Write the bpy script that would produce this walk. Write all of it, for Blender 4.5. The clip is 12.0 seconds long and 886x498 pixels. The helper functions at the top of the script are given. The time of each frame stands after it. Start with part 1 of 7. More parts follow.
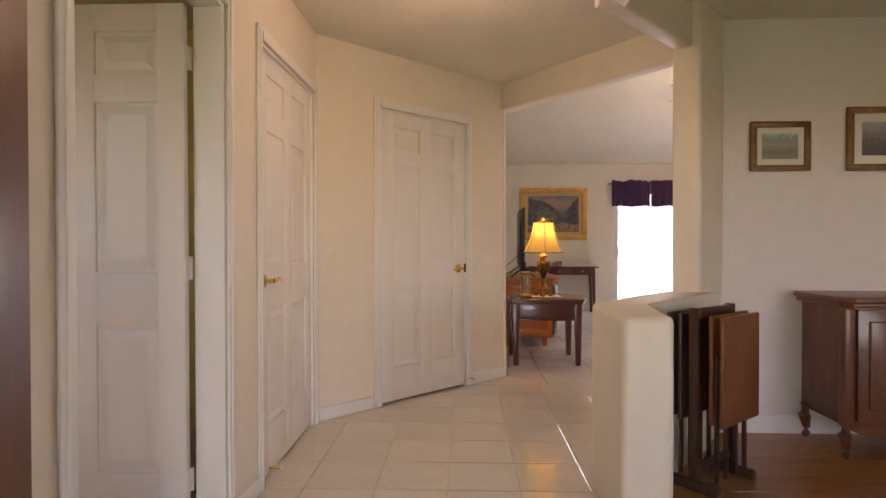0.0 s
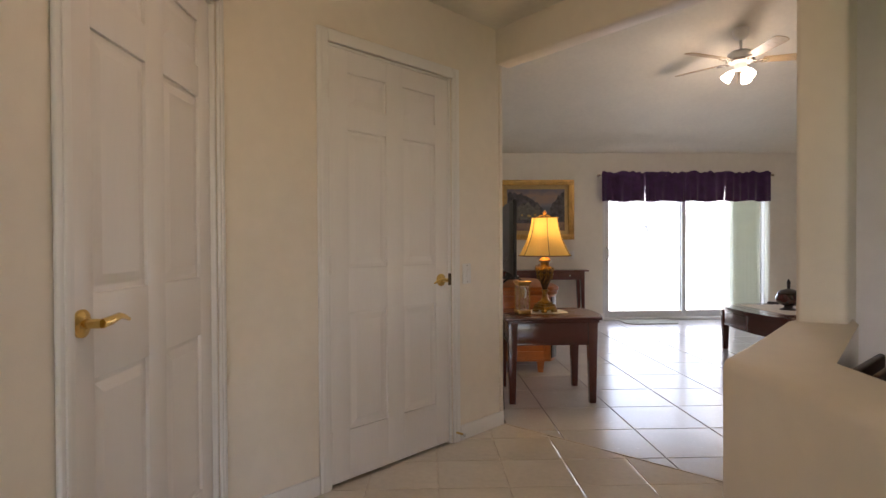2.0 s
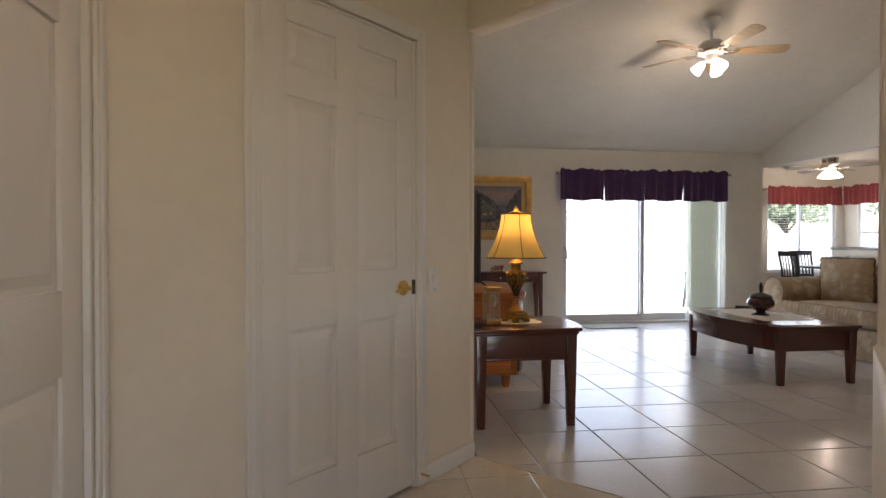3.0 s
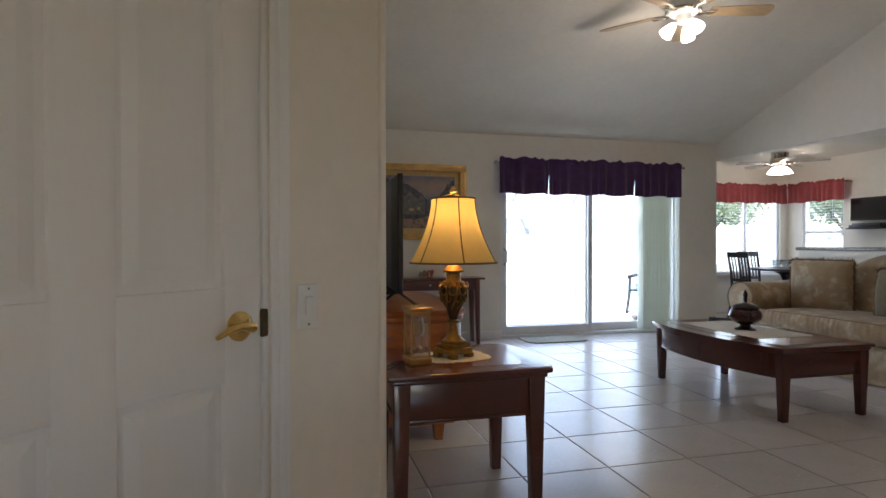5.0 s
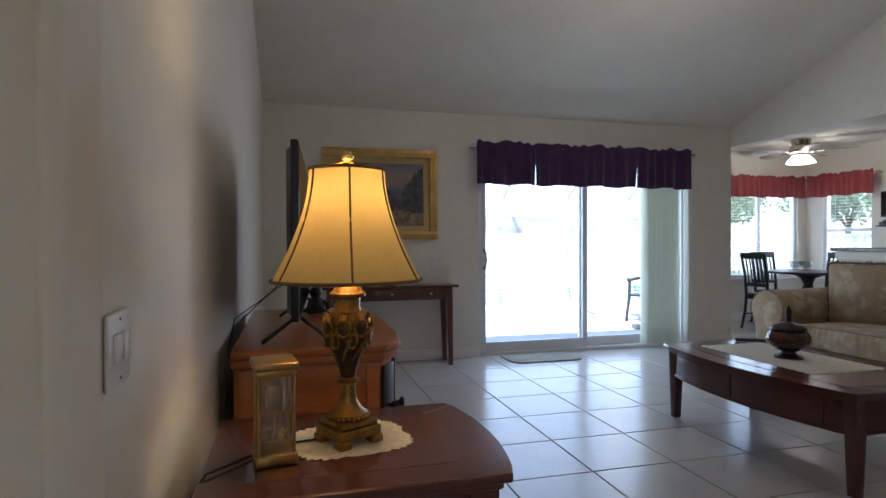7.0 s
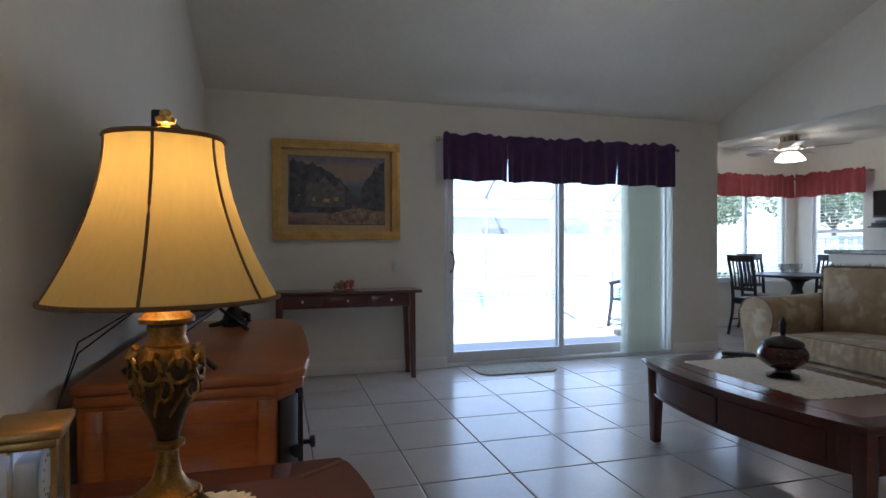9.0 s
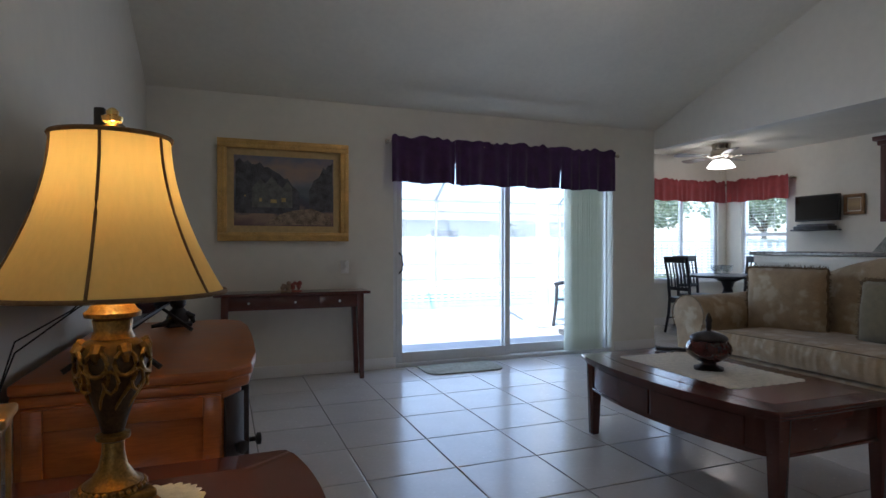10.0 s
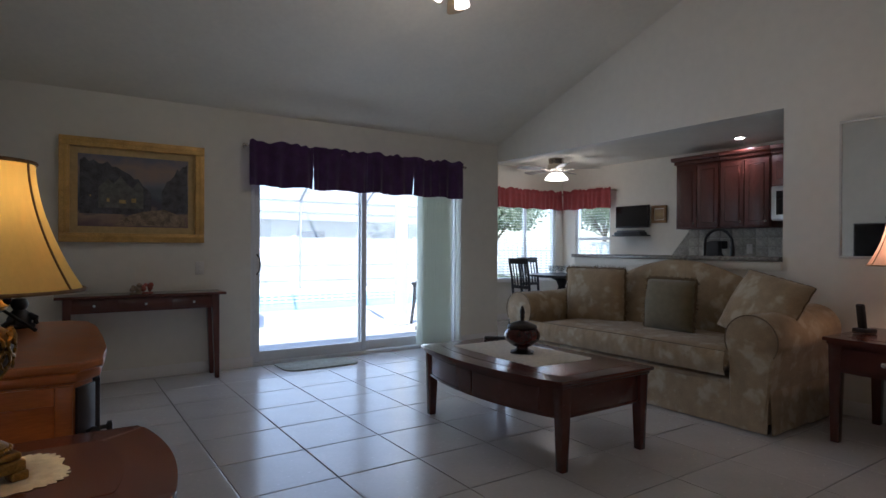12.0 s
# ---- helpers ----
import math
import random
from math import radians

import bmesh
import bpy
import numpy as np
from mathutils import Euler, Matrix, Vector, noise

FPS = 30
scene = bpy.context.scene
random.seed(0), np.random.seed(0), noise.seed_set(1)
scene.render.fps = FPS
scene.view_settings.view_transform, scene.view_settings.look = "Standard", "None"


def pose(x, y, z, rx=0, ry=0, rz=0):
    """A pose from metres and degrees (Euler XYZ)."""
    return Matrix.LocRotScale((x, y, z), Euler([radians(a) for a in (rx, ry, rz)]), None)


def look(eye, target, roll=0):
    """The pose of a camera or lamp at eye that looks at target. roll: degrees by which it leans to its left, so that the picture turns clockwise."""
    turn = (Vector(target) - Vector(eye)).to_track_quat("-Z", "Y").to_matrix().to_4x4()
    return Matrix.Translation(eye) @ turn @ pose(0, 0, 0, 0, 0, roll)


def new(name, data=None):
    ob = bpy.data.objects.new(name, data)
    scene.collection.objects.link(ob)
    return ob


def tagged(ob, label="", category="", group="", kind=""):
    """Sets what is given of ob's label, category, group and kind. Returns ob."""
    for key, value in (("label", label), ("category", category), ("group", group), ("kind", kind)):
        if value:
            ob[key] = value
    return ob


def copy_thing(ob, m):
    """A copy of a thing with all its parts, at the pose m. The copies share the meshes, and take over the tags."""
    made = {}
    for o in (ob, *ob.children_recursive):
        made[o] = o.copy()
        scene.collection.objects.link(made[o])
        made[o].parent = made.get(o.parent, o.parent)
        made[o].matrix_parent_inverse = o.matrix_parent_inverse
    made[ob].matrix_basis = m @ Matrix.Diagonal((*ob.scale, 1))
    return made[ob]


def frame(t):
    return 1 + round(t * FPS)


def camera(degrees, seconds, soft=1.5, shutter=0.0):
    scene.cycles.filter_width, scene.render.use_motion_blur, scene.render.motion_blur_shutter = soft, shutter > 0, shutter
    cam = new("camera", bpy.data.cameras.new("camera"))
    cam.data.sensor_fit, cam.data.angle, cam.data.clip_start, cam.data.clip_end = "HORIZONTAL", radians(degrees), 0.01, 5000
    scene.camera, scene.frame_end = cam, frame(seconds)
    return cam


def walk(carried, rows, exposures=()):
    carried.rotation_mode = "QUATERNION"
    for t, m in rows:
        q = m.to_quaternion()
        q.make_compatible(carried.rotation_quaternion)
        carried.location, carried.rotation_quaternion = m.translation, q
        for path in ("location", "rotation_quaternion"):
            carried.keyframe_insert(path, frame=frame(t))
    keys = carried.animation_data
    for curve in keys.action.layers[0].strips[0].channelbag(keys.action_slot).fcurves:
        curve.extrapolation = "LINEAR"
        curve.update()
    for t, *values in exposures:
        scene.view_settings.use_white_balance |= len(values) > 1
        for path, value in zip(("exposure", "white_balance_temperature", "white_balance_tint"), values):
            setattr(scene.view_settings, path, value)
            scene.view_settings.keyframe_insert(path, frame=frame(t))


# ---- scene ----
cam = camera(75.5, 12.0)
PATH = [
    (0, (0.372, -0.077, 1.13), (0.296, 1.921, 1.107), -0.1),
    (0.5, (0.333, 0.229, 1.143), (0.323, 2.228, 1.119), -0.1),
    (1, (0.311, 0.553, 1.148), (0.304, 2.553, 1.123), -0.1),
    (1.5, (0.264, 0.892, 1.15), (0.291, 2.892, 1.126), -0.0),
    (2, (0.236, 1.209, 1.138), (0.298, 3.208, 1.114), -0.3),
    (2.5, (0.203, 1.506, 1.13), (0.312, 3.503, 1.105), -0.1),
    (3, (0.162, 1.799, 1.136), (0.424, 3.782, 1.111), 0.0),
    (3.2, (0.157, 1.909, 1.132), (0.453, 3.887, 1.111), -0.1),
    (5, (0.443, 3.001, 1.115), (0.946, 4.937, 1.098), -0.1),
    (5.5, (0.581, 3.239, 1.121), (1.078, 5.177, 1.103), -0.1),
    (6, (0.717, 3.51, 1.12), (1.222, 5.446, 1.102), -0.2),
    (6.5, (0.848, 3.753, 1.124), (1.373, 5.682, 1.106), -0.2),
    (7, (0.984, 3.952, 1.127), (1.5, 5.884, 1.107), -0.2),
    (7.2, (1.029, 4.011, 1.122), (1.542, 5.945, 1.106), -0.2),
    (8.8, (1.298, 4.337, 1.116), (1.845, 6.261, 1.104), -0.1),
    (9, (1.32, 4.332, 1.129), (1.874, 6.254, 1.112), -0.1),
    (9.5, (1.344, 4.326, 1.11), (1.943, 6.234, 1.101), -0.0),
    (10, (1.316, 4.261, 1.118), (2.034, 6.127, 1.11), -0.0),
    (10.5, (1.282, 4.178, 1.11), (2.102, 6.002, 1.106), 0.2),
    (11, (1.251, 4.061, 1.109), (2.191, 5.827, 1.109), 0.2),
    (11.5, (1.261, 3.966, 1.113), (2.303, 5.673, 1.113), 0.2),
    (12, (1.265, 3.854, 1.133), (2.384, 5.512, 1.129), 0.3),
]
STOPS = [(0, 3.72, 7600, 33), (1.5, 3.35, 7100, 27), (2.5, 3.07, 6900, 23), (4, 2.89, 6450, 19), (5.5, 2.75, 5950, 16), (7.5, 2.55, 5600, 15), (9.5, 2.3, 5500, 15), (12, 2.08, 5650, 17)]
walk(cam, [(t, look(eye, target, roll)) for t, eye, target, roll in PATH], STOPS)

# ---- light ----
world = bpy.data.worlds.new("sky")
scene.world = world
world.use_nodes = True
wn = world.node_tree.nodes
sky = wn.new("ShaderNodeTexSky")
sky.sky_type = "NISHITA"
sky.sun_disc = False
sky.sun_elevation, sky.sun_rotation = radians(58), radians(150)
world.node_tree.links.new(sky.outputs["Color"], wn["Background"].inputs["Color"])
wn["Background"].inputs["Strength"].default_value = 0.12


def lamp(name, kind, at, energy, colour, size=0.1, target=None):
    data = bpy.data.lights.new(name, kind)
    data.energy, data.color = energy, colour
    if kind == "AREA":
        data.shape = "RECTANGLE"
        data.size, data.size_y = size
    elif kind == "SUN":
        data.angle = radians(size)
    else:
        data.shadow_soft_size = size
    ob = new(name, data)
    ob.matrix_world = look(at, target) if target else Matrix.Translation(at)
    return ob


SUN_AT = Vector((-0.27, -0.46, 0.85))
lamp("sun", "SUN", (0, 0, 30), 3.0, (1.0, 0.95, 0.87), 0.5, Vector((0, 0, 30)) - SUN_AT * 5)
DAY = (0.87, 0.93, 1.0)
lamp("slider_daylight", "AREA", (3.98, 9.60, 1.03), 5.6, DAY, (2.5, 2.1), (3.98, 5, 0.75))
lamp("nook_daylight", "AREA", (7.6, 10.98, 1.31), 2.5, DAY, (1.40, 1.45), (7.3, 5, 0.8))
lamp("nook_side_daylight", "AREA", (8.6, 10.16, 1.31), 1.5, DAY, (0.80, 1.45), (5, 9.8, 0.8))
WARM = (1.0, 0.72, 0.31)
lamp("hall_bulb", "POINT", (0.28, 2.66, 2.20), 0.27, (1.0, 0.62, 0.38), 0.09)
lamp("table_lamp_bulb", "POINT", (1.128, 5.457, 1.245), 0.74, WARM, 0.035)
lamp("second_lamp_bulb", "POINT", (5.36, 5.10, 1.235), 0.95, (1.0, 0.62, 0.40), 0.04)
FAN = (3.437, 6.926)
for bx, by in ((-0.12, 0.045), (0.02, -0.125), (0.10, 0.08)):
    lamp("fan_bulb", "POINT", (FAN[0] + bx, FAN[1] + by, 2.71), 0.35, (1.0, 0.83, 0.64), 0.03)
lamp("nook_fan_bulb", "POINT", (7.3, 9.85, 2.11), 0.9, (1.0, 0.86, 0.70), 0.05)
lamp("entrance_daylight", "AREA", (0.12, -1.55, 1.1), 0.19, (1.0, 0.84, 0.80), (0.9, 1.9), (0.4, 5, 1.0))
lamp("dining_daylight", "AREA", (3.6, -1.55, 1.45), 0.025, (1.0, 0.92, 0.95), (1.7, 1.3), (3.2, 5, 0.9))
lamp("can_bulb", "AREA", (7.9, 7.48, 2.425), 0.42, (0.92, 0.96, 1.0), (0.08, 0.08), (7.9, 7.49, 0))

# ---- materials ----


def mat(name, base, rough=0.5, metal=0.0, var=0.07, scale=6.0, bump=0.0, bscale=180.0, coat=0.0, stretch=(1, 1, 1), dark=None,
        emit=0.0, sub=0.0, trans=0.0, alpha=1.0, island=0.0, rvar=0.08, sheen=0.0, spec=0.5):
    m = bpy.data.materials.new(name)
    m.use_nodes = True
    n, l = m.node_tree.nodes, m.node_tree.links
    b = n["Principled BSDF"]
    tc, mp = n.new("ShaderNodeTexCoord"), n.new("ShaderNodeMapping")
    mp.inputs["Scale"].default_value = stretch
    l.new(tc.outputs["Object"], mp.inputs["Vector"])
    big, small = n.new("ShaderNodeTexNoise"), n.new("ShaderNodeTexNoise")
    big.inputs["Scale"].default_value, big.inputs["Detail"].default_value = scale, 4
    small.inputs["Scale"].default_value, small.inputs["Detail"].default_value = scale * 9, 5
    for t in (big, small):
        l.new(mp.outputs["Vector"], t.inputs["Vector"])
    add = n.new("ShaderNodeMix")
    add.data_type = "FLOAT"
    add.inputs["Factor"].default_value = 0.45
    l.new(big.outputs["Fac"], add.inputs["A"])
    l.new(small.outputs["Fac"], add.inputs["B"])
    ramp = n.new("ShaderNodeValToRGB")
    lo = dark or tuple(c * (1 - 2.2 * var) for c in base)
    hi = tuple(min(1, c * (1 + 1.2 * var)) for c in base)
    ramp.color_ramp.elements[0].position, ramp.color_ramp.elements[1].position = 0.32, 0.68
    ramp.color_ramp.elements[0].color, ramp.color_ramp.elements[1].color = (*lo, 1), (*hi, 1)
    l.new(add.outputs["Result"], ramp.inputs["Fac"])
    colour = ramp.outputs["Color"]
    if island:
        info, hsv = n.new("ShaderNodeObjectInfo"), n.new("ShaderNodeHueSaturation")
        rng = n.new("ShaderNodeMapRange")
        rng.inputs["To Min"].default_value, rng.inputs["To Max"].default_value = 1 - island, 1 + island
        l.new(info.outputs["Random"], rng.inputs["Value"])
        l.new(rng.outputs["Result"], hsv.inputs["Value"])
        l.new(colour, hsv.inputs["Color"])
        colour = hsv.outputs["Color"]
    l.new(colour, b.inputs["Base Color"])
    rr = n.new("ShaderNodeMapRange")
    rr.inputs["To Min"].default_value, rr.inputs["To Max"].default_value = max(0, rough - rvar), min(1, rough + rvar)
    l.new(small.outputs["Fac"], rr.inputs["Value"])
    l.new(rr.outputs["Result"], b.inputs["Roughness"])
    b.inputs["Metallic"].default_value = metal
    b.inputs["Coat Weight"].default_value = coat
    b.inputs["Coat Roughness"].default_value = 0.12
    b.inputs["Specular IOR Level"].default_value = spec
    b.inputs["Transmission Weight"].default_value = trans
    b.inputs["Alpha"].default_value = alpha
    b.inputs["Sheen Weight"].default_value = sheen
    if sub:
        b.inputs["Subsurface Weight"].default_value = sub
    if emit:
        l.new(colour, b.inputs["Emission Color"])
        b.inputs["Emission Strength"].default_value = emit
    if bump:
        bn, bt = n.new("ShaderNodeBump"), n.new("ShaderNodeTexNoise")
        bt.inputs["Scale"].default_value, bt.inputs["Detail"].default_value = bscale, 3
        l.new(mp.outputs["Vector"], bt.inputs["Vector"])
        bn.inputs["Strength"].default_value, bn.inputs["Distance"].default_value = bump, 0.004
        l.new(bt.outputs["Fac"], bn.inputs["Height"])
        l.new(bn.outputs["Normal"], b.inputs["Normal"])
    return m


def translucent(name, colour, glow, grain=(60, 60, 4), mix=0.6):
    """Cloth that light shines through."""
    m = bpy.data.materials.new(name)
    m.use_nodes = True
    n, l = m.node_tree.nodes, m.node_tree.links
    out = n["Material Output"]
    n.remove(n["Principled BSDF"])
    tc, mp, tx, ramp = n.new("ShaderNodeTexCoord"), n.new("ShaderNodeMapping"), n.new("ShaderNodeTexNoise"), n.new("ShaderNodeValToRGB")
    mp.inputs["Scale"].default_value = grain
    tx.inputs["Scale"].default_value, tx.inputs["Detail"].default_value = 4, 4
    ramp.color_ramp.elements[0].position, ramp.color_ramp.elements[1].position = 0.3, 0.7
    ramp.color_ramp.elements[0].color = (*[c * 0.95 for c in colour], 1)
    ramp.color_ramp.elements[1].color = (*colour, 1)
    l.new(tc.outputs["Object"], mp.inputs["Vector"])
    l.new(mp.outputs["Vector"], tx.inputs["Vector"])
    l.new(tx.outputs["Fac"], ramp.inputs["Fac"])
    d, t, mx = n.new("ShaderNodeBsdfDiffuse"), n.new("ShaderNodeBsdfTranslucent"), n.new("ShaderNodeMixShader")
    l.new(ramp.outputs["Color"], d.inputs["Color"])
    l.new(ramp.outputs["Color"], t.inputs["Color"])
    mx.inputs["Fac"].default_value = mix
    l.new(d.outputs["BSDF"], mx.inputs[1])
    l.new(t.outputs["BSDF"], mx.inputs[2])
    last = mx
    if glow:
        e, ad = n.new("ShaderNodeEmission"), n.new("ShaderNodeAddShader")
        l.new(ramp.outputs["Color"], e.inputs["Color"])
        e.inputs["Strength"].default_value = glow
        l.new(mx.outputs["Shader"], ad.inputs[0])
        l.new(e.outputs["Emission"], ad.inputs[1])
        last = ad
    l.new(last.outputs["Shader"], out.inputs["Surface"])
    return m


def clear_glass(name, tint=(1, 1, 1), gloss=0.06, rough=0.0):
    m = bpy.data.materials.new(name)
    m.use_nodes = True
    n, l = m.node_tree.nodes, m.node_tree.links
    n.remove(n["Principled BSDF"])
    t, g, mx = n.new("ShaderNodeBsdfTransparent"), n.new("ShaderNodeBsdfGlossy"), n.new("ShaderNodeMixShader")
    t.inputs["Color"].default_value = (*tint, 1)
    g.inputs["Roughness"].default_value = rough
    mx.inputs["Fac"].default_value = gloss
    l.new(t.outputs["BSDF"], mx.inputs[1])
    l.new(g.outputs["BSDF"], mx.inputs[2])
    l.new(mx.outputs["Shader"], n["Material Output"].inputs["Surface"])
    return m


M_WALL = mat("cream_wall_paint", (0.80, 0.725, 0.62), 0.55, var=0.025, scale=1.6, bump=0.12, bscale=260)
M_LIVWALL = mat("pale_living_wall_paint", (0.77, 0.74, 0.655), 0.6, var=0.025, scale=1.6, bump=0.12, bscale=260)
M_DINWALL = mat("pale_dining_wall_paint", (0.78, 0.71, 0.68), 0.6, var=0.025, scale=1.6, bump=0.12, bscale=260)
M_CEIL = mat("ceiling_paint", (0.79, 0.755, 0.65), 0.85, var=0.03, scale=2.5, bump=0.35, bscale=90)
M_YELLOW = mat("yellow_room_paint", (0.75, 0.58, 0.20), 0.6, var=0.03, scale=2, bump=0.1)
M_TRIM = mat("white_gloss_trim", (0.80, 0.78, 0.75), 0.36, var=0.01, scale=2)
M_DOOR = mat("white_door_paint", (0.79, 0.76, 0.73), 0.36, var=0.012, scale=2, bump=0.012, bscale=60, stretch=(4, 4, 0.6))
M_TILE = mat("grey_white_floor_tile", (0.57, 0.55, 0.53), 0.24, var=0.03, scale=5, bump=0.04, bscale=18, island=0.05, coat=0.15)
M_HTILE = mat("cream_hall_tile", (0.72, 0.66, 0.57), 0.11, var=0.05, scale=4, bump=0.03, bscale=25, island=0.04, coat=0.25)
M_GROUT = mat("dark_grout", (0.17, 0.16, 0.15), 0.9, var=0.15, scale=20, bump=0.3)
M_HGROUT = mat("tan_grout", (0.60, 0.53, 0.44), 0.9, var=0.15, scale=20, bump=0.3)
M_OAK = mat("orange_oak_plank", (0.44, 0.17, 0.045), 0.34, var=0.2, scale=3, bump=0.08, bscale=50, stretch=(1, 9, 1), island=0.12, coat=0.12)
# Tint added only to bring down how bright the outside shows.
M_GLASS = clear_glass("outside_dimming_glass", (0.83, 0.85, 0.845), 0.04)
M_ALU = mat("white_aluminium", (0.72, 0.73, 0.73), 0.4, var=0.03, scale=8)

# ---- building helpers ----


def thing(name, at=(0, 0, 0), rz=0, label="", category="", group="", kind=""):
    ob = new(name)
    ob.empty_display_size = 0.1
    ob.matrix_world = pose(*at, 0, 0, rz)
    return tagged(ob, label, category, group, kind)


def part(name, bm, material, parent=None, label="", smooth=True, m=None):
    me = bpy.data.meshes.new(name)
    bmesh.ops.recalc_face_normals(bm, faces=bm.faces)
    bm.to_mesh(me)
    bm.free()
    me.materials.append(material)
    if smooth:
        me.set_sharp_from_angle(angle=radians(38))
        me.polygons.foreach_set("use_smooth", [True] * len(me.polygons))
    ob = new(name, me)
    if parent:
        ob.parent = parent
    if m is not None:
        ob.matrix_basis = m
    return tagged(ob, label)


def merge(bm, tmp, m=None):
    if m is not None:
        bmesh.ops.transform(tmp, matrix=m, verts=tmp.verts)
    me = bpy.data.meshes.new("tmp")
    tmp.to_mesh(me)
    tmp.free()
    bm.from_mesh(me)
    bpy.data.meshes.remove(me)
    return bm


def box(x0, y0, z0, x1, y1, z1, bevel=0.0, seg=2, bm=None, m=None):
    tmp = bmesh.new()
    bmesh.ops.create_cube(tmp, size=1)
    for v in tmp.verts:
        v.co = Vector(((x0 + x1) / 2 + v.co.x * (x1 - x0), (y0 + y1) / 2 + v.co.y * (y1 - y0), (z0 + z1) / 2 + v.co.z * (z1 - z0)))
    if bevel:
        bmesh.ops.bevel(tmp, geom=tmp.edges[:], offset=bevel, segments=seg, affect="EDGES", profile=0.5)
    return merge(bm if bm is not None else bmesh.new(), tmp, m)


def prism(poly, z0, z1, bevel=0.0, seg=2, bm=None, m=None, only_top=False):
    """A plan outline drawn up from z0 to z1."""
    tmp = bmesh.new()
    low = [tmp.verts.new((x, y, z0)) for x, y in poly]
    high = [tmp.verts.new((x, y, z1)) for x, y in poly]
    tmp.faces.new(low[::-1])
    tmp.faces.new(high)
    k = len(poly)
    for i in range(k):
        tmp.faces.new((low[i], low[(i + 1) % k], high[(i + 1) % k], high[i]))
    if bevel:
        edges = [e for e in tmp.edges if not only_top or all(v.co.z > z1 - 1e-6 for v in e.verts)]
        bmesh.ops.bevel(tmp, geom=edges, offset=bevel, segments=seg, affect="EDGES", profile=0.5)
    return merge(bm if bm is not None else bmesh.new(), tmp, m)


def lathe(profile, seg=32, bm=None, m=None, lobes=0, depth=0.0, square=False):
    """Turns (radius, height) pairs about z; closes both ends where the radius is over nought."""
    tmp = bmesh.new()
    rings = []
    for r, z in profile:
        ring = []
        for i in range(seg):
            a = 2 * math.pi * i / seg
            f = 1 + depth * math.cos(lobes * a) if lobes else 1
            if square:
                f *= 1 / max(abs(math.cos(a)), abs(math.sin(a))) ** 0.92 * 0.86
            ring.append(tmp.verts.new((r * f * math.cos(a), r * f * math.sin(a), z)))
        rings.append(ring)
    for a, b in zip(rings, rings[1:]):
        for i in range(seg):
            tmp.faces.new((a[i], a[(i + 1) % seg], b[(i + 1) % seg], b[i]))
    if profile[0][0] > 1e-4:
        tmp.faces.new(rings[0][::-1])
    if profile[-1][0] > 1e-4:
        tmp.faces.new(rings[-1])
    bmesh.ops.remove_doubles(tmp, verts=tmp.verts, dist=1e-5)
    return merge(bm if bm is not None else bmesh.new(), tmp, m)


def tube(points, r, seg=8, bm=None, m=None, closed=False):
    """A round bar along points; r is one radius or one for each point."""
    tmp = bmesh.new()
    pts = [Vector(p) for p in points]
    k = len(pts)
    rad = r if isinstance(r, (list, tuple)) else [r] * k
    rings, up = [], Vector((0, 0, 1))
    for i, p in enumerate(pts):
        a = pts[(i - 1) % k] if closed or i else p
        b = pts[(i + 1) % k] if closed or i < k - 1 else p
        d = (b - a).normalized()
        side = d.cross(up if abs(d.z) < 0.95 else Vector((1, 0, 0))).normalized()
        top = side.cross(d)
        rings.append([tmp.verts.new(p + rad[i] * (math.cos(2 * math.pi * j / seg) * side + math.sin(2 * math.pi * j / seg) * top)) for j in range(seg)])
    for i in range(k if closed else k - 1):
        a, b = rings[i], rings[(i + 1) % k]
        for j in range(seg):
            tmp.faces.new((a[j], a[(j + 1) % seg], b[(j + 1) % seg], b[j]))
    if not closed:
        tmp.faces.new(rings[0])
        tmp.faces.new(rings[-1][::-1])
    return merge(bm if bm is not None else bmesh.new(), tmp, m)


def taper(x, y, z0, z1, a0, a1, b0=None, b1=None, bm=None, bevel=0.003, dx=0.0, dy=0.0):
    """A square leg: half width a0 at the foot, a1 at the top; dx, dy: how far the foot stands off the top's axis."""
    b0, b1 = b0 or a0, b1 or a1
    tmp = bmesh.new()
    low = [tmp.verts.new((x + dx + i * a0, y + dy + j * b0, z0)) for i, j in ((-1, -1), (1, -1), (1, 1), (-1, 1))]
    high = [tmp.verts.new((x + i * a1, y + j * b1, z1)) for i, j in ((-1, -1), (1, -1), (1, 1), (-1, 1))]
    tmp.faces.new(low[::-1])
    tmp.faces.new(high)
    for i in range(4):
        tmp.faces.new((low[i], low[(i + 1) % 4], high[(i + 1) % 4], high[i]))
    if bevel:
        bmesh.ops.bevel(tmp, geom=tmp.edges[:], offset=bevel, segments=2, affect="EDGES", profile=0.5)
    return merge(bm if bm is not None else bmesh.new(), tmp)


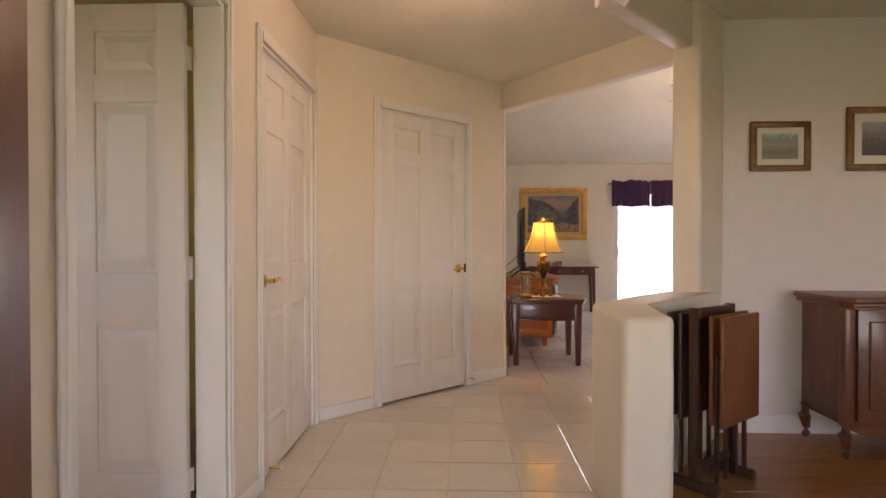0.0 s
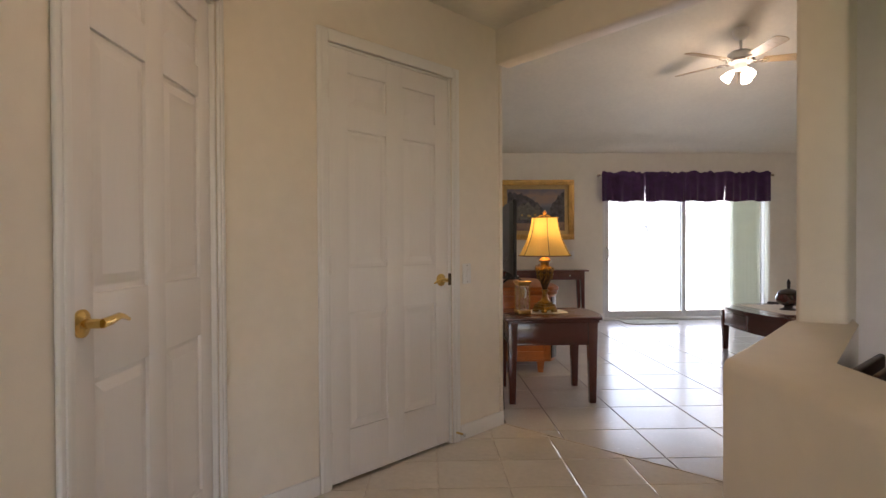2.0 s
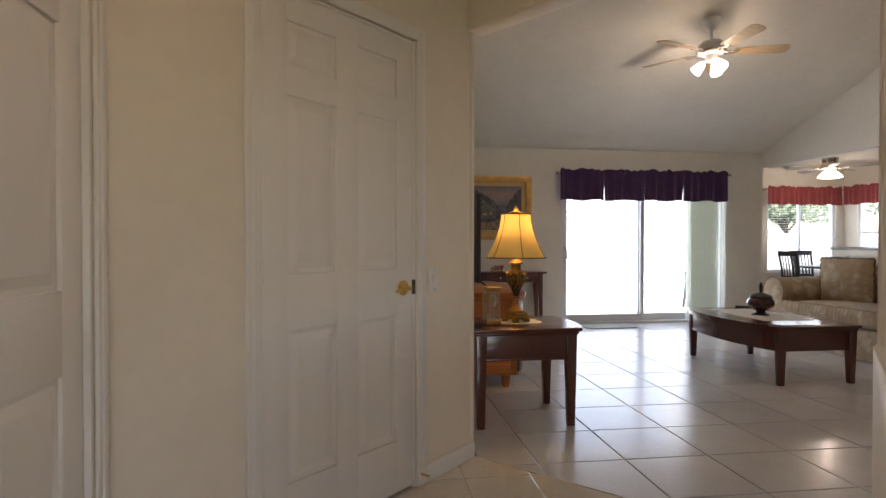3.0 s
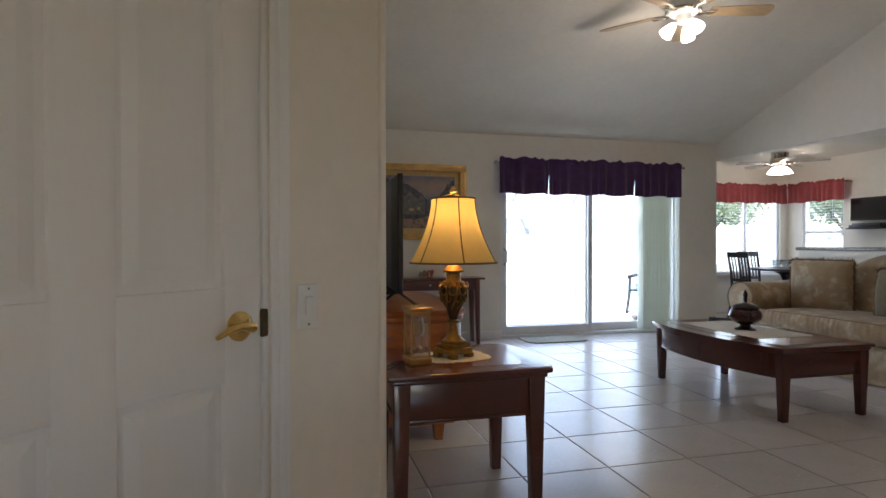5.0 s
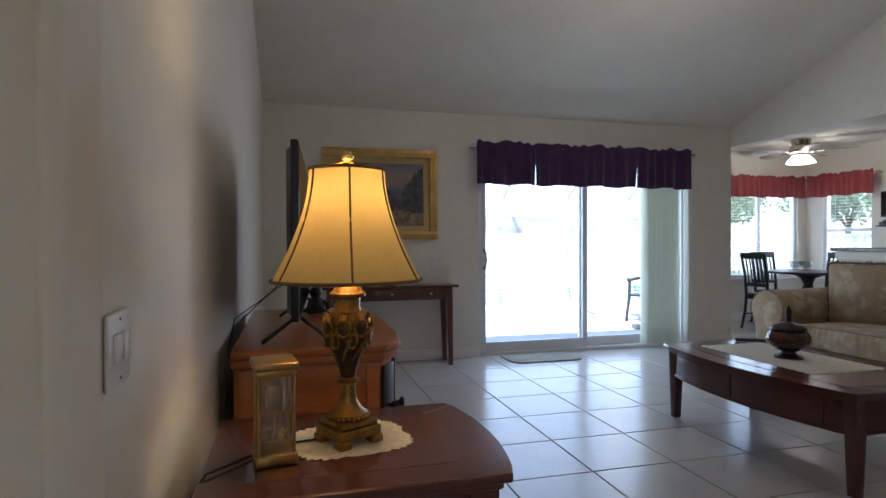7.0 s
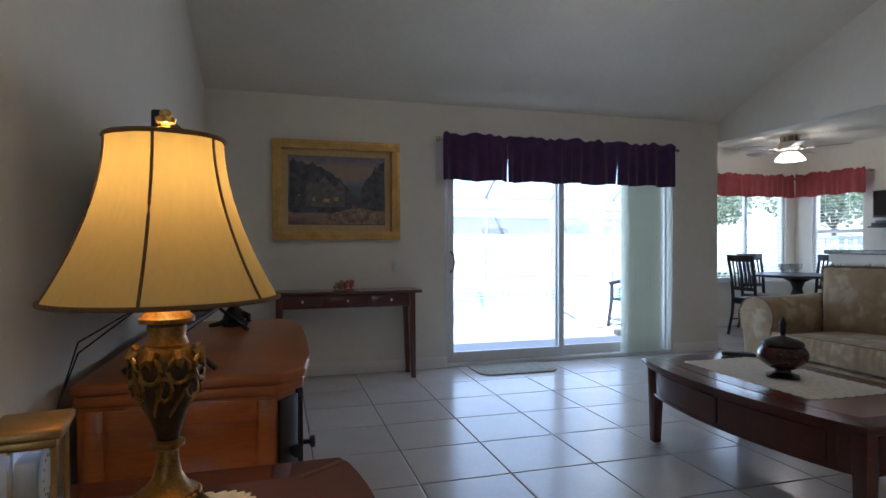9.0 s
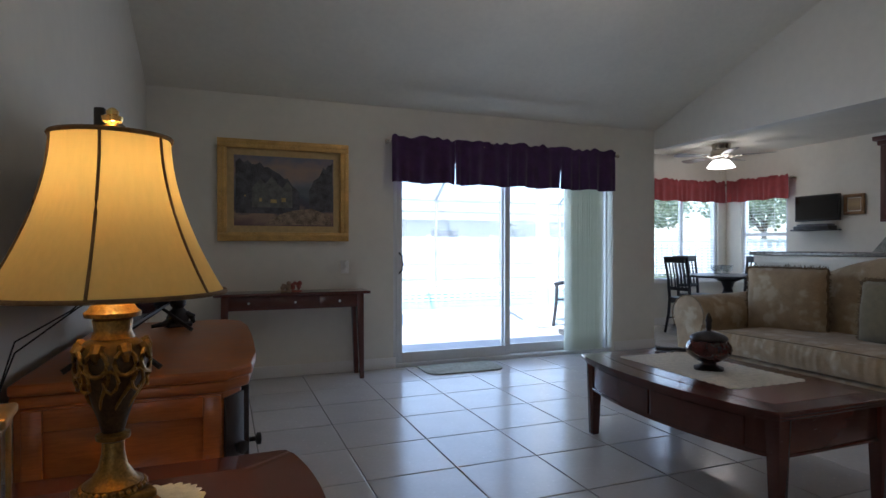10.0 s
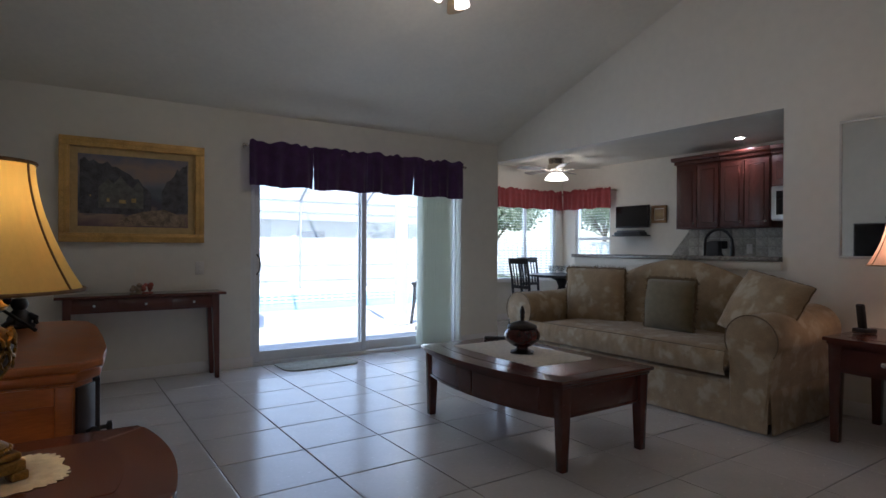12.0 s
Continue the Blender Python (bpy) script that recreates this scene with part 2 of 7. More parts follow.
def wall(name, p0, p1, thick, top, openings=(), material=None, label="", bottom=0.0):
    """A wall from p0 to p1, thick to the left of that way (to the right if under nought). top: a height, or (s, height) pairs.
    openings: (s0, s1, z0, z1) along it."""
    p0, p1 = Vector((*p0, 0)), Vector((*p1, 0))
    length = (p1 - p0).length
    way = (p1 - p0) / length
    off = Vector((-way.y, way.x, 0)) * thick
    pairs = top if isinstance(top, (list, tuple)) else [(0, top), (length, top)]

    def height(s):
        for (s0, h0), (s1, h1) in zip(pairs, pairs[1:]):
            if s <= s1 + 1e-6:
                return h0 + (h1 - h0) * (s - s0) / (s1 - s0)
        return pairs[-1][1]

    cuts = sorted({0.0, length, *(s for o in openings for s in o[:2]), *(s for s, _ in pairs)})
    bm = bmesh.new()
    for a, b in zip(cuts, cuts[1:]):
        spans, z = [], bottom
        for s0, s1, z0, z1 in sorted(openings, key=lambda o: o[2]):
            if s0 <= a + 1e-6 and s1 >= b - 1e-6:
                if z0 > z:
                    spans.append((z, z0, z0))
                z = z1
        spans.append((z, height(a), height(b)))
        for z0, za, zb in spans:
            ends = [(p0 + way * a, za), (p0 + way * b, zb)]
            v = [bm.verts.new((*(e + o).xy, z)) for e, zt in ends for o in (Vector(), off) for z in (z0, zt)]
            for f in ((0, 1, 5, 4), (2, 6, 7, 3), (1, 3, 7, 5), (0, 4, 6, 2), (0, 2, 3, 1), (4, 5, 7, 6)):
                bm.faces.new([v[i] for i in f])
    bmesh.ops.remove_doubles(bm, verts=bm.verts, dist=1e-5)
    ob = part(name, bm, material or M_LIVWALL, smooth=False)
    return tagged(ob, label or "painted plaster wall", "wall", kind="structure")


def strip(name, runs, depth, z0, z1, material, label, category="baseboard"):
    """Boards set on walls: runs of (p0, p1), standing depth proud to the left of the way."""
    bm = bmesh.new()
    for p0, p1 in runs:
        a, b = Vector((*p0, 0)), Vector((*p1, 0))
        d = (b - a).normalized()
        o = Vector((-d.y, d.x, 0)) * depth
        poly = [(a + d * 0).xy[:], b.xy[:], (b + o).xy[:], (a + o).xy[:]]
        prism(poly, z0, z1, 0.004, 2, bm)
    return tagged(part(name, bm, material), label, category, kind="structure")


# ---- the large structure ----
HALL_X, RIGHT_X, LEFT_X, BACK_Y, DIN_Y = -0.56, 5.78, 0.74, 9.34, 3.37
NOOK_Y, EAST_X, LOW = 10.80, 8.42, 2.44
RIDGE_Y, RIDGE_Z, EAVE = 5.9, 3.64, 2.40
SOUTH_Z = RIDGE_Z - 0.36 * (RIDGE_Y - 3.47)
WALL_END = (0.698, 4.748)
PILLAR = (1.56, 3.29)
D2_A, D2_B = 0.50, 1.33            # closet door's opening along the slanted wall
slant0 = (HALL_X, 3.49)

wall("wall_hall_west", (HALL_X, -1.6), (HALL_X, 3.49), 0.12, LOW, [(2.85, 3.72, 0, 2.06), (4.115, 5.02, 0, 2.06)], M_WALL, "cream painted hall wall with two doorways")
wall("wall_slanted", slant0, WALL_END, 0.12, LOW, [(D2_A, D2_B, 0, 2.06)], M_WALL, "cream painted slanted wall round a closet door")
wall("wall_living_west", (0.715, 4.86), (0.75, BACK_Y), 0.12, [(0, 3.27), (RIDGE_Y - 4.86, RIDGE_Z), (BACK_Y - 4.86, EAVE)], (), M_LIVWALL, "pale painted living room wall")
wall("wall_north", (LEFT_X - 0.12, BACK_Y), (RIGHT_X, BACK_Y), 0.2, EAVE, [(2.78 - 0.62, 5.19 - 0.62, 0, 2.05)], M_LIVWALL, "pale painted wall round a sliding patio door")
wall("wall_east", (RIGHT_X, BACK_Y), (RIGHT_X, 3.47), 0.14,
     [(0, EAVE), (BACK_Y - RIDGE_Y, RIDGE_Z), (BACK_Y - 3.47, SOUTH_Z)],
     [(0, 1.30, 0, 2.195), (1.30, 3.354, 1.04, 2.195)], M_LIVWALL, "pale painted wall with a wide opening to the kitchen")
wall("wall_dining_north", (1.82, DIN_Y), (6.0, DIN_Y), 0.10, SOUTH_Z + 0.02, (), M_DINWALL, "pale painted dining room wall")
wall("wall_nook_west", (RIGHT_X, BACK_Y + 0.2), (RIGHT_X, NOOK_Y), 0.12, LOW, (), M_LIVWALL)
wall("wall_nook_north", (RIGHT_X, NOOK_Y), (EAST_X, NOOK_Y), 0.15, LOW, [(6.95 - RIGHT_X, 8.26 - RIGHT_X, 0.62, 2.0)], M_LIVWALL, "pale painted breakfast nook wall with a window")
wall("wall_kitchen_east", (EAST_X, NOOK_Y + 0.15), (EAST_X, 4.6), 0.15, LOW, [(0.42, 1.16, 0.62, 2.0)], M_LIVWALL, "pale painted kitchen wall with a window")
wall("wall_kitchen_south", (EAST_X, 4.6), (RIGHT_X + 0.14, 4.6), 0.12, LOW, (), M_LIVWALL)
wall("wall_hall_south", (-1.0, -1.6), (6.0, -1.6), -0.12, LOW, [(0.62, 1.62, 0, 2.06), (3.7, 5.5, 0.75, 2.1)], M_WALL, "cream painted front wall with the open entrance and a window")
wall("wall_dining_east", (6.0, -1.6), (6.0, DIN_Y), -0.12, LOW, (), M_DINWALL)
wall("wall_side_room_west", (-3.2, 0.3), (-3.2, 3.3), 0.12, LOW, (), M_YELLOW, "yellow painted side room wall")
wall("wall_side_room_north", (-3.2, 3.3), (HALL_X - 0.12, 3.3), 0.12, LOW, (), M_YELLOW, "yellow painted side room wall")
wall("wall_side_room_south", (HALL_X - 0.12, 0.3), (-3.2, 0.3), 0.12, LOW, [(0.95, 1.80, 1.1, 2.0)], M_YELLOW, "yellow painted side room wall")

# the soffits over the way into the living room and over the half wall
HDR = 2.225


def beam(name, a, b, thick, z0, z1, material, label):
    a, b = Vector(a), Vector(b)
    d = (b - a).normalized()
    o = Vector((-d.y, d.x)) * thick
    tmp = prism([a[:], b[:], (b + o)[:], (a + o)[:]], z0, z1, 0.012, 3)
    return tagged(part(name, tmp, material), label, "wall", kind="structure")


beam("wall_header_living", (0.668, 4.735), (1.645, 3.415), 0.12, HDR, 3.4, M_WALL, "cream painted header over the way to the living room")
beam("wall_header_half", (0.97, 2.57), (1.60, 3.24), -0.10, 2.20, LOW + 0.01, M_WALL, "cream painted header over the half wall")
beam("wall_header_front", (0.97, 1.2), (0.97, 2.60), -0.14, 2.202, LOW + 0.012, M_WALL, "cream painted header over the half wall")
pil = prism([(1.525, 3.165), (1.655, 3.085), (1.90, 3.366), (1.84, 3.46)], 0.80, LOW + 0.02, 0.018, 3)
tagged(part("wall_pillar", pil, M_WALL), "cream painted pillar with rounded corners", "wall", kind="structure")
pony = prism([(0.955, 2.06), (1.15, 2.06), (1.15, 2.50), (1.68, 3.07), (1.895, 3.365), (1.82, 3.44), (1.50, 3.16), (0.955, 2.58)], 0, 0.855, 0.028, 4)
tagged(part("wall_half", pony, M_WALL), "cream painted half wall with rounded corners", "wall", kind="structure")


def sheet(name, poly, z, thick, material, label, category):
    return tagged(part(name, prism(poly, z, z + thick), material, smooth=False), label, category, kind="structure")


sheet("ceiling_hall", [(-0.8, -1.7), (6.1, -1.7), (6.1, 3.45), (1.64, 3.45), (0.70, 4.80), (-0.9, 3.6)], LOW, 0.12, M_CEIL, "cream textured hall and dining ceiling", "ceiling")
sheet("ceiling_kitchen", [(RIGHT_X + 0.14, 4.5), (8.6, 4.5), (8.6, 11.0), (RIGHT_X - 0.2, 11.0), (RIGHT_X - 0.2, BACK_Y + 0.2), (RIGHT_X + 0.14, BACK_Y + 0.2)], LOW, 0.12, M_CEIL, "white textured kitchen ceiling", "ceiling")
sheet("ceiling_side_room", [(-3.4, 0.1), (-0.66, 0.1), (-0.66, 3.5), (-3.4, 3.5)], 2.42, 0.12, M_CEIL, "white side room ceiling", "ceiling")
vault = bmesh.new()
for ya, za, yb, zb in ((BACK_Y + 0.2, EAVE - 0.07, RIDGE_Y, RIDGE_Z), (RIDGE_Y, RIDGE_Z, 3.3, RIDGE_Z - 0.36 * (RIDGE_Y - 3.3))):
    v = [vault.verts.new((x, y, z + dz)) for x in (0.3, RIGHT_X + 0.15) for y, z in ((ya, za), (yb, zb)) for dz in (0, 0.12)]
    for f in ((0, 2, 6, 4), (1, 5, 7, 3), (0, 1, 3, 2), (4, 6, 7, 5), (0, 4, 5, 1), (2, 3, 7, 6)):
        vault.faces.new([v[i] for i in f])
tagged(part("ceiling_living", vault, M_CEIL, smooth=False), "pale textured vaulted living room ceiling", "ceiling", kind="structure")
# Unseen sheet, added to keep direct sun out of the front openings.
sheet("entrance_sun_block", [(-1.5, -5.0), (6.2, -5.0), (6.2, -1.72), (-1.5, -1.72)], 2.45, 0.12, M_CEIL, "unseen white sheet keeping the sun out of the front openings", "ceiling")
# Unseen shell, added to stop outside light leaking under the closet door.
wall("closet_light_block_west", (-1.6, 3.42), (-1.6, 5.2), 0.1, LOW, (), M_WALL)
wall("closet_light_block_north", (-1.6, 5.2), (0.62, 5.2), 0.1, LOW, (), M_WALL)
sheet("closet_light_block_top", [(-1.7, 3.3), (-0.62, 3.3), (-0.62, 3.62), (0.62, 4.85), (0.62, 5.3), (-1.7, 5.3)], 2.441, 0.1, M_CEIL, "unseen white lid stopping stray light behind the closet door", "ceiling")

# ---- more materials ----
M_CHERRY = mat("dark_cherry_wood", (0.100, 0.027, 0.019), 0.24, var=0.05, scale=2.5, bump=0.05, bscale=40, stretch=(1, 7, 7), coat=0.45)
M_ORANGEWOOD = mat("orange_maple_wood", (0.44, 0.135, 0.030), 0.34, var=0.15, scale=2.5, bump=0.04, bscale=40, stretch=(1, 1, 8), coat=0.2)
M_WALNUT = mat("walnut_brown_wood", (0.16, 0.055, 0.026), 0.35, var=0.2, scale=3, bump=0.05, bscale=40, stretch=(6, 6, 1), coat=0.2)
M_TRAYWOOD = mat("tray_oak_wood", (0.23, 0.085, 0.035), 0.4, var=0.18, scale=4, bump=0.05, bscale=60, stretch=(1, 6, 1))
M_TRAYDARK = mat("dark_walnut_rack", (0.062, 0.028, 0.018), 0.4, var=0.2, scale=4, bump=0.04, stretch=(5, 5, 1))
M_DARKWOOD = mat("espresso_wood", (0.030, 0.018, 0.016), 0.35, var=0.2, scale=4, bump=0.04, stretch=(5, 5, 1))
M_BLACKWOOD = mat("black_painted_wood", (0.022, 0.024, 0.032), 0.4, var=0.15, scale=6)
M_KITCHWOOD = mat("kitchen_cherry_wood", (0.115, 0.028, 0.018), 0.33, var=0.2, scale=2.5, bump=0.04, stretch=(5, 5, 0.7), coat=0.25)
M_BRASS = mat("polished_brass", (0.80, 0.56, 0.20), 0.20, 1.0, var=0.06, scale=20)
M_AGED = mat("aged_brass", (0.42, 0.26, 0.09), 0.34, 0.9, var=0.15, scale=25)
M_ANTIQUE = mat("antique_gold_resin", (0.30, 0.17, 0.040), 0.36, 0.75, var=0.3, scale=22, bump=0.25, bscale=120)
M_BRONZE = mat("dark_bronze_resin", (0.075, 0.048, 0.022), 0.4, 0.6, var=0.3, scale=18, bump=0.2, bscale=120)
M_GILT = mat("gilt_frame", (0.66, 0.41, 0.13), 0.35, 0.55, var=0.15, scale=12, bump=0.15, bscale=90)
M_LINER = mat("gilt_linen_liner", (0.60, 0.43, 0.19), 0.7, var=0.08, scale=30, bump=0.1)
M_PICFRAME = mat("bronze_gilt_frame", (0.24, 0.13, 0.05), 0.4, 0.4, var=0.2, scale=20, bump=0.15)
M_MATTE = mat("cream_picture_mount", (0.78, 0.74, 0.66), 0.8, var=0.02)
M_NICKEL = mat("brushed_nickel", (0.55, 0.50, 0.43), 0.22, 1.0, var=0.06, scale=30)
M_SILVERFRAME = mat("pale_silver_frame", (0.62, 0.60, 0.55), 0.42, 0.35, var=0.06, scale=30)
M_STEEL = mat("stainless_steel", (0.62, 0.62, 0.62), 0.3, 1.0, var=0.04, scale=20, stretch=(1, 1, 20))
M_BLACKMETAL = mat("black_metal", (0.012, 0.012, 0.013), 0.4, 0.0, var=0.1)
M_BLACKPLASTIC = mat("black_plastic", (0.013, 0.013, 0.015), 0.45, var=0.1, bump=0.04)
M_GREYPLASTIC = mat("grey_plastic", (0.10, 0.105, 0.115), 0.5, var=0.06, bump=0.05)
M_SCREEN = mat("black_screen", (0.008, 0.008, 0.010), 0.08, var=0.05, rvar=0.02)
M_SHADE = translucent("gold_silk_shade", (0.88, 0.62, 0.21), 0.0, (30, 30, 1), 0.110)
M_SHADE2 = translucent("peach_silk_shade", (0.92, 0.62, 0.44), 0.0)
M_SEAM = mat("brown_shade_braid", (0.21, 0.12, 0.05), 0.8, var=0.15, scale=60, bump=0.2)
M_LINING = mat("pale_shade_lining", (0.75, 0.72, 0.68), 0.7, var=0.03)
M_LACE = mat("cream_lace", (0.70, 0.66, 0.56), 0.9, var=0.12, scale=40, bump=0.6, bscale=300)
M_PURPLE = mat("plum_curtain_cloth", (0.060, 0.019, 0.088), 0.85, var=0.2, scale=12, bump=0.25, bscale=220, sheen=0.25)
M_RED = mat("brick_red_curtain_cloth", (0.30, 0.045, 0.045), 0.85, var=0.12, scale=12, bump=0.25, bscale=220, sheen=0.2)
M_VANE = translucent("cream_blind_vane", (0.93, 0.95, 0.90), 0.0, (9, 9, 2), 0.72)
M_SLAT = mat("white_blind_slat", (0.80, 0.81, 0.80), 0.5, var=0.02)
M_MAT = mat("grey_green_doormat", (0.33, 0.33, 0.27), 0.95, var=0.15, scale=30, bump=0.5, bscale=400)
M_URN = mat("oxblood_ceramic", (0.085, 0.018, 0.016), 0.16, var=0.35, scale=9, coat=0.5, rvar=0.04)
M_URNDARK = mat("dark_pewter", (0.035, 0.028, 0.026), 0.35, 0.4, var=0.2, scale=25, bump=0.2)
M_GLOW = mat("lit_frosted_glass", (1.0, 0.93, 0.80), 0.5, emit=1.0, var=0.01)
M_HALLGLOW = mat("lit_hall_glass", (1.0, 0.86, 0.62), 0.5, emit=0.9, var=0.01)
M_CAN = mat("lit_can_lens", (1.0, 0.98, 0.95), 0.5, emit=3.5, var=0.01)
M_FANWOOD = mat("light_oak_fan_blade", (0.50, 0.36, 0.19), 0.3, var=0.12, scale=3, stretch=(1, 6, 1), coat=0.3)
M_FANGREY = mat("grey_fan_blade", (0.30, 0.29, 0.27), 0.38, var=0.1, scale=3, stretch=(1, 6, 1))
M_WHITEPAINT = mat("white_enamel", (0.74, 0.73, 0.70), 0.3, var=0.03)
M_GRANITE = mat("grey_granite", (0.27, 0.25, 0.22), 0.22, var=0.35, scale=30, coat=0.2)
M_SPLASH = mat("stone_backsplash", (0.40, 0.39, 0.34), 0.4, var=0.3, scale=9, bump=0.15, bscale=40, island=0.15)
M_MIRROR = mat("mirror_silver", (0.88, 0.90, 0.90), 0.02, 1.0, var=0.0, rvar=0.0)
M_CLOCKGLASS = clear_glass("clock_glass", (0.97, 0.98, 0.98), 0.10)
M_SWITCH = mat("white_switch_plastic", (0.76, 0.75, 0.72), 0.35, var=0.02)
M_FRONTDOOR = mat("mahogany_door", (0.12, 0.035, 0.018), 0.35, var=0.22, scale=2.5, bump=0.06, stretch=(6, 6, 0.7), coat=0.2)
M_CABLE = mat("black_cable", (0.012, 0.012, 0.012), 0.6)


def damask():
    m = mat("damask_upholstery", (0.39, 0.285, 0.165), 0.9, var=0.12, scale=14, bump=0.35, bscale=420, sheen=0.2)
    n, l = m.node_tree.nodes, m.node_tree.links
    b = n["Principled BSDF"]
    src = b.inputs["Base Color"].links[0].from_socket
    tc, vo, ns, ramp, mx = n.new("ShaderNodeTexCoord"), n.new("ShaderNodeTexVoronoi"), n.new("ShaderNodeTexNoise"), n.new("ShaderNodeValToRGB"), n.new("ShaderNodeMix")
    mv = n.new("ShaderNodeMix")
    mv.data_type, mx.data_type = "VECTOR", "RGBA"
    mv.inputs["Factor"].default_value = 0.16
    ns.inputs["Scale"].default_value = 13
    vo.feature, vo.inputs["Scale"].default_value = "SMOOTH_F1", 8
    vo.inputs["Smoothness"].default_value = 0.35
    l.new(tc.outputs["Object"], ns.inputs["Vector"])
    l.new(tc.outputs["Object"], mv.inputs["A"])
    l.new(ns.outputs["Color"], mv.inputs["B"])
    l.new(mv.outputs["Result"], vo.inputs["Vector"])
    l.new(vo.outputs["Distance"], ramp.inputs["Fac"])
    ramp.color_ramp.elements[0].position, ramp.color_ramp.elements[1].position = 0.22, 0.48
    ramp.color_ramp.elements[0].color, ramp.color_ramp.elements[1].color = (1, 1, 1, 1), (0, 0, 0, 1)
    l.new(ramp.outputs["Color"], mx.inputs["Factor"])
    l.new(src, mx.inputs["A"])
    mx.inputs["B"].default_value = (0.49, 0.41, 0.28, 1)
    l.new(mx.outputs["Result"], b.inputs["Base Color"])
    return m


M_DAMASK = damask()
M_OLIVE = mat("olive_cushion_cloth", (0.20, 0.165, 0.095), 0.9, var=0.1, scale=20, bump=0.3, bscale=420, sheen=0.2)
M_PIPING = mat("tan_piping_cord", (0.25, 0.185, 0.11), 0.9, var=0.15, scale=60, bump=0.4, bscale=300)
M_FRINGE = mat("brown_fringe", (0.17, 0.115, 0.06), 0.95, var=0.25, scale=60, bump=0.6, bscale=300)


def painted(name, bands, scale=3.0, dots=None):
    """A picture's paint: colours from the bottom up, broken by noise."""
    m = bpy.data.materials.new(name)
    m.use_nodes = True
    n, l = m.node_tree.nodes, m.node_tree.links
    b = n["Principled BSDF"]
    tc, sep, ns, ad, ramp = n.new("ShaderNodeTexCoord"), n.new("ShaderNodeSeparateXYZ"), n.new("ShaderNodeTexNoise"), n.new("ShaderNodeMath"), n.new("ShaderNodeValToRGB")
    ad.operation = "MULTIPLY_ADD"
    ad.inputs[1].default_value = 0.55
    ns.inputs["Scale"].default_value, ns.inputs["Detail"].default_value = scale, 8
    l.new(tc.outputs["Generated"], ns.inputs["Vector"])
    l.new(tc.outputs["Generated"], sep.inputs["Vector"])
    l.new(ns.outputs["Fac"], ad.inputs[0])
    off = n.new("ShaderNodeMath")
    off.operation = "SUBTRACT"
    off.inputs[1].default_value = 0.275
    l.new(sep.outputs["Z"], off.inputs[0])
    l.new(off.outputs["Value"], ad.inputs[2])
    els = ramp.color_ramp.elements
    while len(els) < len(bands):
        els.new(0.5)
    for e, (p, c) in zip(els, bands):
        e.position, e.color = p, (*c, 1)
    l.new(ad.outputs["Value"], ramp.inputs["Fac"])
    l.new(ramp.outputs["Color"], b.inputs["Base Color"])
    b.inputs["Roughness"].default_value = 0.45
    return m


M_LANDSCAPE = painted("village_evening_paint", [(0.0, (0.170, 0.102, 0.102)), (0.16, (0.340, 0.238, 0.170)), (0.24, (0.085, 0.076, 0.102)), (0.42, (0.102, 0.119, 0.153)), (0.62, (0.204, 0.204, 0.238)), (0.80, (0.357, 0.255, 0.204)), (1.0, (0.170, 0.170, 0.221))], 4.0)
M_PRINT = painted("cottage_print", [(0.0, (0.30, 0.24, 0.18)), (0.3, (0.16, 0.18, 0.11)), (0.55, (0.32, 0.30, 0.22)), (0.8, (0.24, 0.30, 0.26)), (1.0, (0.55, 0.56, 0.56))], 7.0)
M_PRINT2 = painted("street_print", [(0.0, (0.12, 0.09, 0.08)), (0.4, (0.14, 0.12, 0.13)), (0.7, (0.30, 0.26, 0.24)), (1.0, (0.36, 0.40, 0.46))], 7.0)
M_PRINT3 = painted("gold_motif", [(0.0, (0.24, 0.16, 0.08)), (0.5, (0.42, 0.30, 0.14)), (1.0, (0.30, 0.20, 0.10))], 6.0)

# ---- doors of the hall ----


def rect_rows(width):
    c, e = 0.115, 0.105
    w = (width - 2 * e - c) / 2
    return [(x, x + w, z0, z1) for x in (e, e + w + c) for z0, z1 in ((0.235, 0.795), (1.005, 1.655), (1.765, 1.925))]


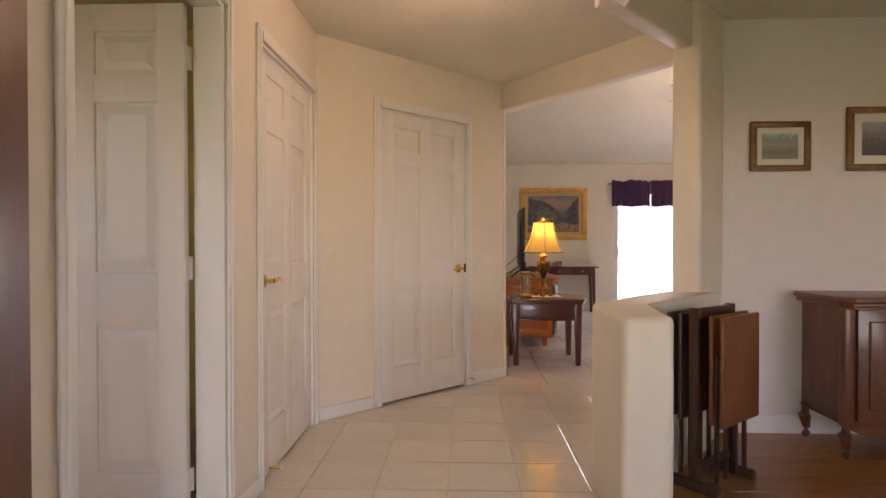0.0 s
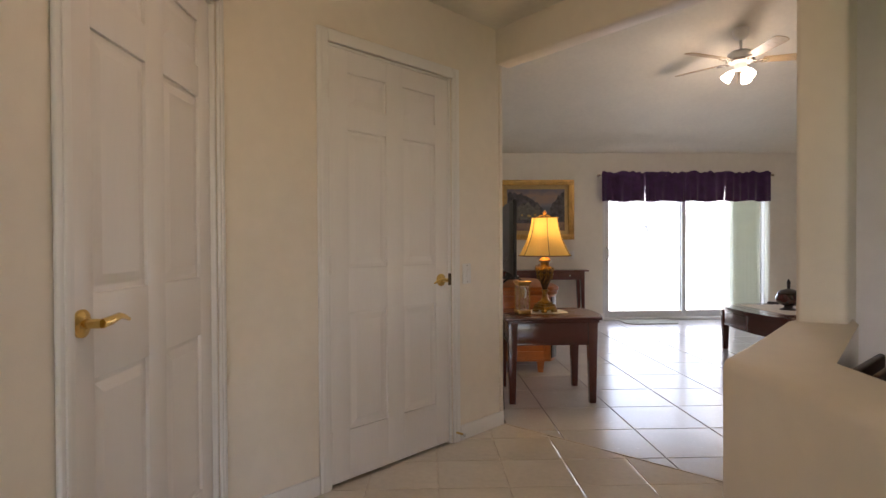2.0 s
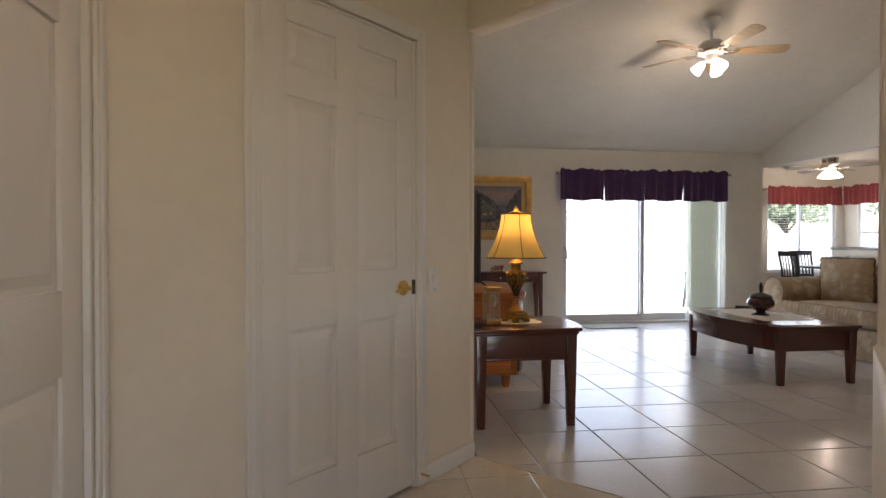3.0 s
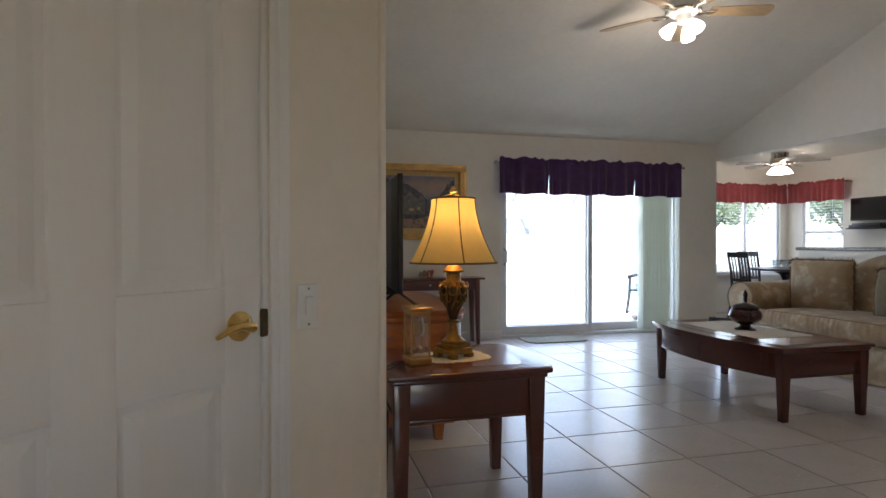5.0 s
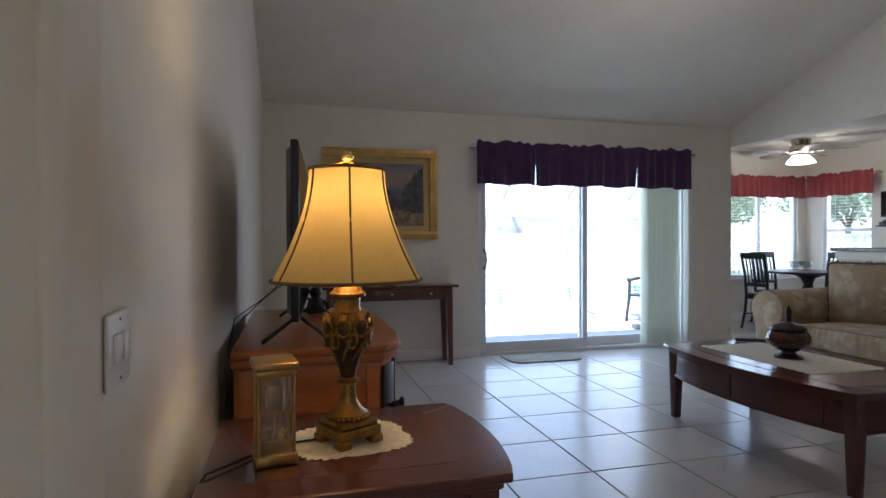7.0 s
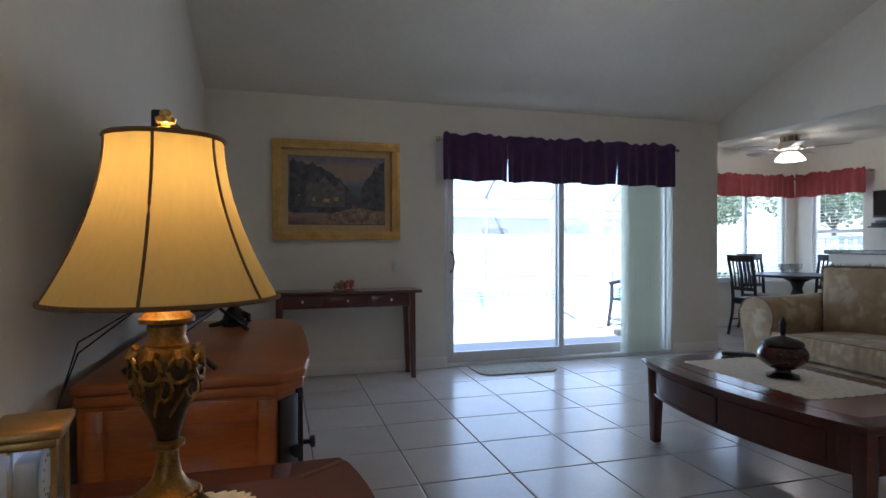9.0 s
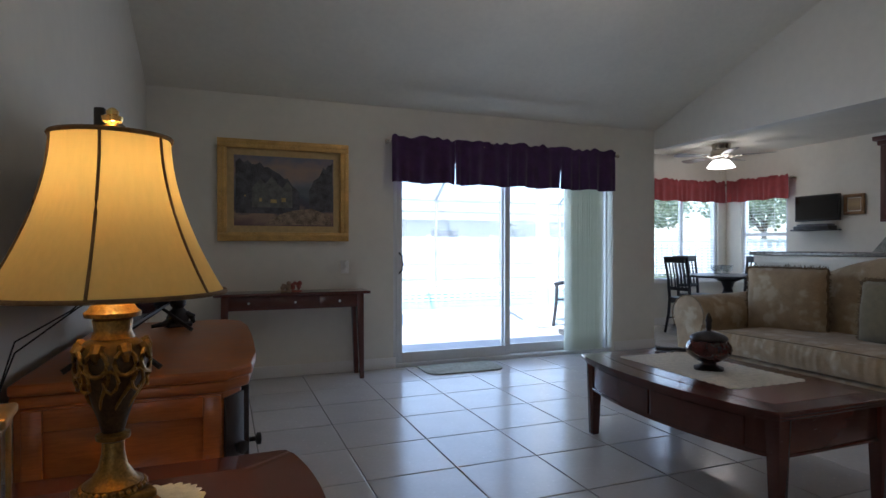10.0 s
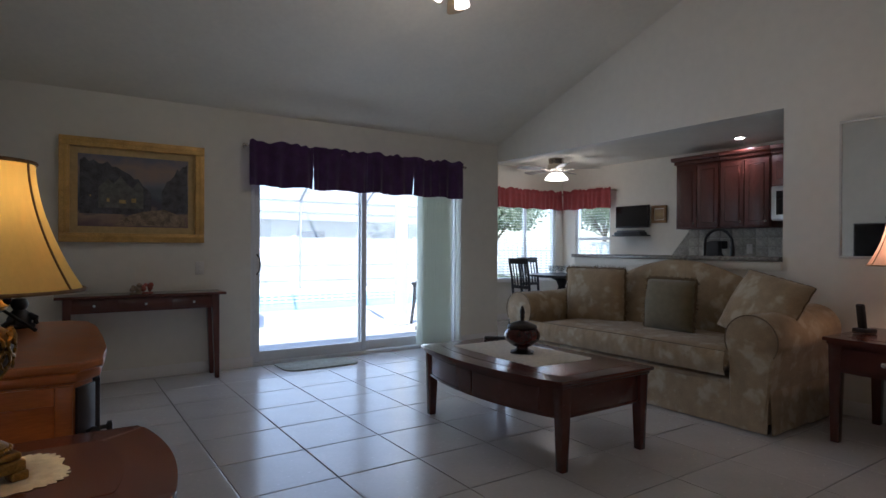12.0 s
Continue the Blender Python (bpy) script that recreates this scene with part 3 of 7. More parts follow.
def six_panel_door(name, m, width, label, knob=None, flip=1, hinges=True):
    """A moulded leaf 2.03 high; its own x runs from the hinges, y is its thickness."""
    d = thing(name, label=label, category="door", kind="structure")
    d.matrix_world = m
    t = 0.036
    rows = rect_rows(width)
    bm = bmesh.new()
    box(0.02, 0.011, 0.02, width - 0.02, t - 0.011, 2.01, 0, bm=bm)
    xs = sorted({0, width, *(v for r in rows for v in r[:2])})
    zs = sorted({0, 2.03, *(v for r in rows for v in r[2:])})
    for a, b in zip(xs[0::2], xs[1::2]):
        box(a, 0, 0, b, t, 2.03, 0.004, 2, bm)
    for a, b in zip(zs[0::2], zs[1::2]):
        for p, q in zip(xs[1:-1:2], xs[2:-1:2]):
            box(p - 0.006, 0.0004, a, q + 0.006, t - 0.0004, b, 0.004, 2, bm)
    slab = part("door_leaf", bm, M_DOOR, d)
    for x0, x1, z0, z1 in rows:
        for y0, y1 in ((0.011, 0.003), (t - 0.011, t - 0.003)):
            q, r = 0.016, 0.044
            pb = bmesh.new()
            o = [pb.verts.new((x, y0, z)) for x, z in ((x0 + q, z0 + q), (x1 - q, z0 + q), (x1 - q, z1 - q), (x0 + q, z1 - q))]
            i = [pb.verts.new((x, y1, z)) for x, z in ((x0 + r, z0 + r), (x1 - r, z0 + r), (x1 - r, z1 - r), (x0 + r, z1 - r))]
            pb.faces.new(i)
            for k in range(4):
                pb.faces.new((o[k], o[(k + 1) % 4], i[(k + 1) % 4], i[k]))
            part("door_panel", pb, M_DOOR, d, smooth=False)
    if hinges:
        for z in (0.2, 1.02, 1.83):
            hb = tube([(-0.006, -0.004, z - 0.045), (-0.006, -0.004, z + 0.045)], 0.006, 8)
            box(-0.004, 0.002, z - 0.045, 0.0, t - 0.002, z + 0.045, 0, bm=hb)
            part("hinge", hb, M_DOOR, d, "painted door hinge")
    if knob:
        x, z = knob
        h = part("door_handle", lathe([(0.034, 0), (0.034, 0.006), (0.026, 0.011), (0.012, 0.014), (0.011, 0.045)], 24,
                                      m=pose(x, 0, z, 90)), M_BRASS, d, "polished brass lever handle")
        pts = [(x, -0.045, z), (x - flip * 0.02, -0.052, z + 0.002), (x - flip * 0.04, -0.054, z + 0.008), (x - flip * 0.065, -0.05, z + 0.002), (x - flip * 0.095, -0.045, z - 0.012)]
        part("lever", tube(pts, [0.012, 0.011, 0.009, 0.007, 0.005], 10), M_BRASS, h)
        lb = box(width - 0.004, -0.007, z - 0.034, width + 0.018, t - 0.006, z + 0.034, 0.006, 3)
        part("latch_plate", lb, M_BRONZE, d, "dark latch plate")
    return d


def casing(name, m, width, label):
    """Trim round an opening, lying on the wall's face (own y = 0), and the jamb through the wall."""
    c = thing(name, label=label, category="door frame", kind="structure")
    c.matrix_world = m
    for k, (x0, x1, z0, z1) in enumerate(((-0.062, -0.004, 0, 2.115), (width + 0.004, width + 0.062, 0, 2.115), (-0.004, width + 0.004, 2.056, 2.115))):
        bm = box(x0, -0.014, z0, x1, -0.001, z1, 0.005, 3)
        inner = (x0 + 0.018, x1 - 0.018) if k < 2 else (x0, x1)
        box(inner[0], -0.019, z0, inner[1], -0.012, z1 - (0.018 if k < 2 else 0.02), 0.004, 2, bm)
        part("casing", bm, M_TRIM, c)
    for x0, x1, z0, z1 in ((-0.004, 0.012, 0, 2.056), (width - 0.012, width + 0.004, 0, 2.056), (0.012, width - 0.012, 2.042, 2.056)):
        part("jamb", box(x0, 0.0, z0, x1, 0.118, z1, 0.002), M_TRIM, c)
    return c


def stop_bar(m, label):
    d = thing("door_stop", label=label, category="door stop")
    d.matrix_world = m
    part("spring", tube([(0, 0, 0.06), (0, -0.055, 0.06)], 0.006, 8), M_BRASS, d)
    part("bumper", tube([(0, -0.055, 0.06), (0, -0.072, 0.06)], 0.009, 10), M_WHITEPAINT, d)
    return d


# west doorway with its open leaf, the second door shut, the closet door on the slant
W_FACE = Matrix(((0, -1, 0, HALL_X), (1, 0, 0, 0), (0, 0, 1, 0), (0, 0, 0, 1)))
casing("door_frame_1", W_FACE @ Matrix.Translation((1.25, 0, 0)), 0.87, "white moulded door casing round an open doorway")
casing("door_frame_2", W_FACE @ Matrix.Translation((2.515, 0, 0)), 0.905, "white moulded door casing round a shut door")
six_panel_door("door_1", pose(HALL_X - 0.135, 2.10, 0.012, 0, 0, 180), 0.81, "white six-panel door standing open into the side room")
six_panel_door("door_2", W_FACE @ pose(2.53 + 0.875, 0.052, 0.012, 0, 0, 180), 0.875, "white six-panel hall door, shut, with brass lever", None, 1, False)
k = thing("lever_handle", label="polished brass lever handle on the hall door", category="door handle")
k.matrix_world = W_FACE @ pose(2.53 + 0.05, 0.016, 0.95)
part("rose", lathe([(0.034, 0), (0.034, 0.006), (0.026, 0.011), (0.012, 0.014), (0.011, 0.05)], 24, m=pose(0, 0, 0, 90)), M_BRASS, k)
part("lever", tube([(0, -0.05, 0), (0.03, -0.055, 0.004), (0.065, -0.055, 0.010), (0.10, -0.05, 0.004), (0.13, -0.046, -0.006)], [0.012, 0.011, 0.009, 0.007, 0.005], 10), M_BRASS, k)
S_DIR = (Vector(WALL_END) - Vector(slant0)).normalized()
S_FACE = Matrix(((S_DIR.x, -S_DIR.y, 0, slant0[0]), (S_DIR.y, S_DIR.x, 0, slant0[1]), (0, 0, 1, 0), (0, 0, 0, 1)))
casing("door_frame_3", S_FACE @ Matrix.Translation((D2_A, 0, 0)), D2_B - D2_A, "white moulded door casing round a closet door")
six_panel_door("door_3", S_FACE @ pose(D2_A + 0.014, 0.004, 0.014), 0.80, "white six-panel closet door, shut, with brass lever", (0.735, 0.915), 1)
stop_bar(S_FACE @ Matrix.Translation((D2_B + 0.02, -0.02, 0)), "small brass spring door stop at a closet door")
stop_bar(W_FACE @ Matrix.Translation((2.60, -0.0, 0)), "small brass spring door stop at a hall door")
fd = thing("front_door", (HALL_X + 0.06, 0.07, 0.012), 90, "dark mahogany entrance door standing open against the wall", "door")
fb = box(0, 0, 0, 0.97, 0.044, 2.03, 0.004)
part("door_leaf", fb, M_FRONTDOOR, fd)
for x0, x1, z0, z1 in ((0.12, 0.44, 0.2, 0.85), (0.53, 0.85, 0.2, 0.85), (0.12, 0.44, 1.0, 1.85), (0.53, 0.85, 1.0, 1.85)):
    part("door_panel", box(x0, -0.006, z0, x1, 0.002, z1, 0.005), M_FRONTDOOR, fd)

WD, WE = Vector(slant0), Vector(WALL_END)


def on_slant(s):
    return (WD + S_DIR * s)[:]


strip("baseboard_1", [((HALL_X, -1.6), (HALL_X, 1.185)), ((HALL_X, 2.185), (HALL_X, 2.45))][::1], -0.014, 0, 0.085, M_TRIM, "white painted baseboard along the hall")
strip("baseboard_2", [(on_slant(0.01), on_slant(D2_A - 0.065)), (on_slant(D2_B + 0.065), on_slant(1.80))], -0.014, 0, 0.085, M_TRIM, "white painted baseboard on the slanted wall")
strip("baseboard_3", [((0.7155, 4.90), (0.75, BACK_Y)), ((0.768, BACK_Y), (2.80, BACK_Y)), ((5.24, BACK_Y), (RIGHT_X, BACK_Y)), ((RIGHT_X, 8.04), (RIGHT_X, 3.5))], -0.014, 0, 0.10, M_TRIM, "white painted baseboard round the living room")
strip("baseboard_4", [((1.72, DIN_Y), (5.9, DIN_Y))], -0.014, 0, 0.11, M_TRIM, "white painted baseboard in the dining room")
strip("baseboard_5", [((RIGHT_X + 0.14, NOOK_Y), (EAST_X, NOOK_Y)), ((EAST_X, NOOK_Y - 0.016), (EAST_X, 8.5))], -0.014, 0, 0.10, M_TRIM, "white painted baseboard in the breakfast nook")
cap = prism([(0.700, 4.732), (0.718, 4.754), (0.718, 4.90), (0.676, 4.90), (0.626, 4.81)], 0, 3.2, 0.008, 3)
tagged(part("wall_end", cap, M_WALL), "cream painted rounded wall end", "wall", kind="structure")


def plate(name, m, label, kind="switch", wide=0.0):
    p = thing(name, label=label, category=kind)
    p.matrix_world = m
    part("cover_plate", box(-0.036 - wide, -0.007, -0.058, 0.036 + wide, 0, 0.058, 0.004, 3), M_SWITCH, p)
    if kind == "switch":
        for x in ((-wide, wide) if wide else (0,)):
            part("rocker", box(x - 0.014, -0.014, -0.020, x + 0.014, -0.004, 0.026, 0.004, 2), M_SWITCH, p)
    else:
        for z in (-0.022, 0.022):
            part("socket", box(-0.014, -0.010, z - 0.014, 0.014, -0.004, z + 0.014, 0.004, 2), M_SWITCH, p)
    for z in (-0.046, 0.046):
        part("screw", tube([(0, -0.0085, z), (0, -0.006, z)], 0.003, 8), M_NICKEL, p)
    return p


plate("light_switch", S_FACE @ Matrix.Translation((1.46, -0.001, 0.955)), "white light switch plate on the cream slanted wall")
plate("light_switch", pose(0.719, 4.945, 0.965, 0, 0, 90), "white double light switch plate on the wall beside a lamp", "switch", 0.023)
plate("wall_socket", pose(2.33, BACK_Y - 0.001, 0.94), "white wall plate above a narrow console table", "socket")

hl = thing("ceiling_light", (0.28, 2.66, LOW), 0, "flush round ceiling light with lit frosted glass, in the hall", "ceiling light")
part("base_ring", lathe([(0.17, -0.035), (0.175, -0.02), (0.175, 0.0)], 40), M_BRASS, hl)
part("glass_dome", lathe([(0.02, -0.125), (0.08, -0.115), (0.13, -0.085), (0.155, -0.05), (0.16, -0.03)], 40), M_HALLGLOW, hl, "lit frosted glass dome").visible_shadow = False

# ---- dining room ----


def framed(name, m, w, h, frame_w, mount, picture, frame_mat, label, depth=0.025, liner=None):
    p = thing(name, label=label, category="picture")
    p.matrix_world = m
    for x0, x1, z0, z1 in ((-w / 2, w / 2, h / 2 - frame_w, h / 2), (-w / 2, w / 2, -h / 2, -h / 2 + frame_w),
                           (-w / 2, -w / 2 + frame_w, -h / 2 + frame_w, h / 2 - frame_w), (w / 2 - frame_w, w / 2, -h / 2 + frame_w, h / 2 - frame_w)):
        bm = box(x0, -depth, z0, x1, -0.001, z1, 0.005, 3)
        if x1 - x0 > z1 - z0:
            box(x0 + 0.008, -depth - 0.007, z0 + frame_w * 0.45, x1 - 0.008, -depth + 0.002, z0 + frame_w * 0.8, 0.003, 2, bm)
        else:
            box(x0 + frame_w * 0.45, -depth - 0.0068, z0, x0 + frame_w * 0.8, -depth + 0.002, z1, 0.003, 2, bm)
        part("frame_rail", bm, frame_mat, p)
    a, b = w / 2 - frame_w, h / 2 - frame_w
    part("mount", box(-a, -0.010, -b, a, -0.002, b), liner or M_MATTE, p)
    part("picture_sheet", box(-a + mount, -0.0125, -b + mount, a - mount, -0.009, b - mount), picture, p, "painted scene")
    return p


framed("picture", pose(2.22, DIN_Y - 0.002, 1.69), 0.345, 0.29, 0.035, 0.035, M_PRINT, M_PICFRAME, "small bronze-framed cottage print with cream mount")
framed("picture", pose(2.80, DIN_Y - 0.002, 1.73), 0.40, 0.37, 0.038, 0.05, M_PRINT2, M_PICFRAME, "larger bronze-framed street print with cream mount")

buf = thing("buffet_cabinet", (2.325, 2.93, 0), 0, "walnut buffet cabinet with carved feet against the dining wall", "cabinet")
W_, D_ = 1.35, 0.42
part("carcass", box(0.02, 0.03, 0.17, W_ - 0.02, D_, 0.80, 0.006), M_WALNUT, buf)
tb = prism([(0.03, -0.035), (W_ - 0.03, -0.035), (W_ + 0.03, 0.02), (W_ + 0.03, D_ + 0.005), (-0.03, D_ + 0.005), (-0.03, 0.02)], 0.812, 0.845, 0.010, 3)
prism([(0.03, -0.015), (W_ - 0.03, -0.015), (W_ + 0.012, 0.03), (W_ + 0.012, D_ + 0.002), (-0.012, D_ + 0.002), (-0.012, 0.03)], 0.79, 0.813, 0.006, 2, tb)
part("cabinet_top", tb, M_WALNUT, buf)
part("corner_post", box(-0.004, 0.0, 0.17, 0.055, 0.055, 0.79, 0.012, 3), M_WALNUT, buf)
part("corner_post", box(W_ - 0.055, 0.0, 0.17, W_ + 0.004, 0.055, 0.79, 0.012, 3), M_WALNUT, buf)
for i in range(3):
    x0 = 0.07 + i * 0.41
    dr = part("door", box(x0, 0.012, 0.20, x0 + 0.39, 0.035, 0.78, 0.004), M_WALNUT, buf)
    part("raised_panel", box(x0 + 0.055, 0.002, 0.26, x0 + 0.335, 0.016, 0.72, 0.010, 3), M_WALNUT, dr)
    part("knob", lathe([(0.006, 0), (0.007, 0.015), (0.014, 0.02), (0.010, 0.028)], 12, m=pose(x0 + 0.35, 0.012, 0.52, 90)), M_BRASS, dr)
apr = []
for i in range(25):
    u = i / 24
    apr.append((0.03 + u * (W_ - 0.06), 0.17 - 0.045 * abs(math.sin(u * math.pi * 3)) ** 0.7 - 0.012))
ab = bmesh.new()
vs = [[ab.verts.new((x, y, z)) for x, z in ((p[0], 0.175), p)] for p in apr for y in (0.015, 0.035)]
for i in range(24):
    f0, b0, f1, b1 = vs[2 * i], vs[2 * i + 1], vs[2 * i + 2], vs[2 * i + 3]
    ab.faces.new((f0[0], f0[1], f1[1], f1[0]))
    ab.faces.new((b0[0], b1[0], b1[1], b0[1]))
    ab.faces.new((f0[1], b0[1], b1[1], f1[1]))
part("apron", ab, M_WALNUT, buf, smooth=False)
for x in (0.03, W_ - 0.03):
    for y in (0.03, D_ - 0.04):
        sx = -1 if x < 0.5 else 1
        part("leg", tube([(x, y, 0.19), (x + sx * 0.022, y - 0.012, 0.13), (x + sx * 0.005, y - 0.004, 0.06), (x + sx * 0.004, y - 0.004, 0.03), (x + sx * 0.022, y - 0.016, 0.018)],
                         [0.038, 0.034, 0.019, 0.020, 0.018], 12), M_WALNUT, buf)

# folded tray tables on their rack
tr = thing("tray_table_set", (1.54, 2.66, 0), 40, "folded oak tray tables hung on a dark wooden rack", "folding table")
for k_, y in enumerate((-0.135, -0.08)):
    part("tray_top", box(-0.175 + 0.015 * k_, y, 0.31, 0.175 + 0.015 * k_, y + 0.02, 0.80, 0.008, 3), M_TRAYWOOD, tr, "oak tray top hanging upright")
for k_, y in enumerate((0.06, 0.115)):
    part("tray_top", box(-0.175, y, 0.31, 0.175, y + 0.02, 0.80, 0.008, 3), M_TRAYDARK, tr, "dark tray top hanging upright")
for x in (-0.13, -0.045, 0.045, 0.13):
    for y in (0.085, -0.085):
        part("folded_leg", box(x - 0.011, y - 0.008, 0.05, x + 0.011, y + 0.008, 0.62, 0.003), M_TRAYDARK, tr)
for x in (-0.165, 0.165):
    part("rack_post", box(x - 0.016, -0.02, 0.03, x + 0.016, 0.02, 0.83, 0.004), M_TRAYDARK, tr)
    part("rack_foot", box(x - 0.018, -0.125, 0.0, x + 0.018, 0.125, 0.05, 0.012, 3), M_TRAYDARK, tr)
part("rack_rail", box(-0.165, -0.012, 0.78, 0.165, 0.012, 0.825, 0.004), M_TRAYDARK, tr)
part("rack_rail", box(-0.165, -0.012, 0.08, 0.165, 0.012, 0.12, 0.004), M_TRAYDARK, tr)

# ---- living room furniture ----


def bow(x0, x1, y0, y1, bulge, n=14):
    """An outline with a straight back at x1 and a bowed front at x0 (bulge past it)."""
    pts = [(x1, y0), (x1, y1)]
    for i in range(n + 1):
        u = i / n
        y = y1 + (y0 - y1) * u
        s = math.sin(math.pi * u)
        pts.append((x0 + bulge * s ** 0.8, y))
    return pts


def lipped_table(name, at, rz, lx, ly, h, bulge, label, group, drawers, inset=0.03, knobs=True):
    """A table with a bowed long front (towards own -x), moulded top, deep apron and tapered legs."""
    t = thing(name, at, rz, label, "table", group)
    hx, hy = lx / 2, ly / 2
    top = prism(bow(-hx, hx, -hy, hy, -bulge), h - 0.022, h, 0.007, 3)
    prism(bow(-hx + 0.016, hx - 0.016, -hy + 0.016, hy - 0.016, -bulge), h - 0.042, h - 0.020, 0.008, 3, top)
    part("tabletop", top, M_CHERRY, t)
    part("inlay_panel", prism(bow(-hx + 0.10, hx - 0.10, -hy + 0.10, hy - 0.10, -bulge * 0.8), h - 0.002, h + 0.0012, 0.0006, 1), M_CHERRY, t)
    az = h - 0.042
    ah = 0.15
    part("apron", prism(bow(-hx + 0.045, hx - 0.045, -hy + 0.045, hy - 0.045, -bulge), az - ah, az, 0.003, 2), M_CHERRY, t)
    part("bead_moulding", prism(bow(-hx + 0.040, hx - 0.040, -hy + 0.040, hy - 0.040, -bulge), az - ah - 0.008, az - ah + 0.006, 0.003, 2), M_CHERRY, t)
    for sx in (-1, 1):
        for sy in (-1, 1):
            part("leg", taper(sx * (hx - inset - 0.028), sy * (hy - inset - 0.028), 0, az + 0.002, 0.022, 0.034, dx=sx * 0.002, dy=sy * 0.002), M_CHERRY, t)
    for y0, y1 in drawers:
        seg = [p for p in bow(-hx + 0.037, hx, -hy + 0.045, hy - 0.045, -bulge, 200)[2:] if y0 <= p[1] <= y1]
        poly = seg + [(x + 0.02, y) for x, y in seg[::-1]]
        dr = part("drawer_front", prism(poly, az - ah + 0.015, az - 0.015, 0.002, 1), M_CHERRY, t)
        mid = seg[len(seg) // 2]
        if knobs:
            part("drawer_knob", lathe([(0.006, 0), (0.006, 0.012), (0.015, 0.018), (0.014, 0.026), (0.006, 0.030)], 16, m=pose(mid[0], mid[1], az - ah / 2, 0, -90)), M_NICKEL, dr, "pewter knob")
    return t


lipped_table("coffee_table", (3.70, 6.525, 0), 0, 0.73, 1.33, 0.47, 0.10, "dark cherry coffee table with a bowed front on the tiled floor", "cherry table set", ((-0.50, -0.002), (0.002, 0.50)), knobs=False)
lipped_table("end_table", (1.125, 5.445, 0), 180, 0.68, 0.60, 0.61, 0.045, "dark cherry end table with a bowed front against the wall", "cherry table set", ((-0.20, 0.20),))
lipped_table("end_table", (5.39, 5.09, 0), 0, 0.72, 0.64, 0.62, 0.045, "dark cherry end table with a lamp and telephone beside the sofa", "cherry table set", ((-0.22, 0.22),))

# table lamps


def bell(r0, r1, z0, z1, n=14):
    return [(r1 + (r0 - r1) * (1 - i / n) ** 1.75, z0 + (z1 - z0) * i / n) for i in range(n + 1)]


def table_lamp(at, rz, shade_mat, label):
    l = thing("table_lamp", at, rz, label, "lamp", "table lamps")
    base = box(-0.062, -0.062, 0.018, 0.062, 0.062, 0.045, 0.006, 3)
    box(-0.056, -0.056, 0.045, 0.056, 0.056, 0.062, 0.006, 3, base)
    for sx in (-1, 1):
        for sy in (-1, 1):
            box(sx * 0.048 - 0.018, sy * 0.048 - 0.018, 0, sx * 0.048 + 0.018, sy * 0.048 + 0.018, 0.022, 0.006, 3, base)
    part("foot", base, M_ANTIQUE, l, "antique gold square foot")
    bead = None
    for i in range(26):
        a = 2 * math.pi * i / 26
        at_ = Matrix.Translation((0.052 * math.cos(a), 0.052 * math.sin(a), 0.068))
        if bead is None:
            bb_ = bmesh.new()
            bmesh.ops.create_icosphere(bb_, subdivisions=1, radius=0.0065)
            bead = part("bead", bb_, M_ANTIQUE, l, m=at_)
        else:
            o = new("bead", bead.data)
            o.parent, o.matrix_basis = l, at_
    part("stem", lathe([(0.050, 0.062), (0.050, 0.075), (0.036, 0.085), (0.024, 0.105), (0.019, 0.13), (0.018, 0.15), (0.028, 0.155), (0.029, 0.163), (0.019, 0.168)], 32), M_ANTIQUE, l)
    urn = [(0.018, 0.166), (0.024, 0.19), (0.036, 0.225), (0.050, 0.262), (0.058, 0.292), (0.057, 0.315), (0.047, 0.332), (0.034, 0.340)]
    part("urn_body", lathe(urn, 40), M_BRONZE, l, "dark bronze urn")
    for i in range(8):
        a = 2 * math.pi * i / 8
        pts, pts2 = [], []
        for k in range(13):
            u = k / 12 * 2 * math.pi
            z = 0.300 + 0.022 * math.sin(u)
            r = 0.0605 - 0.10 * max(0, abs(z - 0.298) - 0.012)
            da = 0.30 * math.cos(u)
            pts.append((r * math.cos(a + da), r * math.sin(a + da), z))
        for k in range(9):
            u = k / 8
            z = 0.285 - 0.075 * u
            r = 0.060 - 0.020 * u - 0.012 * u * u
            da = 0.34 * math.cos(u * 2.4)
            pts2.append((r * math.cos(a + da), r * math.sin(a + da), z))
        part("scroll", tube(pts[:-1], 0.0042, 6, closed=True), M_ANTIQUE, l, "gilded openwork scroll")
        pts3 = [((0.0605 - 0.0008 * k) * math.cos(a + 0.39 + 0.20 * math.cos(k / 8 * 6.283)), (0.0605 - 0.0008 * k) * math.sin(a + 0.39 + 0.20 * math.cos(k / 8 * 6.283)), 0.268 + 0.020 * math.sin(k / 8 * 6.283)) for k in range(8)]
        part("scroll", tube(pts3, 0.0034, 6, closed=True), M_ANTIQUE, l)
        leaf = [(0.052 * math.cos(a), 0.052 * math.sin(a), 0.330), (0.060 * math.cos(a), 0.060 * math.sin(a), 0.318), (0.063 * math.cos(a), 0.063 * math.sin(a), 0.302)]
        part("acanthus_leaf", tube(leaf, [0.012, 0.010, 0.004], 8), M_ANTIQUE, l, "gilded leaf")
        part("scroll", tube(pts2, [0.004, 0.004, 0.004, 0.004, 0.0035, 0.003, 0.003, 0.0025, 0.002], 6), M_ANTIQUE, l)
    neck = [(0.036, 0.338), (0.034, 0.345), (0.031, 0.352), (0.033, 0.372), (0.030, 0.376), (0.046, 0.378), (0.047, 0.386), (0.040, 0.391), (0.036, 0.398), (0.026, 0.404), (0.018, 0.411), (0.008, 0.413), (0.007, 0.54)]
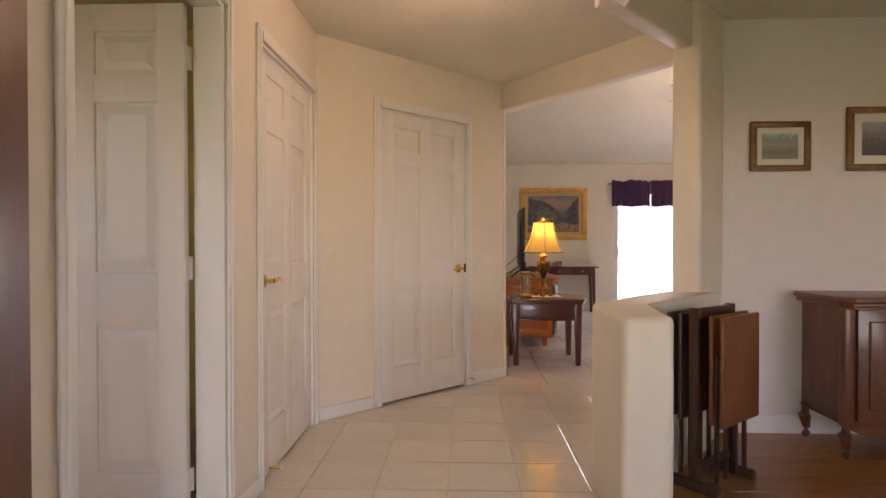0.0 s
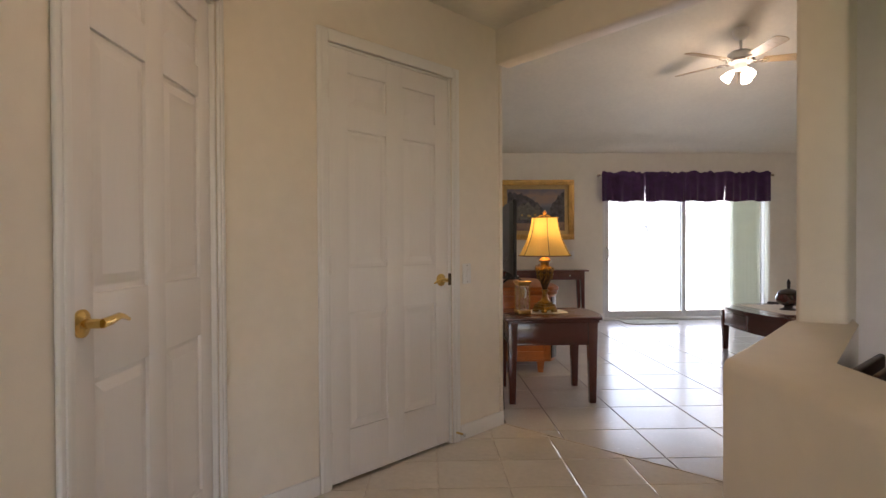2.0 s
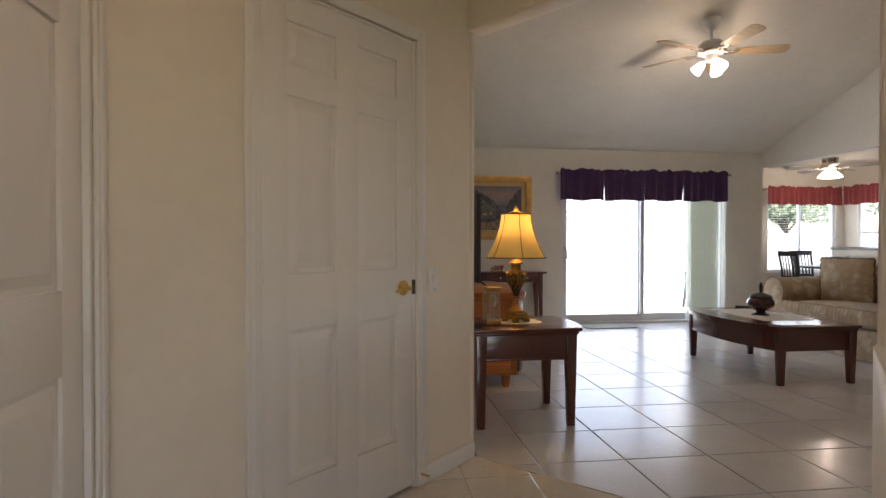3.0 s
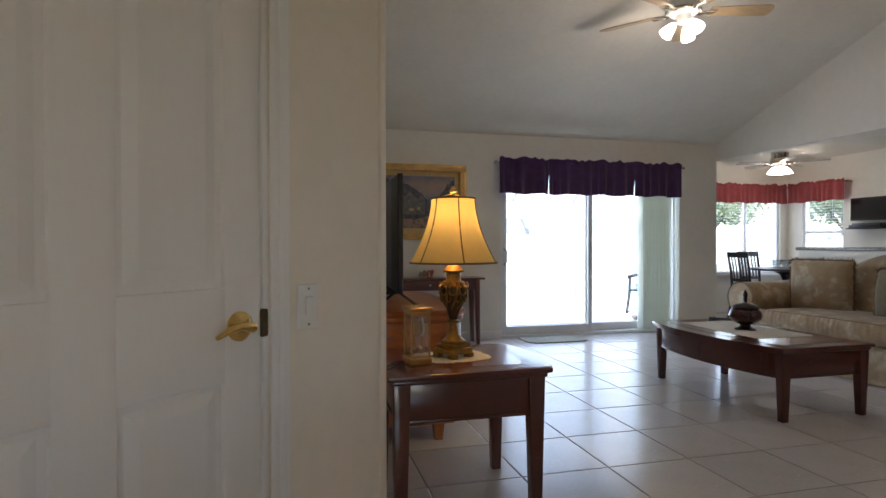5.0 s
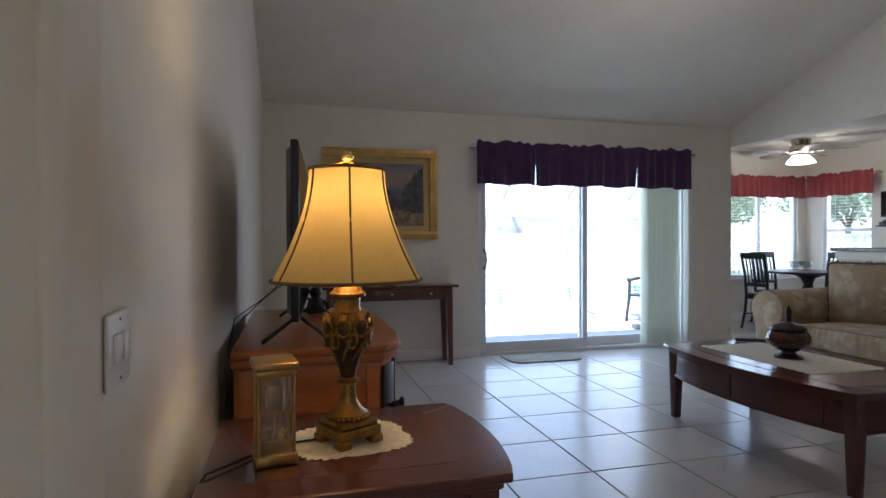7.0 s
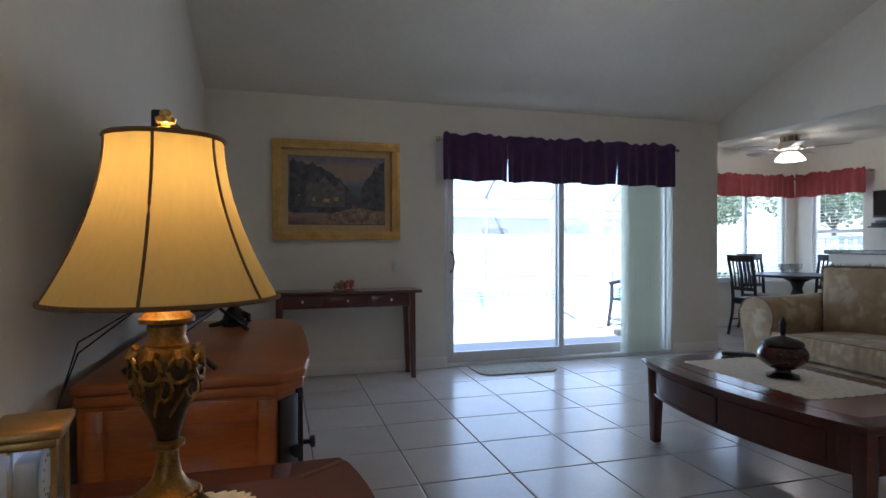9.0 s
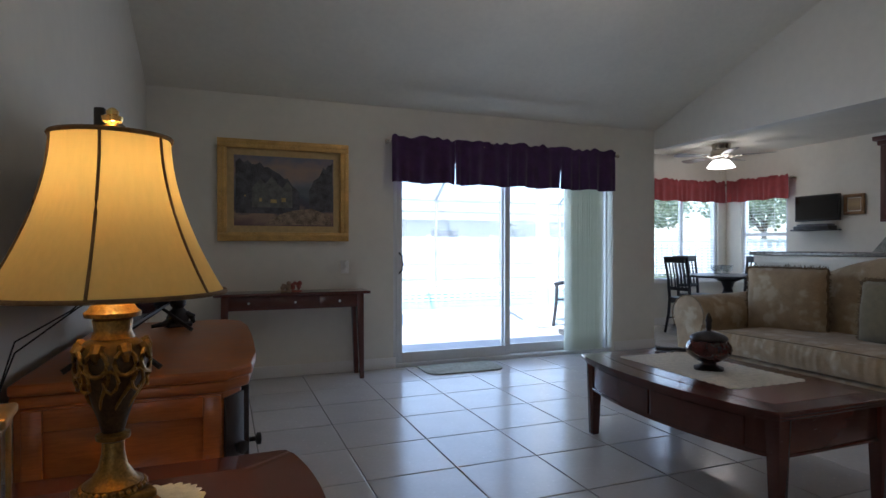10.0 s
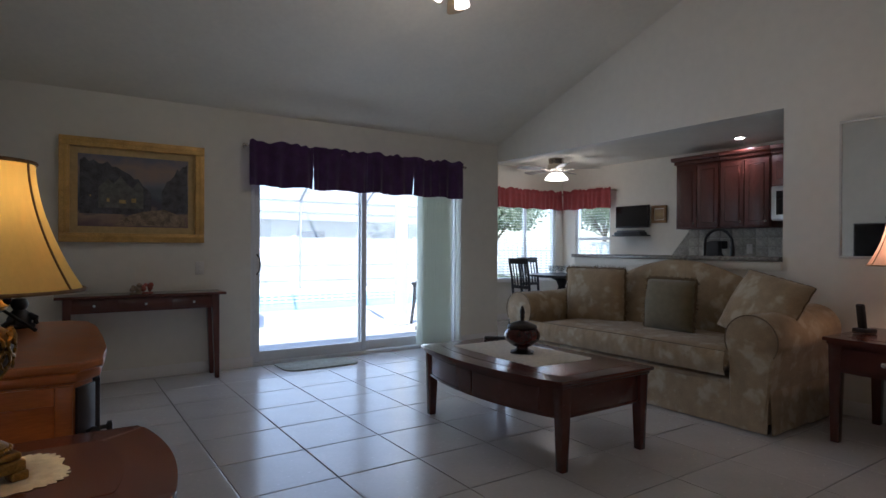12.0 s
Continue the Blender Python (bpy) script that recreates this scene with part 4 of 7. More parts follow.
    part("neck", lathe(neck, 36), M_ANTIQUE, l)
    part("bulb", lathe([(0.012, 0.54), (0.014, 0.56), (0.028, 0.595), (0.030, 0.615), (0.02, 0.638), (0.0, 0.645)], 16), M_GLOW, l, "lit bulb").visible_shadow = False
    harp = [(0.0, 0.055 * math.sin(u), 0.50 + 0.108 * (1 - math.cos(u))) for u in [math.pi * k / 12 for k in range(13)]]
    part("harp", tube(harp, 0.002, 6), M_BRASS, l)
    z0, z1 = 0.420, 0.704
    prof = bell(0.193, 0.098, z0, z1)
    sh = bmesh.new()
    seg = 48
    rings = []
    for r, z in prof:
        rings.append([sh.verts.new(((r * (0.972 + 0.028 * abs(math.cos(3 * a)) ** 0.6)) * math.cos(a), (r * (0.972 + 0.028 * abs(math.cos(3 * a)) ** 0.6)) * math.sin(a), z)) for a in [2 * math.pi * i / seg for i in range(seg)]])
    for p, q in zip(rings, rings[1:]):
        for i in range(seg):
            sh.faces.new((p[i], p[(i + 1) % seg], q[(i + 1) % seg], q[i]))
    shade = part("shade", sh, shade_mat, l, "silk bell shade lit from inside")
    for i in range(6):
        a = 2 * math.pi * i / 6
        part("seam", tube([((r + 0.001) * math.cos(a), (r + 0.001) * math.sin(a), z) for r, z in prof], 0.0026, 6), M_SEAM, shade, "brown braid seam")
    for r, z in (prof[0], prof[-1]):
        part("rim", tube([(r * math.cos(2 * math.pi * i / 48), r * math.sin(2 * math.pi * i / 48), z) for i in range(48)], 0.0045, 6, closed=True), M_SEAM, shade, "brown braid rim")
    part("finial", lathe([(0.006, 0.728), (0.016, 0.733), (0.018, 0.742), (0.010, 0.746), (0.011, 0.752), (0.005, 0.758), (0.0, 0.760)], 20), M_BRASS, l, "brass finial")
    part("spider", tube([(-0.095, 0, 0.702), (0, 0, 0.728), (0.095, 0, 0.702)], 0.002, 6), M_BRASS, l)
    return l


table_lamp((1.128, 5.455, 0.613), 28, M_SHADE, "antique gold urn lamp with a lit gold silk bell shade")
table_lamp((5.36, 5.10, 0.623), 20, M_SHADE2, "antique gold urn lamp with a lit peach silk bell shade")


def lace(name, at, rx, ry, label, n=144, lobes=18, rz=0, square=False):
    t = thing(name, at, rz, label, "doily")
    bm = bmesh.new()
    outer, inner = [], []
    for i in range(n):
        a = 2 * math.pi * i / n
        f = 1 + 0.085 * abs(math.sin(lobes * a / 2)) - 0.05
        c, s = math.cos(a), math.sin(a)
        if square:
            p = 0.55
            c, s = math.copysign(abs(c) ** p, c), math.copysign(abs(s) ** p, s)
        dz = 0.0016 * math.sin(7 * a + 1)
        outer.append((rx * f * c, ry * f * s, 0.0012 + abs(dz)))
        inner.append((rx * 0.8 * c, ry * 0.8 * s, 0.0025))
    ov, iv = [bm.verts.new(p) for p in outer], [bm.verts.new(p) for p in inner]
    for i in range(n):
        bm.faces.new((ov[i], ov[(i + 1) % n], iv[(i + 1) % n], iv[i]))
    bm.faces.new(iv)
    ext = bmesh.ops.extrude_face_region(bm, geom=bm.faces[:])
    for v in (g for g in ext["geom"] if isinstance(g, bmesh.types.BMVert)):
        v.co.z -= 0.0012
    part("cloth", bm, M_LACE, t)
    return t


lace("doily", (1.135, 5.47, 0.6115), 0.150, 0.128, "squarish cream lace doily with a scalloped edge under a lamp", lobes=30, rz=8, square=True)
ru = thing("table_runner", (3.71, 6.61, 0.4715), 0, "cream lace runner with a scalloped edge on the coffee table", "table runner")
rb_, ring = bmesh.new(), []
for ax, ay, bx_, by_, n_ in ((-0.225, -0.40, 0.225, -0.40, 8), (0.225, -0.40, 0.225, 0.40, 15), (0.225, 0.40, -0.225, 0.40, 8), (-0.225, 0.40, -0.225, -0.40, 15)):
    a_, b_ = Vector((ax, ay, 0)), Vector((bx_, by_, 0))
    d_ = b_ - a_
    o_ = Vector((d_.y, -d_.x, 0)).normalized()
    for k_ in range(n_ * 8):
        u = k_ / (n_ * 8)
        ring.append(a_ + d_ * u + o_ * (0.016 * abs(math.sin(math.pi * n_ * u)) ** 0.7 + 0.004 * math.sin(5 * u + ax * 9)) + Vector((0, 0, 0.002)))
ov = [rb_.verts.new(p) for p in ring]
iv = [rb_.verts.new((p.x * 0.9, p.y * 0.94, 0.0028)) for p in ring]
for i in range(len(ring)):
    rb_.faces.new((ov[i], ov[(i + 1) % len(ring)], iv[(i + 1) % len(ring)], iv[i]))
rb_.faces.new(iv)
ext = bmesh.ops.extrude_face_region(rb_, geom=rb_.faces[:])
for g in ext["geom"]:
    if isinstance(g, bmesh.types.BMVert):
        g.co.z -= 0.0016
part("cloth", rb_, M_LACE, ru)

ck = thing("anniversary_clock", (0.945, 5.375, 0.612), 98, "brass and glass pendulum clock on the end table", "clock")
part("plinth", box(-0.062, -0.052, 0, 0.062, 0.052, 0.028, 0.005, 3), M_AGED, ck)
part("clock_top", prism([(-0.066, -0.056), (0.066, -0.056), (0.066, 0.056), (-0.066, 0.056)], 0.222, 0.240, 0.006, 3), M_AGED, ck)
part("cornice", box(-0.058, -0.048, 0.208, 0.058, 0.048, 0.223, 0.004), M_AGED, ck)
for sx in (-1, 1):
    for sy in (-1, 1):
        part("pillar", tube([(sx * 0.052, sy * 0.042, 0.028), (sx * 0.052, sy * 0.042, 0.208)], 0.005, 10), M_AGED, ck)
for sy in (-1, 1):
    part("glass_pane", box(-0.050, sy * 0.043 - 0.001, 0.03, 0.050, sy * 0.043 + 0.001, 0.206), M_CLOCKGLASS, ck).visible_shadow = False
for sx in (-1, 1):
    part("glass_pane", box(sx * 0.052 - 0.001, -0.038, 0.03, sx * 0.052 + 0.001, 0.038, 0.206), M_CLOCKGLASS, ck).visible_shadow = False
dial = part("dial", lathe([(0.040, 0), (0.040, 0.004), (0.034, 0.005)], 32, m=pose(0, -0.018, 0.152, 90)), M_WHITEPAINT, ck, "white enamel dial")
for i in range(12):
    a = math.pi * i / 6
    part("hour_mark", box(-0.0012, -0.024, 0.028, 0.0012, -0.0225, 0.034, m=Matrix.Translation((0, 0, 0.152)) @ pose(0, 0, 0, 0, math.degrees(a), 0)), M_BLACKMETAL, dial)
part("movement", box(-0.026, -0.014, 0.122, 0.026, 0.02, 0.182, 0.004), M_AGED, ck)
part("pendulum_rod", tube([(0, 0, 0.122), (0, 0, 0.07)], 0.0015, 6), M_AGED, ck)
for i in range(4):
    a = math.pi * i / 2 + 0.5
    b_ = bmesh.new()
    bmesh.ops.create_uvsphere(b_, u_segments=14, v_segments=10, radius=0.011, matrix=Matrix.Translation((0.022 * math.cos(a), 0.022 * math.sin(a), 0.058)))
    part("pendulum_ball", b_, M_AGED, ck)

ck.scale = (0.92, 0.92, 1.0)

# television and its chest
CH0, CH1 = 6.10, 7.42
ch = thing("television_chest", (0.775, CH0, 0), 0, "orange maple television chest with dark framed doors against the wall", "cabinet")
L_ = CH1 - CH0
top_poly = [(0.0, 0.0), (0.555, 0.0), (0.63, 0.09), (0.65, 0.3), (0.655, L_ / 2), (0.65, L_ - 0.3), (0.63, L_ - 0.09), (0.555, L_), (0.0, L_)]
body_poly = [(0.01, 0.02), (0.54, 0.02), (0.595, 0.10), (0.60, L_ / 2), (0.595, L_ - 0.10), (0.54, L_ - 0.02), (0.01, L_ - 0.02)]
part("chest_top", prism(top_poly, 0.712, 0.745, 0.010, 4), M_ORANGEWOOD, ch, "orange maple top with a rounded edge")
part("cornice", prism([(x * 0.985, 0.012 + y * 0.982) for x, y in top_poly], 0.675, 0.713, 0.010, 3), M_ORANGEWOOD, ch)
part("carcass", prism(body_poly, 0.10, 0.676, 0.004), M_ORANGEWOOD, ch)
for x, y in ((0.06, 0.07), (0.46, 0.07), (0.06, L_ - 0.07), (0.46, L_ - 0.07)):
    part("leg", taper(x, y, 0, 0.12, 0.022, 0.034), M_ORANGEWOOD, ch)
for x in (0.03, 0.485):
    part("side_stile", box(x, 0.008, 0.12, x + 0.05, 0.021, 0.67, 0.003), M_ORANGEWOOD, ch)
for z0, z1 in ((0.12, 0.19), (0.61, 0.67)):
    part("side_rail", box(0.08, 0.009, z0, 0.485, 0.021, z1, 0.003), M_ORANGEWOOD, ch)
for i in range(2):
    y0 = 0.16 + i * (L_ - 0.32) / 2
    y1 = y0 + (L_ - 0.32) / 2 - 0.01
    dr = part("door", box(0.598, y0, 0.13, 0.622, y1, 0.66, 0.004), M_DARKWOOD, ch, "dark framed cabinet door")
    part("door_glass", box(0.618, y0 + 0.06, 0.19, 0.624, y1 - 0.06, 0.60, 0.002), M_SCREEN, dr)
    yk = y0 + 0.03 if i == 0 else y1 - 0.03
    part("knob", lathe([(0.008, 0), (0.008, 0.02), (0.020, 0.026), (0.020, 0.038), (0.008, 0.042)], 16, m=pose(0.622, yk, 0.47, 0, 90)), M_BLACKMETAL, dr, "black knob")
cn = part("corner_panel", prism([(0.542, 0.018), (0.596, 0.098), (0.604, 0.093), (0.550, 0.012)], 0.13, 0.66, 0.002), M_DARKWOOD, ch)
part("knob", lathe([(0.008, 0), (0.008, 0.02), (0.020, 0.026), (0.020, 0.038), (0.008, 0.042)], 16, m=pose(0.578, 0.055, 0.50, 0, 90, -55)), M_BLACKMETAL, cn, "black knob")
tv = thing("television", (1.0, 6.06, 0.746), -3.5, "large black flat-screen television on a maple chest", "television")
part("screen_housing", box(-0.014, 0, 0.100, 0.014, 1.20, 0.755, 0.006, 3), M_BLACKPLASTIC, tv)
part("screen", box(0.0135, 0.012, 0.115, 0.016, 1.188, 0.743), M_SCREEN, tv, "glossy dark screen")
part("rear_cover", prism([(-0.014, 0.02), (-0.014, 1.18), (-0.038, 1.07), (-0.042, 0.60), (-0.038, 0.13)], 0.115, 0.742, 0.012, 3), M_GREYPLASTIC, tv, "grey rear cover")
for y in (0.20, 1.02):
    fb = tube([(-0.13, y - 0.06, 0.006), (0, y, 0.10), (0.13, y - 0.06, 0.006)], 0.009, 8)
    part("stand_foot", fb, M_BLACKMETAL, tv)
for k_, (dy, dz) in enumerate(((0.02, 0.0), (0.10, -0.03))):
    c = thing("power_cable", (0, 0, 0), 0, "thin black cable hanging behind the television", "cable")
    part("cord", tube([(0.965, 6.24 + dy, 1.0 + dz), (0.90, 6.2 + dy, 0.93), (0.79, 6.12, 0.86 + dz), (0.762, 6.05, 0.70), (0.765, 5.98 - dy, 0.4), (0.765, 5.95 - dy, 0.05), (0.765, 5.8, 0.006)], 0.0024, 6), M_CABLE, c)
cc = thing("power_cable", (0, 0, 0), 0, "thin black lamp cord running behind the end table", "cable")
part("cord", tube([(1.07, 5.47, 0.62), (0.95, 5.46, 0.617), (0.80, 5.30, 0.618), (0.768, 5.22, 0.58), (0.762, 5.15, 0.35), (0.765, 5.10, 0.10), (0.765, 5.05, 0.006)], 0.003, 6), M_CABLE, cc)

orn = thing("figurine", (1.12, 7.20, 0.745), 20, "small black carved ornament on the television chest", "ornament")
ob_ = prism([(-0.055, -0.04), (0.055, -0.04), (0.06, 0.03), (-0.06, 0.03)], 0, 0.022, 0.008, 3)
lathe([(0.045, 0.015), (0.05, 0.045), (0.036, 0.075), (0.024, 0.088), (0.033, 0.10), (0.036, 0.118), (0.026, 0.138), (0.0, 0.145)], 20, ob_)
tube([(0.03, -0.02, 0.06), (0.055, -0.035, 0.045), (0.06, -0.02, 0.02)], [0.016, 0.015, 0.012], 8, ob_)
tube([(-0.12, -0.02, 0.012), (-0.07, -0.03, 0.02), (-0.03, -0.02, 0.045)], [0.008, 0.012, 0.016], 8, ob_)
part("carving", ob_, M_BLACKPLASTIC, orn)
framed("painting", pose(1.815, BACK_Y - 0.002, 1.59), 1.085, 0.85, 0.075, 0.055, M_LANDSCAPE, M_GILT, "large village evening painting in a wide gilt frame", 0.05, M_LINER)

pg = bpy.data.objects["painting"]


def dab(name, pts, material, lift):
    tmp = prism(pts, 0, 0.0006)
    part(name, tmp, material, pg, m=Matrix(((1, 0, 0, 0), (0, 0, -1, -0.0126 - lift), (0, 1, 0, 0), (0, 0, 0, 1))), smooth=False)


M_TREEPAINT = mat("dark_tree_paint", (0.10, 0.10, 0.115), 0.5, var=0.4, scale=14)
M_HOUSEPAINT = mat("house_paint", (0.17, 0.165, 0.155), 0.5, var=0.3, scale=20)
M_ROADPAINT = mat("road_paint", (0.34, 0.25, 0.17), 0.5, var=0.4, scale=18, stretch=(1, 1, 6))
M_LITPAINT = mat("lit_window_paint", (0.55, 0.38, 0.14), 0.5, var=0.2, scale=30)
rp = random.Random(8)
left = [(-0.40, -0.19)] + [(-0.40 + 0.52 * i / 16, 0.25 - 0.24 * (i / 16) ** 2.2 + rp.uniform(-0.02, 0.02)) for i in range(17)] + [(0.12, -0.19)]
right = [(0.20, -0.17)] + [(0.20 + 0.205 * i / 10, 0.02 + 0.24 * math.sin(1.4 * i / 10) + rp.uniform(-0.02, 0.02)) for i in range(11)] + [(0.405, -0.17)]
dab("tree_mass", left, M_TREEPAINT, 0.0008)
dab("tree_mass", right, M_TREEPAINT, 0.0008)
dab("painted_house", [(-0.27, -0.14), (0.06, -0.14), (0.06, 0.03), (0.02, 0.09), (-0.02, 0.03), (-0.06, 0.06), (-0.11, 0.13), (-0.16, 0.06), (-0.20, 0.10), (-0.27, 0.03)], M_HOUSEPAINT, 0.0016)
dab("painted_road", [(-0.17, -0.285), (0.40, -0.285), (0.38, -0.20), (0.22, -0.14), (0.05, -0.165), (-0.05, -0.20)], M_ROADPAINT, 0.0016)
for wx, wz, ww, wh in ((-0.12, -0.10, 0.05, 0.03), (-0.03, -0.09, 0.035, 0.035), (-0.21, -0.09, 0.02, 0.03), (-0.33, -0.05, 0.010, 0.012)):
    dab("lit_window", [(wx, wz), (wx + ww, wz), (wx + ww, wz + wh), (wx, wz + wh)], M_LITPAINT, 0.0024)
cs = thing("console_table", (1.865, 9.155, 0), 0, "narrow dark cherry console table under a painting", "table")
part("tabletop", box(-0.62, -0.15, 0.722, 0.62, 0.16, 0.745, 0.006, 3), M_CHERRY, cs)
part("apron", box(-0.545, -0.115, 0.61, 0.545, 0.135, 0.723, 0.003), M_CHERRY, cs)
for i in range(3):
    x = -0.36 + i * 0.36
    dr = part("drawer_front", box(x - 0.165, -0.124, 0.625, x + 0.165, -0.113, 0.712, 0.003), M_CHERRY, cs)
    part("drawer_knob", lathe([(0.004, 0), (0.004, 0.010), (0.010, 0.014), (0.009, 0.02)], 12, m=pose(x, -0.124, 0.668, 90)), M_WHITEPAINT, dr, "small white knob")
for sx in (-1, 1):
    for y in (-0.10, 0.115):
        part("leg", taper(sx * 0.535, y, 0, 0.722, 0.018, 0.030, dx=sx * 0.018), M_CHERRY, cs)
M_CORAL = mat("coral_ceramic", (0.38, 0.10, 0.07), 0.4, var=0.3, scale=60)
M_BEIGECER = mat("beige_ceramic", (0.36, 0.27, 0.18), 0.5, var=0.3, scale=60)
for x, mt, lab in ((1.80, M_BEIGECER, "small beige ceramic figurine on the console table"), (1.885, M_CORAL, "small coral ceramic carriage figurine on the console table")):
    f = thing("figurine", (x, 9.12, 0.745), 0, lab, "ornament")
    bm = bmesh.new()
    for k_ in range(9):
        random.seed(k_ + int(x * 100))
        bmesh.ops.create_icosphere(bm, subdivisions=2, radius=0.012 + 0.012 * random.random(), matrix=Matrix.Translation((random.uniform(-0.035, 0.035), random.uniform(-0.012, 0.012), 0.014 + random.random() * 0.06)))
    box(-0.04, -0.02, 0, 0.04, 0.02, 0.014, 0.003, 2, bm)
    part("figure", bm, mt, f)

# sliding door, blind and valance
sd = thing("sliding_door", (2.785, BACK_Y, 0), 0, "white aluminium sliding patio door with two glass panels", "door", kind="structure")
SW = 2.395
for n_, b_ in (("head", (0, 0.02, 2.0, SW, 0.14, 2.045)), ("track", (0, 0.0, 0.0, SW, 0.15, 0.035)), ("side_frame", (0, 0.02, 0.035, 0.035, 0.14, 2.0)), ("side_frame", (SW - 0.035, 0.02, 0.035, SW, 0.14, 2.0))):
    part(n_, box(*b_, 0.004), M_ALU, sd)
for x0, x1, y in ((0.036, 1.22, 0.035), (1.155, SW - 0.036, 0.085)):
    leaf = part("sliding_leaf", box(x0, y, 0.036, x0 + 0.055, y + 0.035, 1.998, 0.003), M_ALU, sd)
    for b_ in ((x1 - 0.055, y, 0.036, x1, y + 0.035, 1.998), (x0 + 0.055, y, 0.036, x1 - 0.055, y + 0.035, 0.13), (x0 + 0.055, y, 1.94, x1 - 0.055, y + 0.035, 1.998)):
        part("leaf_rail", box(*b_, 0.003), M_ALU, leaf)
    part("glass_pane", box(x0 + 0.05, y + 0.014, 0.125, x1 - 0.05, y + 0.020, 1.945), M_GLASS, leaf).visible_shadow = False
part("pull_handle", tube([(0.062, 0.034, 0.87), (0.075, -0.012, 0.90), (0.08, -0.02, 0.965), (0.075, -0.012, 1.03), (0.062, 0.034, 1.06)], 0.008, 8), M_BLACKMETAL, sd, "dark curved pull handle")
vb = thing("vertical_blind", (0, 0, 0), 0, "cream vertical blind drawn to one side of the patio door", "blind")
part("head_rail", box(2.86, 9.275, 1.985, 5.18, 9.315, 2.02, 0.004), M_ALU, vb)
for i in range(22):
    x = 4.625 + i * 0.0185
    bm = box(-0.001, -0.044, 0.05, 0.001, 0.044, 1.985)
    part("vane", bm, M_VANE, vb, m=pose(x, 9.292, 0, 0, 0, 20 + 6 * math.sin(i * 2.1)))
part("end_vane", box(5.12, 9.282, 0.05, 5.165, 9.30, 1.985, 0.003), M_VANE, vb)
part("wand", tube([(5.19, 9.30, 1.9), (5.19, 9.30, 0.32)], 0.004, 6), M_ALU, vb)


def valance(name, length, height, m, material, label, splits=(), amp=0.021, gathers=26):
    """Gathered cloth on a rod; own x runs along the rod, y towards the room is under nought."""
    v = thing(name, label=label, category="curtain")
    v.matrix_world = m
    edges = [0, *splits, length]
    nz = 14
    for a, b in zip(edges, edges[1:]):
        bm = bmesh.new()
        w = b - a - 0.002
        nx = max(24, int(w * 130))
        cols = []
        for i in range(nx + 1):
            s = i / nx
            x = a + w * s
            slit = 0.014 * max(0, (s - 0.9) / 0.1) if b in splits[::2] else 0.0
            ph = x * gathers
            col = []
            for j in range(nz + 1):
                u = j / nz
                fold = amp * (0.35 + 0.9 * u) * (math.sin(ph * 2.0 + 1.3 * math.sin(ph * 0.37)) * 0.6 + 0.5 * math.sin(ph * 0.9 + 2))
                pinch = -0.010 if u < 0.06 else (0.006 if 0.10 < u < 0.2 else 0)
                z = -height * u + (0.011 * math.sin(ph * 0.83 + 1.7 * math.sin(ph * 0.31)) + 0.008 * math.sin(ph * 1.9 + 2 * math.sin(ph * 0.47)) if u < 0.08 else 0) + 0.008 * math.sin(ph * 0.6) * u
                col.append(bm.verts.new((x - slit * max(0, u - 0.45) * 1.8 + 0.012 * u * math.sin(ph * 0.5), -0.03 - fold + pinch, z)))
            cols.append(col)
        for p, q in zip(cols, cols[1:]):
            for j in range(nz):
                bm.faces.new((p[j], q[j], q[j + 1], p[j + 1]))
        ext = bmesh.ops.extrude_face_region(bm, geom=bm.faces[:])
        for g in ext["geom"]:
            if isinstance(g, bmesh.types.BMVert):
                g.co.y += 0.004
        part("gathered_cloth", bm, material, v)
    part("rod", tube([(-0.02, -0.010, -0.045), (length + 0.02, -0.010, -0.045)], 0.007, 10), M_NICKEL, v)
    for x in (-0.02, length + 0.02):
        part("bracket", box(x - 0.008, -0.03, -0.06, x + 0.008, 0.09, -0.03, 0.003), M_NICKEL, v)
        fb = bmesh.new()
        bmesh.ops.create_uvsphere(fb, u_segments=14, v_segments=10, radius=0.018, matrix=Matrix.Translation((x + (0.022 if x > 0.1 else -0.022), -0.010, -0.045)))
        part("finial", fb, M_NICKEL, v)
    return v


valance("valance", 2.43, 0.415, pose(2.73, BACK_Y - 0.095, 2.115), M_PURPLE, "plum gathered valance on a rod over the patio door", (0.615, 1.21, 1.775))
dm = thing("doormat", (3.36, 9.16, 0), 0, "small grey-green rounded mat in front of the patio door", "mat")
mp_ = [(-0.37, 0.15), (0.37, 0.15)] + [(0.37 - 0.0 + 0.0 - 0.12 + 0.12 * math.cos(a), -0.13 + 0.12 + 0.12 * math.sin(a) - 0.12) for a in [-math.pi / 2 * k / 6 for k in range(7)]] + \
      [(-0.37 + 0.12 - 0.12 * math.sin(a), -0.13 - 0.12 * math.cos(a)) for a in [math.pi / 2 * k / 6 for k in range(7)]]
part("mat_body", prism(mp_, 0, 0.012, 0.004, 2), M_MAT, dm)

# coffee table's things
ur = thing("lidded_urn", (3.71, 6.575, 0.4735), 0, "oxblood ceramic potpourri urn with a dark pewter lid", "urn")
part("foot", lathe([(0.070, 0.0), (0.072, 0.006), (0.05, 0.014), (0.036, 0.024), (0.034, 0.036)], 40, lobes=4, depth=0.09), M_URNDARK, ur)
part("bowl", lathe([(0.034, 0.034), (0.06, 0.046), (0.092, 0.072), (0.104, 0.10), (0.100, 0.125), (0.086, 0.144), (0.078, 0.150)], 48), M_URN, ur)
part("lid", lathe([(0.082, 0.148), (0.086, 0.156), (0.080, 0.168), (0.055, 0.182), (0.03, 0.190), (0.012, 0.195), (0.010, 0.205)], 40), M_URNDARK, ur, "dark pewter lid")
